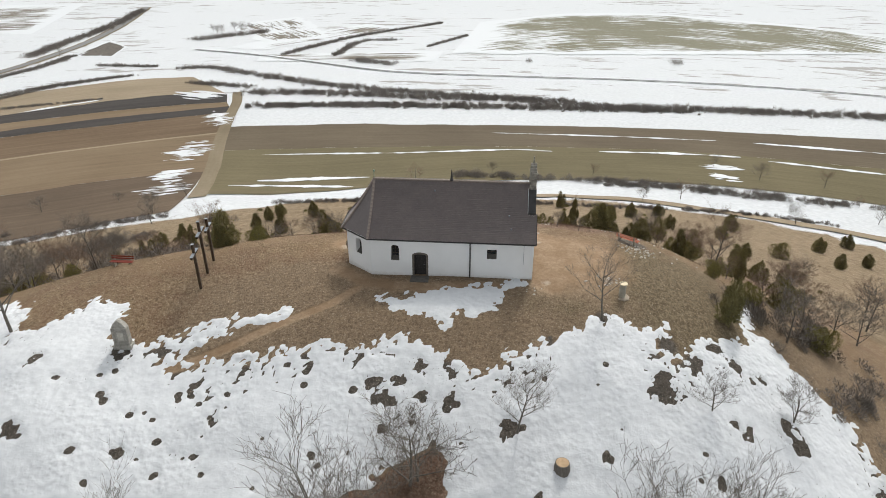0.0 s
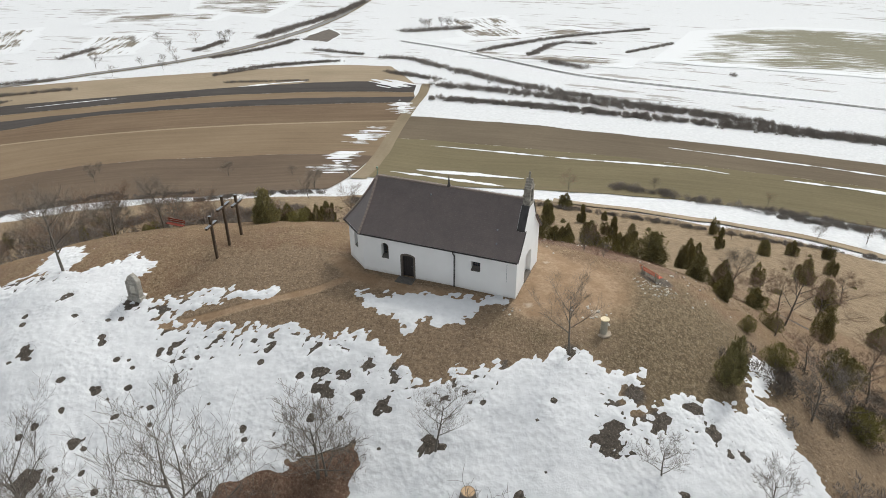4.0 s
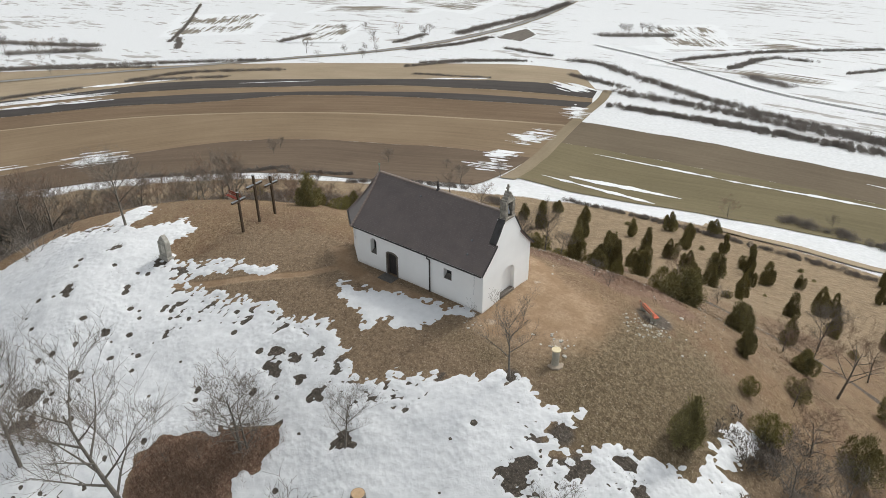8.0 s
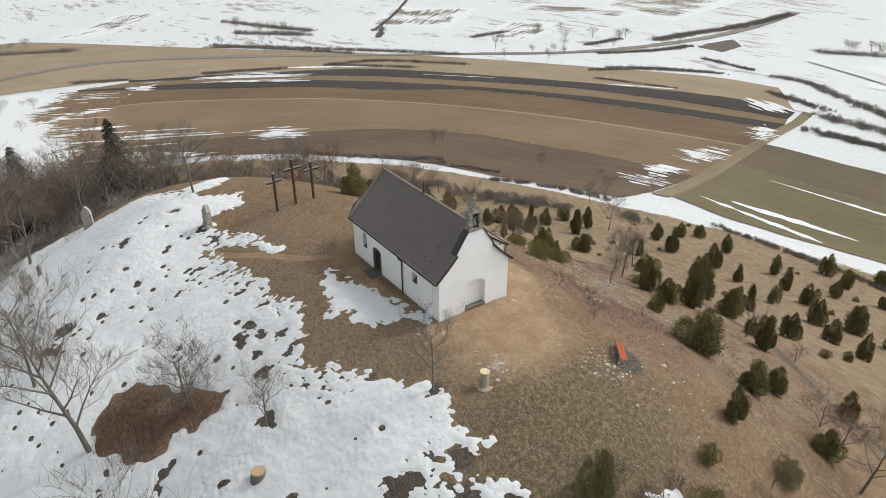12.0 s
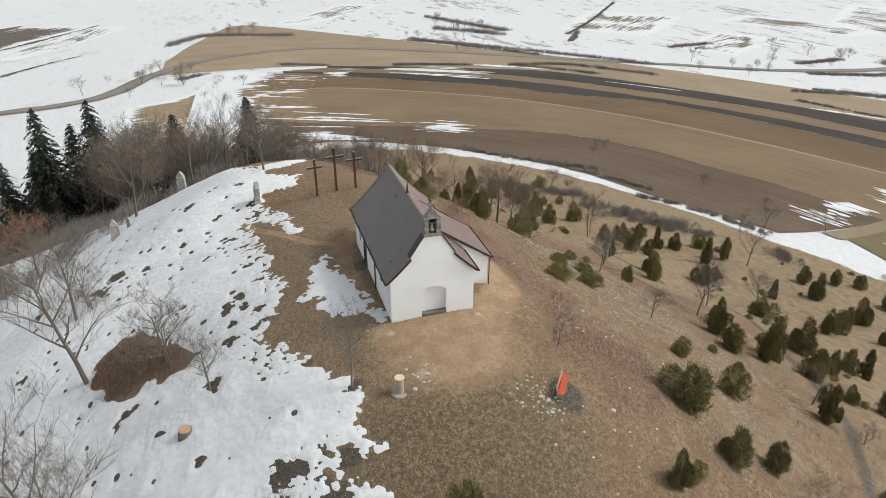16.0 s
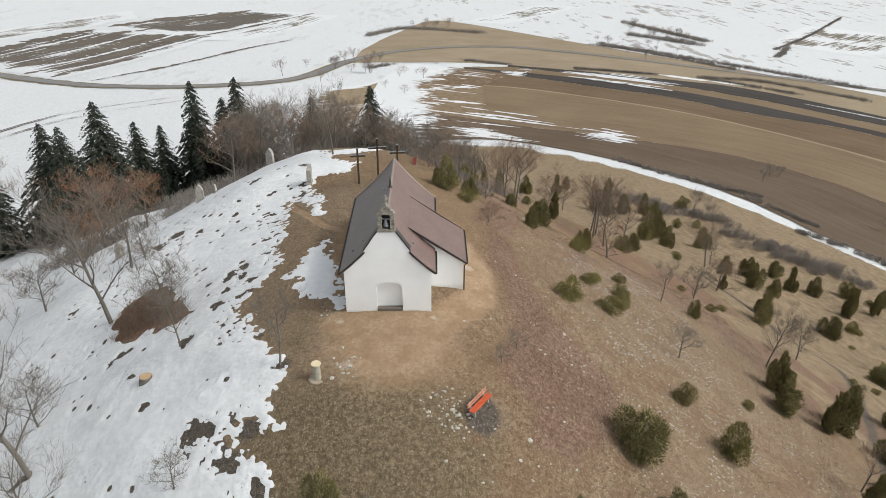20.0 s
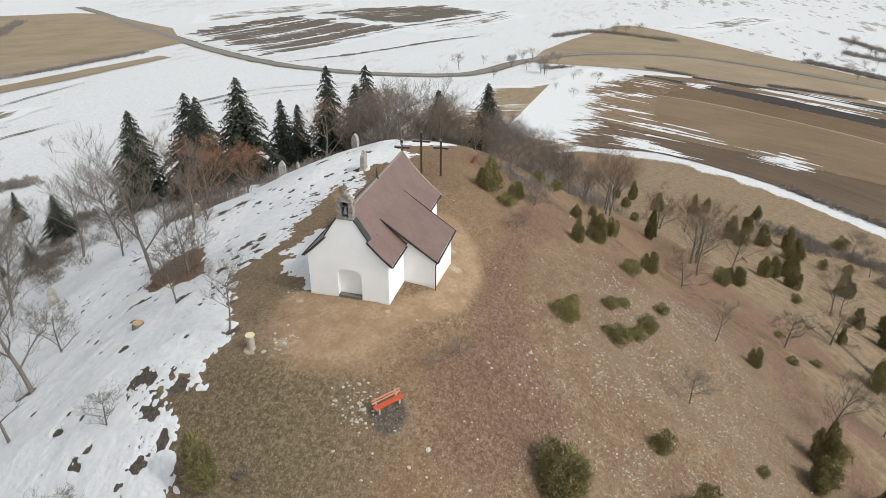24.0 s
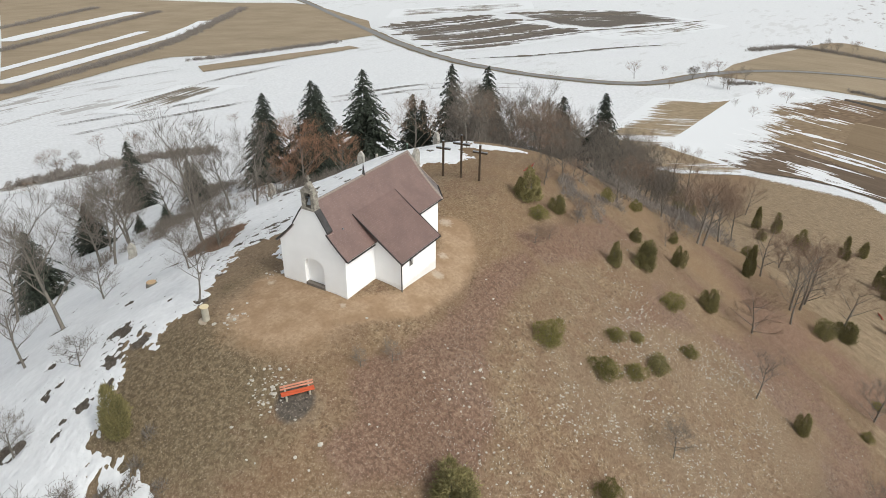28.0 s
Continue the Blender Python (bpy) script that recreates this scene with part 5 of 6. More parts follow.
# ridge and hip tiles, one by one
cap = Shape()
for k in range(7):
    t0, t1 = math.pi * k / 7, math.pi * (k + 1) / 7
    for r0, r1, w in ((0.10, 0.10, 0),):
        cap.add([(0, -0.11 * math.cos(t0), 0.085 * math.sin(t0)), (0.42, -0.12 * math.cos(t0), 0.095 * math.sin(t0)), (0.42, -0.12 * math.cos(t1), 0.095 * math.sin(t1)), (0, -0.11 * math.cos(t1), 0.085 * math.sin(t1))], [(0, 1, 2, 3)])
cap_me = cap.mesh("ridge_tile", "cap")
ridge_row = part("ridge", Shape().box(-6.4, 6.6, -0.07, 0.07, 7.22, 7.33), "cap", chapel, "ridge tiles bedded in pale mortar")
for k in range(33):
    o = part("ridge_tile", cap_me, None, ridge_row)
    o.matrix_basis = pose(-6.42 + k * 0.395, 0, 7.31)
for j, e in enumerate((EAVE[0], EAVE[1], EAVE[2], EAVE[3])):
    hip = part("hip", Shape().tube(RW, Vector(RW).lerp(Vector(e), 0.08), 0.05), "cap", chapel, "hip tiles of the apse roof")
    prev = Vector(RW)
    for k in range(1, 17):
        i = k / 16
        h, f = np.interp(i, np.linspace(0, 1, 13), [m[0] for m in main]), np.interp(i, np.linspace(0, 1, 13), [m[1] for m in main])
        p = Vector((RW[0] + (e[0] - RW[0]) * h, (e[1]) * h, RW[2] + (e[2] - RW[2]) * f))
        o = part("hip_tile", cap_me, None, hip)
        d = p - prev
        o.matrix_basis = Matrix.Translation(prev + Vector((0, 0, 0.03))) @ d.to_track_quat("X", "Z").to_matrix().to_4x4()
        prev = p
# rods and finials
part("finial", Shape().tube((-6.45, 0, 7.3), (-6.45, 0, 7.95), 0.03, 0.02).lathe([(0.0, -0.09), (0.07, -0.06), (0.09, 0), (0.07, 0.06), (0.0, 0.09)], 10, (-6.45, 0, 8.0)), "copper", chapel, "greenish copper finial with a ball")
part("vent_spire", Shape().lathe([(0.16, 0), (0.16, 0.12), (0.10, 0.2), (0.07, 0.55), (0.02, 1.0), (0.01, 1.02)], 8, (0.05, 0, 7.3)), "sheet", chapel, "small dark sheet-metal ridge spire")
part("lightning_rod", Shape().tube((-6.3, 0.02, 7.44), (6.3, 0.02, 7.44), 0.009, n=4, caps=False), "zinc", chapel)
for x, y in ((-1.3, -0.6), (4.9, -1.9), (5.1, -2.7), (5.4, 1.9)):
    part("snow_hook", Shape().box(x - 0.05, x + 0.05, y - 0.06, y + 0.06, roof_z(y) + 0.02, roof_z(y) + 0.14), "zinc", chapel)

# bell gable of weathered stone
bell = part("bell_gable", Shape().box(6.42, 7.06, -0.66, 0.70, 6.86, 7.06), "old_stone", chapel, "weathered grey stone bell gable with a niche", bevel=0.02)
rs = random.Random(4)
for k in range(4):
    z0, z1 = 7.07 + k * 0.30, 7.07 + (k + 1) * 0.30 - 0.012
    for y0, y1 in ((-0.58, -0.28), (0.32, 0.62)):
        part("stone", Shape().box(6.47 + rs.uniform(0, 0.02), 7.02 - rs.uniform(0, 0.03), y0 - rs.uniform(0, 0.03), y1 + rs.uniform(0, 0.03), z0, z1), "old_stone", bell, bevel=0.02)
arch = Shape()
arch.slab([(-0.62, 8.27)] + [(0.02 - 0.3 * math.cos(math.pi * k / 8), 8.05 + 0.26 * math.sin(math.pi * k / 8) if 0 < k < 8 else 8.27) for k in range(9)] + [(0.64, 8.27), (0.66, 8.37), (0.52, 8.40), (0.54, 8.52), (0.38, 8.55), (0.36, 8.68), (0.24, 8.72), (0.21, 8.88), (0.11, 8.93), (0.09, 9.06), (-0.05, 9.06), (-0.07, 8.93), (-0.17, 8.88), (-0.20, 8.72), (-0.32, 8.68), (-0.34, 8.55), (-0.50, 8.52), (-0.48, 8.40), (-0.62, 8.37)],
          lambda y, z, w: Vector((7.0 - w, y, z)), 0, 0.5)
part("pediment", arch, "old_stone", bell, "curved stone pediment")
part("cornice", Shape().box(6.44, 7.06, -0.64, 0.68, 8.27, 8.33), "old_stone", bell, bevel=0.02)
cr = Shape().box(6.68, 6.8, -0.05, 0.09, 9.05, 9.62).box(6.69, 6.79, -0.2, 0.24, 9.32, 9.44)
part("stone_cross", cr, "old_stone", bell, "small stone cross", bevel=0.015)
part("bell", Shape().lathe([(0.23, 7.3), (0.2, 7.36), (0.15, 7.5), (0.12, 7.68), (0.07, 7.76), (0.02, 7.78)], 14, (6.76, 0.02, 0)).box(6.7, 6.82, -0.3, 0.34, 7.78, 7.86), "zinc", bell, "grey bronze bell on its yoke", smooth=False)
part("niche_back", Shape().box(6.5, 6.56, -0.3, 0.34, 7.06, 8.2), "sheet", bell, "dark shutter behind the bell")
rails = Shape()
for k in range(6):
    rails.box(-0.6 + 0.22 * k, -0.54 + 0.22 * k, -0.02, 0.02, 0, 1.25)
for z in (0.2, 0.95):
    rails.box(-0.62, 0.58, 0.021, 0.05, z, z + 0.08)
grate = new("wooden_grate", rails.mesh("wooden_grate", "oak"))
grate.matrix_world = pose(-9.15, 1.0, lz(-9.15, 1.0), -12, 0, 90)
tagged(grate, "old weathered wooden grate leaning on the chapel wall", "grate")


# ---------------------------------------------------------------- crosses, steles, benches and other things on the hill
def beam(length, w=0.2):
    return Shape().box(-w / 2, w / 2, -w / 2, w / 2, 0, length)


def wooden_cross(x, y, height, arm, drop):
    c = thing("wooden_cross", "tall dark wooden cross with grey metal capping" if height < 4.6 else "tallest dark wooden cross with grey metal capping", "cross", pose(x, y, lz(x, y) - 0.05, 0, 0, 8), "three crosses")
    part("post", beam(height, 0.21), "oak", c, bevel=0.015)
    part("crossbeam", Shape().box(-0.1, 0.1, -arm / 2, arm / 2, height - drop - 0.2, height - drop), "oak", c, bevel=0.015)
    part("cap", Shape().box(-0.125, 0.125, -0.125, 0.125, height, height + 0.03), "zinc", c, "grey sheet-metal cap")
    for s in (-1, 1):
        part("arm_cover", Shape().box(-0.125, 0.125, min(s * 0.11, s * arm / 2 * 1.02), max(s * 0.11, s * arm / 2 * 1.02), height - drop, height - drop + 0.03), "zinc", c, "grey sheet-metal cover")
    return c


wooden_cross(-20.95, -4.85, 4.3, 1.7, 0.8)
wooden_cross(-21.2, -2.65, 5.1, 2.0, 0.95)
wooden_cross(-21.5, -0.45, 4.3, 1.7, 0.8)


def stele(x, y, turn, height, w=1.05, d=0.5, lean=0.0, label="weathered limestone station stele with a pointed top"):
    t = thing("stone_stele", label, "stele", pose(x, y, lz(x, y) - 0.15, lean, lean * 0.5, turn), "stations on the hill path")
    f = lambda a, z, q: Vector((a, q, z))
    part("plinth", Shape().box(-w * 0.6, w * 0.6, -d * 0.65, d * 0.65, -0.2, 0.45), "stone", t, bevel=0.04)
    rim, h = 0.12, height
    body = Shape().slab([(-w / 2, 0.45), (w / 2, 0.45), (w / 2, h * 0.74), (w * 0.28, h * 0.9), (0, h), (-w * 0.28, h * 0.9), (-w / 2, h * 0.74)], f, -d / 2 + 0.08, d / 2)
    part("body", body, "stone", t, bevel=0.03)
    ring = Shape()
    for a0, a1, z0, z1 in ((-w / 2, -w / 2 + rim, 0.45, h * 0.74), (w / 2 - rim, w / 2, 0.45, h * 0.74), (-w / 2 + rim, w / 2 - rim, 0.45, 0.7), (-w / 2 + rim, w / 2 - rim, h * 0.70, h * 0.76)):
        ring.box(a0, a1, -d / 2, -d / 2 + 0.079, z0, z1)
    part("relief_border", ring, "stone", t)
    part("relief", Shape().box(-w * 0.2, w * 0.2, -d / 2 + 0.03, -d / 2 + 0.079, 0.85, h * 0.6), "limestone", t, "worn carved relief panel", bevel=0.02)
    return t


stele(-24.85, -11.2, 4, 2.65, 1.2, 0.55, -2)
stele(-45.3, -20.6, 70, 3.0, 1.1, 0.6)
stele(-36.4, -28.7, 100, 2.7, 1.0, 0.55)
stele(-23.2, -34.9, 110, 2.4, 1.0, 0.5, 3)
stele(-5.0, -43.0, 120, 2.3, 1.0, 0.5, -4)
stele(-38.5, -27.2, 60, 1.6, 0.5, 0.35, 4, "narrow broken stone post on the slope")


def park_bench(x, y, turn, label, seat="red", back="faded", back_label="sun-faded salmon backrest slat"):
    b = thing("bench", label, "bench", pose(x, y, lz(x, y) + 0.0, 0, 0, turn), "red benches")
    for sx_ in (-0.78, 0.78):
        leg = Shape().box(sx_ - 0.06, sx_ + 0.06, -0.22, 0.22, -0.2, 0.40)
        leg.add([(sx_ - 0.05, -0.10, 0.38), (sx_ + 0.05, -0.10, 0.38), (sx_ + 0.05, -0.2, 0.38), (sx_ - 0.05, -0.2, 0.38), (sx_ - 0.05, -0.27, 0.86), (sx_ + 0.05, -0.27, 0.86), (sx_ + 0.05, -0.34, 0.86), (sx_ - 0.05, -0.34, 0.86)],
                [(0, 1, 2, 3), (4, 7, 6, 5), (0, 4, 5, 1), (1, 5, 6, 2), (2, 6, 7, 3), (3, 7, 4, 0)])
        part("leg", leg, "concrete", b, "pale concrete bench support")
    for y0 in (-0.12, 0.03, 0.18):
        part("seat_slat", Shape().box(-1.1, 1.1, y0, y0 + 0.135, 0.41, 0.455), seat, b, bevel=0.008)
    for z0, yy in ((0.56, -0.215), (0.76, -0.245)):
        part("back_slat", Shape().box(-1.1, 1.1, yy, yy + 0.04, z0, z0 + 0.13), back, b, back_label, bevel=0.008)
    return b


park_bench(16.4, 6.35, -36.5, "orange-red slatted park bench on concrete supports")
park_bench(-31.4, 1.3, 180, "dull red slatted park bench near the crosses", "dull_red", "dull_red", "")
park_bench(-95, 49.2, 20, "dull red slatted bench on the lower slope", "dull_red", "dull_red", "")
post = thing("orientation_pillar", "round concrete pillar with an ochre metal disc", "pillar", pose(14.25, -4.5, lz(14.25, -4.5)))
part("shaft", Shape().lathe([(0.29, -0.3), (0.29, 0.02), (0.27, 0.06), (0.26, 1.12), (0.28, 1.16)], 20), "concrete", post, smooth=False)
part("disc", Shape().lathe([(0.32, 1.16), (0.335, 1.18), (0.335, 1.22), (0.32, 1.24)], 24), "brass", post, "ochre-yellow metal disc")
part("footing", Shape().lathe([(0.62, -0.3), (0.62, -0.04), (0.55, 0.0)], 9), "footing", post, "low stained concrete footing")
stump = thing("tree_stump", "short cut tree stump standing in the snow", "stump", pose(8.8, -18.85, lz(8.8, -18.85)))
part("bark", Shape().lathe([(0.62, -0.3), (0.52, 0.15), (0.47, 0.45)], 14), "bark", stump)
part("cut_face", Shape().lathe([(0.44, 0.44), (0.43, 0.465)], 14), "wood", stump, "pale sawn wood face")
# limestone pieces strewn by the bench, the pillar and over the scree
rk = np.random.default_rng(12)


def rock_mesh(seed):
    r = random.Random(seed)
    bm = bmesh.new()
    bmesh.ops.create_icosphere(bm, subdivisions=1, radius=0.5)
    for v in bm.verts:
        v.co *= r.uniform(0.7, 1.15)
        v.co.z *= 0.6
    me = bpy.data.meshes.new("rock")
    bm.to_mesh(me)
    bm.free()
    me.materials.append(MAT["limestone"])
    return me


ROCKS = [rock_mesh(k) for k in range(5)]
spots = [(16.6, 4.2, 1.3, 20), (17.6, 4.6, 1.0, 10), (13.2, -2.6, 1.3, 22), (6.5, 13.5, 5, 14), (0, 20, 8, 34), (8, 22, 7, 24), (-8, 27, 7, 20), (6.8, -4.4, 0.8, 8), (20, 8, 4, 14)]
for cx, cy, rad, cnt in spots:
    for _ in range(cnt):
        x, y = rk.normal(cx, rad * 0.6), rk.normal(cy, rad * 0.6)
        s = float(rk.uniform(0.08, 0.26) * (1.5 if rk.random() < 0.12 else 1))
        o = new("rock", ROCKS[rk.integers(5)])
        o.matrix_world = Matrix.LocRotScale((x, y, lz(x, y) + 0.02 * s), Euler((0, 0, rk.uniform(0, 6.28))), (s * 1.3, s, s))
        tagged(o, "pale limestone chunk lying on the dry grass", "rock", "limestone pieces")


# ---------------------------------------------------------------- trees and shrubs
def limbs(seed, height, spread=0.55, depth=4, lean=0.08, low=0.25, kids=(7, 5, 4, 3)):
    """Segments (start, end, radii, order) of a leafless tree, grown limb by limb."""
    r = random.Random(seed)
    out = []

    def grow(p, d, ln, rad, order):
        n = 4 if order == 0 else 3
        pts = [p]
        for k in range(n):
            d = (d + Vector((r.uniform(-1, 1), r.uniform(-1, 1), r.uniform(-0.2, 0.5))) * (lean + 0.08 * order)).normalized()
            q = pts[-1] + d * ln / n
            out.append((pts[-1], q, rad * (1 - 0.8 * k / n), rad * (1 - 0.8 * (k + 1) / n), order))
            pts.append(q)
        if order + 1 >= depth:
            return
        for k in range(kids[order]):
            t = low + (0.98 - low) * (k + r.uniform(0.2, 0.8)) / kids[order] if order == 0 else r.uniform(0.25, 1.0)
            i = min(n - 1, int(t * n))
            base = pts[i].lerp(pts[i + 1], t * n - i)
            az = r.uniform(0, 6.283) if order else k * 2.4 + r.uniform(-0.4, 0.4)
            side = Vector((math.cos(az), math.sin(az), 0))
            nd = (d * (0.7 if order else 0.55) + side * spread * (1.6 if order == 0 else 1.3) + Vector((0, 0, 0.25))).normalized()
            grow(base, nd, ln * (0.62 - 0.28 * t if order == 0 else 0.58) * r.uniform(0.8, 1.2), rad * (0.5 - 0.2 * t), order + 1)

    grow(Vector((0, 0, -0.25)), Vector((r.uniform(-0.06, 0.06), r.uniform(-0.06, 0.06), 1)).normalized(), height, height * 0.019 + 0.02, 0)
    return out


def bare_tree(seed, height, spread, mat="twig", low=0.25, kids=(8, 6, 5, 4), name="bare_tree", label="leafless grey-barked deciduous tree", group="leafless trees"):
    t = thing(name, label, "tree", None, group)
    trunk, crown = Shape(), []
    for a, b, r0, r1, o in limbs(seed, height, spread, 5, low=low, kids=kids):
        if o <= 1:
            trunk.tube(a, b, r0, r1, 7 if o == 0 else 5, False)
        else:
            crown.append((a, b, max(r0 * 0.75, 0.010), max(r1 * 0.75, 0.006)))
    me = trunk.mesh("trunk", "bark", True)
    part("trunk", me, None, t)
    a, b = np.array([c[0] for c in crown]), np.array([c[1] for c in crown])
    r0, r1 = np.array([c[2] for c in crown]), np.array([c[3] for c in crown])
    d = b - a
    u = np.cross(d, (0.3, 0.5, 0.81))
    u /= np.maximum(np.linalg.norm(u, axis=1), 1e-6)[:, None]
    w = np.cross(d, u)
    w /= np.maximum(np.linalg.norm(w, axis=1), 1e-6)[:, None]
    ring = [math.cos(k * 2.094) * u + math.sin(k * 2.094) * w for k in range(3)]
    v = np.stack([a + r0[:, None] * q for q in ring] + [b + r1[:, None] * q for q in ring], 1).reshape(-1, 3)
    base = np.arange(len(a))[:, None, None] * 6
    f = (base + np.array([[0, 1, 4, 3], [1, 2, 5, 4], [2, 0, 3, 5]])[None]).reshape(-1, 4)
    part("crown", raw_mesh("crown", v, f, mat), None, t)
    return t


def lobes(seed, girth, count):
    """Centres, radii and half heights of the spires of an uneven crown one metre high."""
    r = random.Random(seed)
    out = [(0, 0, 0.5, girth * 0.62, 0.5)]
    for k in range(count):
        az, q = 6.283 * (k + r.uniform(0, 0.8)) / count, girth * r.uniform(0.4, 0.85)
        h = r.uniform(0.35, 0.85)
        out.append((q * math.cos(az), q * math.sin(az), h / 2 + r.uniform(0, 0.08), girth * r.uniform(0.3, 0.58), h / 2))
    return out


def foliage(seed, parts, n, length, width, up):
    """Short sprays over egg-shaped spires, pointing out and up, with gaps."""
    r = np.random.default_rng(seed)
    vs = []
    total = sum(p[3] * p[4] for p in parts)
    for cx, cy, cz, rad, half in parts:
        m = int(n * rad * half / total)
        u = r.normal(0, 1, (m, 3))
        u /= np.linalg.norm(u, axis=1)[:, None]
        gap = cloudy(u[:, 0] * 2 + 30 + cx * 9, u[:, 1] * 2 + 30 + u[:, 2] * 3, 0.8, seed, 2)
        s = r.uniform(0.3, 1.0, m) ** 0.5 * (0.25 + 1.5 * gap)
        slim = 1.06 - 0.26 * (u[:, 2] + 1) / 2
        c = np.stack([cx + u[:, 0] * rad * s * slim, cy + u[:, 1] * rad * s * slim, np.maximum(cz + u[:, 2] * half * (0.75 + 0.25 * s), 0.01)], -1)
        d = u * (1, 1, 0.6) + (0, 0, up) + r.normal(0, 0.45, (m, 3))
        d /= np.linalg.norm(d, axis=1)[:, None]
        w = np.cross(d, r.normal(0, 1, (m, 3)))
        w /= np.linalg.norm(w, axis=1)[:, None]
        ln = (length * r.uniform(0.5, 1.6, m))[:, None]
        vs.append(np.stack([c - d * ln * 0.4 - w * width, c - d * ln * 0.4 + w * width, c + d * ln * 0.7], 1).reshape(-1, 3))
    v = np.vstack(vs)
    return v, np.arange(len(v)).reshape(-1, 3)


def juniper(seed, girth, mat="juniper", label="dark green bushy juniper", count=5, dense=9000, squat=1.0):
    """One metre high; scaled where it stands."""
    t = thing("juniper", label, "shrub", None, "junipers on the slope")
    r = random.Random(seed)
    stem = Shape()
    for k in range(3):
        az = k * 2.1 + r.uniform(0, 1)
        stem.tube((0.02 * math.cos(az), 0.02 * math.sin(az), -0.12), (0.3 * girth * math.cos(az), 0.3 * girth * math.sin(az), 0.6 * squat), 0.028, 0.008, 5)
    part("trunk", stem, "bark", t)
    v, f = foliage(seed, [(a, b, c * squat, d, e * squat) for a, b, c, d, e in lobes(seed, girth, count)], dense, 0.052, 0.0095, 0.6)
    part("crown", raw_mesh("crown", v, f, mat), None, t)
    return t


def spruce(seed, girth=0.2, mat="spruce", label="tall dark green spruce tree"):
    """One metre high, whorls of drooping boughs."""
    t = thing("spruce", label, "tree", None, "spruces below the ridge")
    part("trunk", Shape().tube((0, 0, -0.1), (0, 0, 0.98), 0.014, 0.002, 7), "bark", t)
    r = np.random.default_rng(seed)
    cs, ds, ls = [], [], []
    for k in range(66):
        z0 = 0.05 + 0.94 * (k + r.uniform(-0.5, 0.5)) / 66
        lop = r.uniform(0, 6.283)
        for j in range(8):
            az = 6.283 * j / 8 + r.uniform(-0.5, 0.5) + 2.4 * k
            z = z0 + r.uniform(-0.02, 0.02)
            reach = (girth * (1 - min(z, 1)) ** 0.72 * min(1.0, 0.62 + 2.2 * z) + 0.006) * r.uniform(0.5, 1.15) * (1 + 0.16 * math.cos(az - lop))
            n = max(7, int(30 * reach / girth))
            s = np.linspace(0.12, 1, n)
            x, y = np.cos(az) * reach * s, np.sin(az) * reach * s
            zz = z + 0.10 * reach * s - 0.62 * reach * s ** 2
            cs.append(np.stack([x, y, zz], -1))
            side = r.choice([-1, 1], n) * r.uniform(0.3, 1.2, n)
            ds.append(np.stack([np.cos(az) * 0.6 - np.sin(az) * side, np.sin(az) * 0.6 + np.cos(az) * side, r.uniform(-0.85, 0.05, n)], -1))
            ls.append((0.008 + 0.17 * reach) * r.uniform(0.6, 1.3, n) * (1.25 - 0.55 * s))
    c, d, ln = np.vstack(cs), np.vstack(ds), np.concatenate(ls)
    up = np.cross(d, r.normal(0, 1, d.shape))
    up /= np.linalg.norm(up, axis=1)[:, None]
    w = (0.004 + 0.16 * ln)[:, None]
    v = np.stack([c - up * w, c + up * w, c + d * ln[:, None]], 1).reshape(-1, 3)
    part("crown", raw_mesh("crown", v, np.arange(len(v)).reshape(-1, 3), mat), None, t)
    return t


def plant(pattern, x, y, size, turn, width=1.0, tilt=0.0):
    """Copies a pattern plant to its place on the land."""
    m = Matrix.LocRotScale((x, y, lz(x, y) - 0.03 * size), Euler((radians(tilt), 0, turn)), (size * width, size * width, size))
    o = copy_thing(pattern, Matrix.Identity(4))
    o.matrix_basis = m
    return o


def uproot(pattern):
    """Takes a pattern away once its copies stand."""
    for o in (*pattern.children_recursive, pattern):
        bpy.data.objects.remove(o)


rp = np.random.default_rng(77)
GIRTH = (0.42, 0.50, 0.31, 0.62, 0.46)
JUN = [juniper(3, 0.42, count=6), juniper(5, 0.50, count=7), juniper(8, 0.31, label="slender upright dark green juniper", count=3), juniper(13, 0.62, label="broad dark green juniper", count=8), juniper(21, 0.46, label="dark green juniper with browned tips")]
LOW = [juniper(31, 0.95, "olivebush", "low spreading olive-green juniper", 7), juniper(34, 0.75, "olivebush", "low rounded olive-green juniper", 6)]
NEAR = [(15.6, 18.0, 4.4, 5.2), (20.6, 18.9, 3.4, 3.2), (20.2, 23.4, 3.3, 2.8), (23.0, 11.9, 3.4, 2.0), (23.6, -2.9, 4.9, 3.0), (27.7, 12.5, 2.3, 2.6), (26.5, 20.6, 2.9, 2.9),
        (33.0, 8.4, 4.0, 4.4), (-22.6, 5.2, 4.4, 3.8), (-24.6, 8.1, 2.6, 2.5), (-11.7, 24.1, 2.1, 2.8), (-29.1, 17.6, 4.2, 3.6), (-23.4, 15.5, 3.3, 2.1), (-35.5, 14.5, 2.2, 2.0), (-33.5, 25.0, 3.5, 3.0), (-40.3, 19.3, 3.6, 2.6),
        (9.4, 42.2, 5.4, 2.6), (23.1, 32.4, 4.1, 2.5), (-4.0, 40.7, 4.2, 3.7), (4.9, 47.2, 3.1, 2.7), (34.5, 24.1, 5.1, 3.1), (-8.4, 42.1, 6.0, 3.5), (-3.7, 46.2, 6.2, 2.8), (-22.0, 37.4, 3.2, 2.1)]
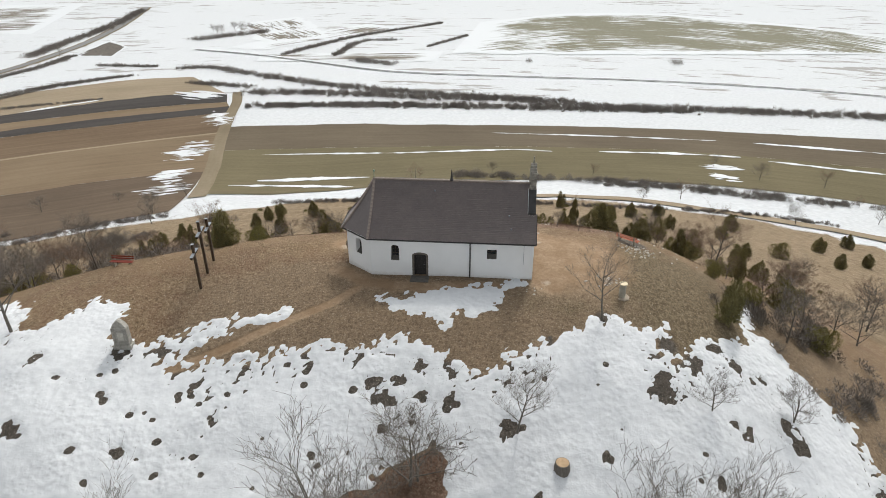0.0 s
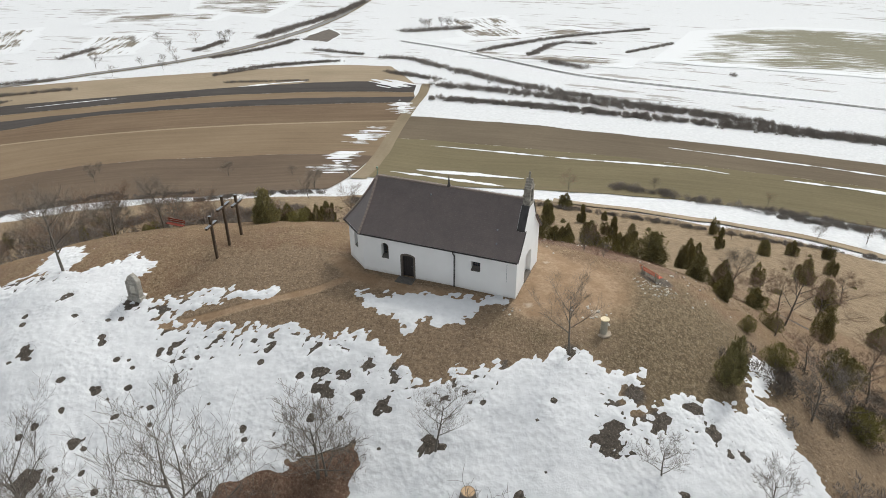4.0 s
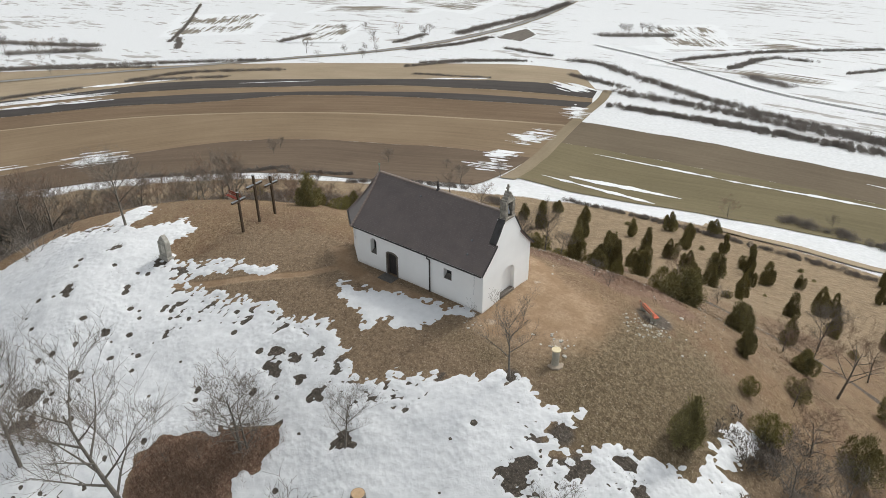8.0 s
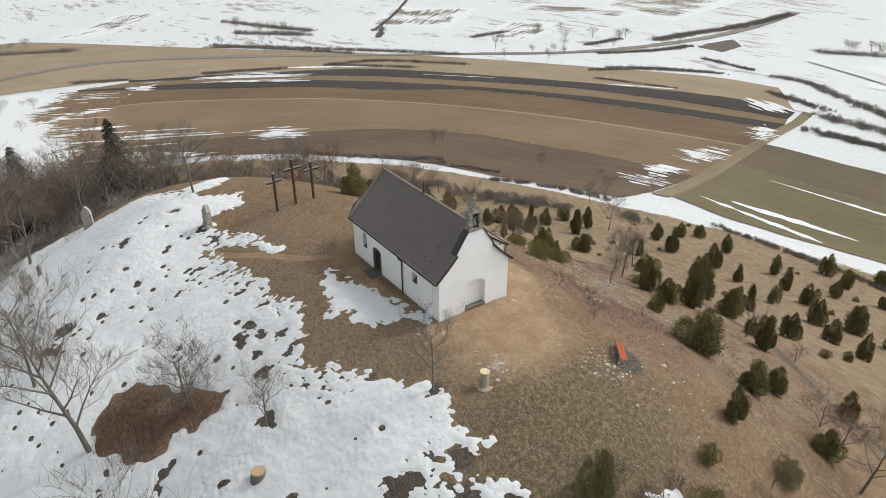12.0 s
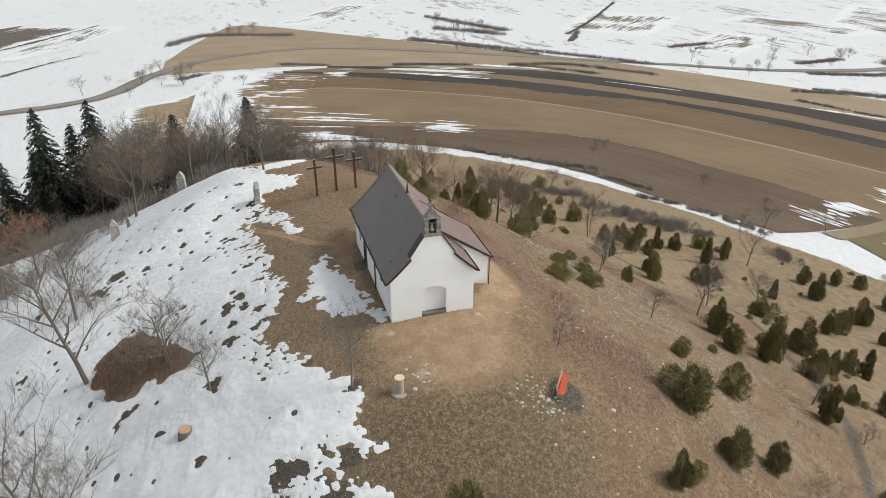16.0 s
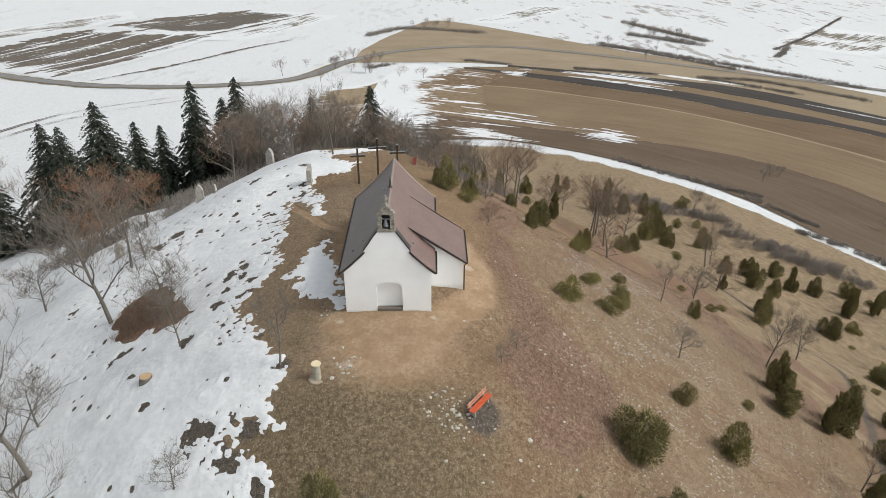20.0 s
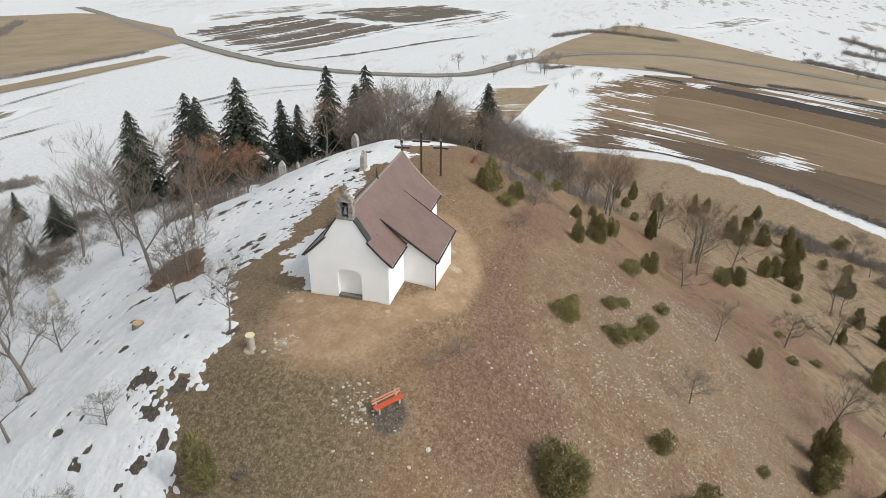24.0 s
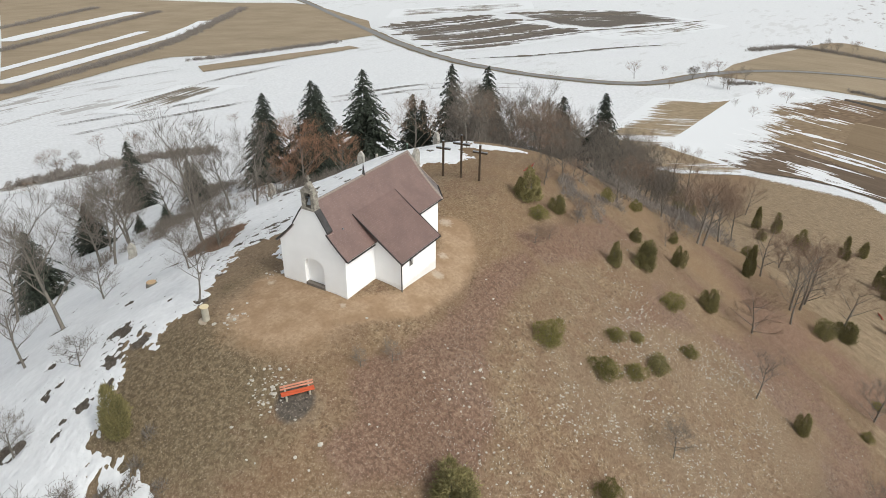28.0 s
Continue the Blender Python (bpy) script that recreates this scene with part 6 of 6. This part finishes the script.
MIDDLE = [(3.0, 53.5, 3.1, 2.5), (4.0, 60.2, 4.9, 3.7), (-51.3, 16.4, 2.2, 2.1), (-5.9, 61.2, 4.9, 2.7), (25.4, 59.0, 4.5, 3.0), (44.8, 42.0, 4.1, 3.9), (-10.4, 70.1, 4.8, 3.5), (18.6, 64.6, 5.1, 3.4), (-64.3, 26.4, 6.3, 2.8),
          (-10.1, 74.0, 5.8, 2.8), (1.3, 81.9, 5.2, 4.0), (-50.4, 63.5, 7.4, 4.5), (8.3, 77.1, 5.7, 3.1), (43.1, 69.3, 6.9, 5.4), (31.9, 73.1, 5.8, 3.3), (59.8, 64.6, 5.0, 3.3), (-55.9, 66.6, 5.9, 4.5), (-7.9, 96.7, 6.6, 4.6),
          (19.7, 90.6, 7.5, 4.2), (-83.1, 50.8, 5.2, 3.4), (-71.8, 71.9, 7.1, 4.8), (21.7, 95.1, 6.4, 3.6), (-18.8, 99.7, 4.9, 3.5), (-77.4, 67.9, 4.8, 4.0), (-85.7, 57.2, 6.0, 4.6), (-72.4, 77.7, 5.2, 3.3), (-89.5, 53.9, 5.5, 5.2),
          (-5.7, 48.9, 7.2, 4.5), (-1.9, 53.2, 5.4, 4.4), (-11.6, 61.4, 7.0, 5.1), (-59.8, 39.0, 3.5, 4.3), (-64.4, 42.2, 4.1, 4.9), (-35.6, 77.3, 5.0, 7.0), (-58.2, 82.5, 5.7, 5.9), (-61.6, 60.4, 4.1, 1.9)]
LOWER = [(-35.6, 96.1, 7.0, 4.7), (-37.6, 101.7, 6.4, 5.4), (58.7, 87.0, 4.5, 4.9), (3.6, 104.2, 5.0, 3.8), (-18.1, 113.6, 6.2, 5.2), (-96.9, 58.9, 8.1, 4.9), (-73.3, 95.7, 8.3, 3.8), (-81.2, 86.1, 7.0, 3.5), (-32.8, 109.7, 5.4, 3.2),
         (-81.4, 75.6, 6.0, 5.2), (-41.3, 108.2, 6.0, 3.7), (-82.8, 93.2, 5.5, 4.5), (-88.9, 85.8, 5.0, 4.8), (5.2, 113.4, 7.1, 4.6), (-55.8, 101.2, 5.6, 2.9), (-26.3, 119.5, 7.0, 4.0), (45.2, 105.7, 6.8, 6.3), (-44.1, 115.8, 7.7, 5.6),
         (65.9, 100.3, 4.4, 4.5), (-19.7, 131.3, 5.1, 3.5), (-118.6, 52.3, 5.9, 4.6), (-56.2, 115.6, 8.2, 4.9), (-2.9, 125.8, 4.5, 4.1), (-78.2, 100.1, 6.5, 2.8), (-35.5, 131.3, 7.0, 3.9), (-0.1, 119.8, 7.5, 3.8), (11.3, 120.6, 4.3, 3.2),
         (-121.4, 66.4, 7.3, 7.0), (-126.2, 51.1, 7.5, 5.4), (-65.4, 120.4, 5.7, 4.7), (79.1, 110.5, 5.1, 6.2), (-4.0, 105.5, 7.2, 6.2), (-100.4, 72.2, 6.7, 5.7), (-78.0, 105.3, 6.7, 2.6)]
FOOTHILL = [(-133.9, 23.3, 3.7, 3.6), (-133.8, 5.1, 6.3, 4.3), (-129.3, 59.9, 6.9, 5.9), (-24.1, 147.2, 6.5, 5.5), (-52.5, 135.2, 6.3, 4.5), (-85.5, 103.1, 5.0, 5.0), (-21.7, 136.1, 4.3, 3.4), (-132.5, 67.1, 7.4, 4.2), (-65.8, 131.9, 5.4, 4.1),
            (-141.1, 32.7, 6.4, 5.1), (68.8, 125.6, 4.5, 5.2), (-12.0, 141.9, 6.7, 3.4), (-83.2, 110.1, 5.5, 3.8), (54.8, 130.2, 5.3, 4.1), (-140.5, 57.8, 6.3, 4.1), (-32.5, 154.3, 7.4, 5.4), (-146.4, 43.2, 7.2, 3.6), (-64.6, 139.9, 4.7, 4.4),
            (-147.3, -0.7, 7.0, 4.9), (39.5, 139.3, 5.6, 5.0), (-150.7, 20.4, 7.5, 3.6), (-152.2, 25.7, 7.2, 3.9), (-6.8, 153.0, 3.7, 2.9), (-154.7, 47.9, 5.5, 3.7), (-159.0, 63.3, 5.9, 4.5), (47.9, 152.0, 5.9, 4.5), (-148.6, 84.8, 4.9, 6.0),
            (-22.1, 166.0, 6.5, 5.8), (-167.9, -7.4, 7.0, 5.0), (26.0, 161.9, 7.0, 3.9), (-170.3, -13.6, 6.7, 5.1), (59.0, 161.1, 5.3, 5.2), (27.3, 132.7, 7.5, 3.1), (79.5, 148.6, 6.6, 7.0), (102, 137, 5.5, 4.8), (119, 153, 5.5, 5), (112, 128, 5, 4.6), (98, 116, 5, 4.6)]
for x, y, h, w in NEAR + MIDDLE + LOWER + FOOTHILL:
    slim = w / h
    k = 2 if slim < 0.52 else (3 if rp.random() < 0.6 else 1) if slim > 1.0 else (0, 1, 4)[rp.integers(3)]
    plant(JUN[k], x, y, 0.92 * h, rp.uniform(0, 6.28), min(1.3, max(0.5, 0.44 * slim / GIRTH[k])), rp.uniform(-3, 3))
SPREAD = [(22.5, 13.6, 1.7, 1.6), (24.9, 6.2, 1.7, 1.6), (5.5, 25.1, 2.4, 2.2), (-3.1, 16.3, 2.3, 3.2), (-5.2, 20.8, 1.7, 3.2), (27.3, 3.1, 2.4, 3.4), (-10.7, 19.9, 1.3, 2.8), (9.9, 27.9, 3.8, 2.8), (-13.4, 21.3, 1.0, 2.2), (34.4, 2.1, 2.6, 3.5), (-20.2, 7.4, 1.4, 2.6),
          (-18.4, 25.6, 1.4, 2.0), (-8.0, 22.7, 1.3, 2.9), (-0.6, 34.7, 1.0, 1.7), (-25.0, 22.0, 1.9, 3.8), (-11.6, 44.6, 1.6, 4.3), (-42.1, 8.3, 2.2, 2.4), (-32.3, 44.4, 1.2, 1.8), (29.1, 47.0, 1.5, 1.6), (-10.9, 52.7, 1.6, 2.8),
          (10.5, 65.2, 1.9, 2.1), (-51.4, 10.1, 1.9, 2.2), (10.4, 57.3, 1.3, 1.7), (-83.9, 24.1, 2.1, 2.9), (-65.2, 91.7, 2.8, 3.9), (69.9, 81.3, 2.6, 4.6), (-121.0, 73.4, 3.2, 3.4), (-123.9, 80.2, 2.8, 3.8)]
for x, y, h, w in SPREAD:
    k = int(rp.integers(2))
    plant(LOW[k], x, y, h, rp.uniform(0, 6.28), min(1.3, max(0.5, 0.44 * w / h / (0.95, 0.75)[k])))
for _ in range(46):
    x, y = rp.uniform(-110, 75), rp.uniform(45, 165)
    plant(LOW[rp.integers(2)], x, y, rp.uniform(0.5, 1.3), rp.uniform(0, 6.28))
for p in JUN + LOW:
    uproot(p)
SPR = [spruce(2, 0.33), spruce(6, 0.37), spruce(9, 0.30)]
for x, y, top in ((-67.3, -80.3, -13.2), (-65.5, -62.3, -8.4), (-70.6, -68.4, -9.4), (-84.7, -64.8, -9.3), (-115, -71, -23.2), (-102, -59.3, -20), (-101.6, -50.6, -9.4), (-101.3, -40.5, -8.5), (-94.9, -9.6, -8.9), (-114, -26, -16.8), (-119, -178, -66), (-73.5, -144.4, -38.8), (-108, -46, -15), (-111, -55, -21)):
    z = lz(x, y)
    plant(SPR[rp.integers(3)], x, y, top - z, rp.uniform(0, 6.28), rp.uniform(0.9, 1.1))
for x, y, h in ((-46, -93, 5), (-41, -96, 4.5), (-34, -104, 12), (-3, -66, 13), (-58, -96, 11)):
    plant(SPR[rp.integers(3)], x, y, h, rp.uniform(0, 6.28), 1.2)
for p in SPR:
    uproot(p)
BARE = [bare_tree(3, 10, 0.62, kids=(11, 8, 5, 4)), bare_tree(8, 10, 0.5, kids=(10, 7, 5, 4)), bare_tree(15, 10, 0.42, low=0.35)]
COPPER = bare_tree(61, 10, 0.6, "copper_twig", 0.2, (12, 8, 5, 4), label="leafless tree with copper-brown twigs and withered leaves")
for x, y, h in ((-43, -47, 11), (-47.5, -42, 8), (-37, -46, 6)):
    plant(COPPER, x, y, h / 10, x, 1.0)
RUSTY = [bare_tree(23, 10, 0.45, "rust", 0.3, label="leafless tree with reddish-brown twigs"), bare_tree(29, 10, 0.55, "rust", 0.15, label="leafless bushy tree with reddish twigs")]
SMALL = [bare_tree(41, 4, 0.6, "twig", 0.1, (9, 6, 4, 3), "bare_shrub", "leafless grey shrub with many thin stems", "leafless shrubs"), bare_tree(47, 4, 0.75, "rust", 0.05, (10, 6, 4, 3), "bare_shrub", "leafless reddish-brown shrub on the slope", "leafless shrubs")]
for k, x, y, h in ((1, -4.4, -27.7, 11), (1, 5.8, -17.0, 4.2), (1, 14.0, -26.4, 10.5), (2, -15.8, -30.2, 8), (2, 19.5, -23.4, 6.5), (0, -35.3, -9.7, 7), (2, 12.4, -7.4, 4.5), (1, -11, -58, 11), (0, -24, -74, 13), (2, -33, -66, 11), (0, -36, 4, 5),
                   (0, -3.2, 27.9, 3.3), (0, 39.9, 9.7, 4.4), (0, 25.6, 40.3, 5.6), (2, -21.7, 32.5, 4.2), (1, -14.5, 44.0, 6), (0, -24.0, 53.9, 5.2), (1, 43.5, 29.5, 4.9), (2, -56.0, 34.2, 8.0), (0, -48.3, 89.5, 7.5),
                   (2, -79.5, 65.5, 5.4), (1, -126.0, 86.3, 7), (0, -141.3, 86.0, 7), (0, -101, -36, 17), (1, -94, -32, 15), (2, -106, -30, 16), (0, -84, -36, 14), (1, -78, -28, 12), (0, -16, -71, 12), (1, -30, -84, 12), (2, 4, -60, 10), (0, -74, -30, 13)):
    plant(BARE[k], x, y, h / 10, rp.uniform(0, 6.28), 1.0, rp.uniform(-4, 4))
for k, x, y, h in ((0, 29.9, 20.2, 5.6), (1, 27.7, 10.0, 2.1), (0, 6.2, 43.5, 4.2), (1, 31.5, 37.5, 4.3), (0, -61.3, 18.3, 13), (1, -65.2, 35.0, 13), (0, -70.5, 35.5, 13), (0, -61.5, 33.6, 13), (0, -81.2, 19.2, 13), (1, -69.3, 41.8, 11),
                   (0, -75.4, 62.4, 12), (0, -74.7, 110.5, 12), (0, -63, 19, 12), (1, -73, 18, 13), (0, -96, 20, 11), (1, -71, 28, 11), (0, -106, 37, 10), (1, -152, 11, 12), (0, -166, 16, 12), (1, -185, -5, 10), (0, -208, -15, 10), (1, -240, -30, 9), (0, -270, -40, 9), (0, -86, 6, 11), (1, -70, 4, 8),
                   (1, -50, -28, 9), (0, -58, -20, 8), (1, -62, -8, 7), (0, -54, 8, 6), (1, -48, 16, 4), (1, -26, -84, 11), (0, -88, -92, 13)):
    plant(RUSTY[k], x, y, h / 10 * (0.68 if y > 0 and x < -40 else 1.0), rp.uniform(0, 6.28), 1.1, rp.uniform(-4, 4))
for k, x, y, h in ((1, -3.5, -22.5, 1.2), (1, -5.5, -24, 1.2), (0, -1.2, -20.6, 5.0), (0, -0.7, -20.3, 3.8), (0, 30.1, -0.6, 4.1), (0, 12.2, 44.8, 2.0), (1, -58.5, 57.8, 6), (0, -17.5, -29.2, 4), (1, -16.2, -28.6, 2.2), (1, -30, 4, 2.4), (1, -26, 10, 2.5), (0, -33, 3, 3), (1, -37, 5, 3.2),
                   (0, -44, 4, 4), (1, -47, -2, 4), (0, -49, 8, 5), (1, -15, 9.5, 1.8), (1, -17.5, 10, 1.6), (0, 20, -13, 2.4), (0, 27, -11, 3), (1, 30, 6, 3), (0, 33, 3, 3.5), (1, 27, 22, 3.5), (0, 10, 9.5, 1.4), (0, 12, 8.2, 1.2), (1, -90, 30, 6),
                   (0, -42, 46, 5), (0, 8, -29, 4), (1, 24, 25, 3), (0, -14, -40, 5), (0, -28, -44, 5), (1, -39, 30, 5), (1, 50, 90, 6), (1, 37, 41, 5), (1, 52, 48, 5.5), (1, 77, 65, 6), (1, 36, 9, 4), (0, 46, 15, 4.2), (1, 41, -6, 3.4), (0, 35, -12, 3.4), (1, 38, 18, 4.5), (0, 56, 30, 6)):
    plant(SMALL[k], x, y, h / 4, rp.uniform(0, 6.28), 1.15)
for _ in range(95):
    x, y = rp.uniform(-124, -60), rp.uniform(-44, 14)
    if from_ridge(np.array(x), np.array(y)) > 14 and (x < -76 or y > -16):
        plant((BARE + BARE + RUSTY)[rp.integers(8)], x, y, rp.uniform(0.7, 1.3) * (0.6 if y > 0 else 1.0), rp.uniform(0, 6.28), 1.0, rp.uniform(-4, 4))
for _ in range(11):
    x, y = rp.uniform(-50, 10), rp.uniform(-125, -62)
    plant((BARE + SMALL)[rp.integers(5)], x, y, rp.uniform(0.6, 1.2), rp.uniform(0, 6.28), 1.0)
for k, (cx, cy, n, sp) in enumerate(((-895, 322, 14, 34), (-935, 0, 8, 30), (-364, 872, 12, 34), (-540, 640, 9, 60), (-520, 470, 8, 60), (-560, -60, 14, 40), (-480, -30, 8, 40), (-140, -285, 14, 40), (60, 207, 14, 60), (-150, 165, 8, 45), (-760, 230, 12, 70))):
    for _ in range(n):
        x, y = rp.normal(cx, sp), rp.normal(cy, sp * 0.5)
        plant((BARE + RUSTY)[rp.integers(5)], x, y, rp.uniform(0.5, 1.0) * (1.1 if k < 6 else 0.7), rp.uniform(0, 6.28), 1.3)
for p in BARE + RUSTY + SMALL + [COPPER]:
    uproot(p)
# thickets on the wooded west side
for k, (pts, w, h) in enumerate((([(-52, -30), (-66, -34), (-84, -40), (-104, -48)], 22, 4.5), ([(-54, -14), (-72, -16), (-96, -22)], 16, 4.5), ([(-52, 6), (-70, 10), (-92, 14)], 13, 4.5), ([(-44, -48), (-60, -60), (-84, -74)], 14, 4),
                                 ([(-44, 6), (-36, 7), (-28, 9)], 5, 2.2), ([(26, 1), (31, 2), (36, 5), (39, 12), (38, 20)], 5, 1.9), ([(31, -9), (36, -4), (42, 3)], 4, 2.0), ([(-20, -64), (-50, -90), (-80, -110)], 12, 3.5))):
    hedge(pts, w, h, 110, "twig" if k % 2 else "brush", 300 + k, 0.05, "tangle of leafless brush under the trees", "thicket")


# ---------------------------------------------------------------- grass, heath and brush
def scatter(name, label, n, box_, mask, length, width, lean, mat, seed):
    r = np.random.default_rng(seed)
    x, y = r.uniform(box_[0], box_[1], n), r.uniform(box_[2], box_[3], n)
    ok = mask(x, y) > r.uniform(0, 1, n)
    x, y = x[ok], y[ok]
    v, f = blades(np.stack([x, y, land(x, y) - 0.02], -1), length, width, lean, seed)
    return tagged(new(name, raw_mesh(name, v, f, mat)), label, "grass" if "grass" in name else "shrub", kind="stuff")


clear = lambda x, y: (snow_depth(x, y) < 0) * (inside(x, y, [(-9, -3.5), (-6.5, -3.6), (7.2, -3.6), (7.2, 3.4), (3.5, 6.1), (-2, 6.1), (-9, 2)]) < 0) * step(1.2, 3.0, near_line(x, y, LOOP)) * step(0.55, 1.0, np.hypot((x - 10.8) / 5.0, (y - 0.5) / 5.2))
scatter("dry_grass", "tufts of dry straw-coloured grass on the slope", 150000, (-45, 34, -4, 46), lambda x, y: clear(x, y) * step(0.42, 0.60, cloudy(x, y, 1.6, 5)), 0.15, 0.020, 1.5, "grass", 1)
scatter("dark_grass", "dark matted winter grass near the snow", 70000, (-45, 32, -34, 6), lambda x, y: clear(x, y) * step(0.36, 0.7, cloudy(x, y, 2.4, 6)), 0.13, 0.020, 1.5, "sedge", 2)
scatter("heath", "red-brown leafless heath shrubs below the chapel", 52000, (-15, 20, 6, 20), lambda x, y: np.clip(0.5 + inside(x, y, HEATH) / 2.0, 0, 1) * step(0.42, 0.62, cloudy(x, y, 3.0, 9)), 0.34, 0.011, 1.1, "ling", 3)
scatter("heath", "patches of red-brown shrubs on the lower slope", 60000, (-48, 26, 16, 56), lambda x, y: step(0.55, 0.7, cloudy(x, y, 16, 51)) * step(0.4, 0.6, cloudy(x, y, 2.0, 10)), 0.32, 0.012, 1.1, "ling", 4)
scatter("brush", "reddish brushwood standing out of the snow", 16000, (-9, 2, -29, -18), lambda x, y: step(-0.2, 1.0, inside(x, y, BRUSH)) * step(0.35, 0.6, cloudy(x, y, 1.6, 161)), 0.6, 0.014, 0.8, "rust", 5)
scatter("grass_tufts", "dark grass tufts poking through the snow", 200000, (-48, 34, -40, 4), lambda x, y: (np.min([np.hypot(x - a, y - b) - r for a, b, r in TUFTS + TUFTS2], axis=0) < 0.15) * 0.6, 0.20, 0.024, 1.2, "rootstock", 6)


def pebbles(name, label, n, box_, mask, size, mat, seed):
    """Small angular stones, six-cornered, sunk a little into the turf."""
    r = np.random.default_rng(seed)
    x, y = r.uniform(box_[0], box_[1], n), r.uniform(box_[2], box_[3], n)
    ok = mask(x, y) > r.uniform(0, 1, n)
    x, y = x[ok], y[ok]
    k = len(x)
    s = size * r.uniform(0.4, 1.0, k) ** 2
    a = r.uniform(0, 6.283, k)
    e = np.stack([np.cos(a), np.sin(a), np.zeros(k)], -1) * s[:, None]
    q = np.stack([-np.sin(a), np.cos(a), np.zeros(k)], -1) * (s * r.uniform(0.5, 1.0, k))[:, None]
    h = np.array([0, 0, 1.0])[None] * (s * r.uniform(0.4, 0.8, k))[:, None]
    c = np.stack([x, y, land(x, y) + 0.02], -1)
    v = np.stack([c + e, c + q, c - e * r.uniform(0.6, 1, k)[:, None], c - q, c + h + e * 0.2, c - h], 1).reshape(-1, 3)
    f = (np.arange(k)[:, None, None] * 6 + np.array([[0, 1, 4], [1, 2, 4], [2, 3, 4], [3, 0, 4], [1, 0, 5], [2, 1, 5], [3, 2, 5], [0, 3, 5]])[None]).reshape(-1, 3)
    return tagged(new(name, raw_mesh(name, v, f, mat)), label, "stones", kind="stuff")


SCREE = [[(-21, 19), (-11, 20), (-1, 19.5), (6, 18), (10, 18), (9, 22), (-4, 31), (-9, 31), (-16, 25)], [(-4, 32), (1, 37), (7, 39), (13, 26), (18, 19), (10, 22)], [(-30, 28), (-24, 34), (-8, 33), (-18, 27)]]
stony = lambda x, y: np.max([step(-4, 2, inside(x, y, p)) for p in SCREE], axis=0) * step(0.42, 0.62, cloudy(x, y, 2.6, 131)) + 0.02
pebbles("scree_stones", "pale limestone chips scattered on the dry slope", 19000, (-40, 24, 10, 44), stony, 0.16, "limestone", 11)
pebbles("scree_stones", "pale stones trodden out beside the bench", 260, (14, 19, 2.5, 7.0), lambda x, y: step(2.0, 0.4, np.hypot((x - 16.9) / 1.2, y - 4.4)), 0.15, "limestone", 12)
scatter("meadow_grass", "bleached grass tufts on the meadow below", 150000, (-120, 80, 38, 150), lambda x, y: step(0.45, 0.62, cloudy(x, y, 3.2, 141)), 0.20, 0.035, 1.5, "grass", 13)
scatter("dark_grass", "dark matted tufts on the meadow below", 60000, (-120, 80, 38, 150), lambda x, y: step(0.5, 0.66, cloudy(x, y, 4.5, 143)), 0.20, 0.035, 1.5, "sedge", 14)
scatter("heath", "red-brown shrubs along the lower slope", 60000, (-64, -8, 8, 48), lambda x, y: np.maximum(step(4, 0.5, near_line(x, y, [(-62, 22), (-54, 28), (-41, 34), (-28, 42), (-9, 45)])), step(3, 0.4, near_line(x, y, [(-34, 12), (-24, 12), (-15, 10)]))) * step(0.4, 0.6, cloudy(x, y, 2.4, 145)), 0.34, 0.013, 1.1, "ling", 15)
scatter("dark_grass", "dark clods of matted grass by the snow", 50000, (-30, 26, -22, -2), lambda x, y: clear(x, y) * step(0.56, 0.70, cloudy(x, y, 1.3, 151)), 0.13, 0.024, 1.5, "sedge", 16)
scatter("dry_grass", "standing tufts of bleached grass on the sunny slope", 130000, (-42, 26, 9, 46), lambda x, y: step(0.44, 0.56, cloudy(x, y, 1.1, 171)) * (inside(x, y, HEATH) < 0.5), 0.18, 0.016, 1.2, "grass", 17)
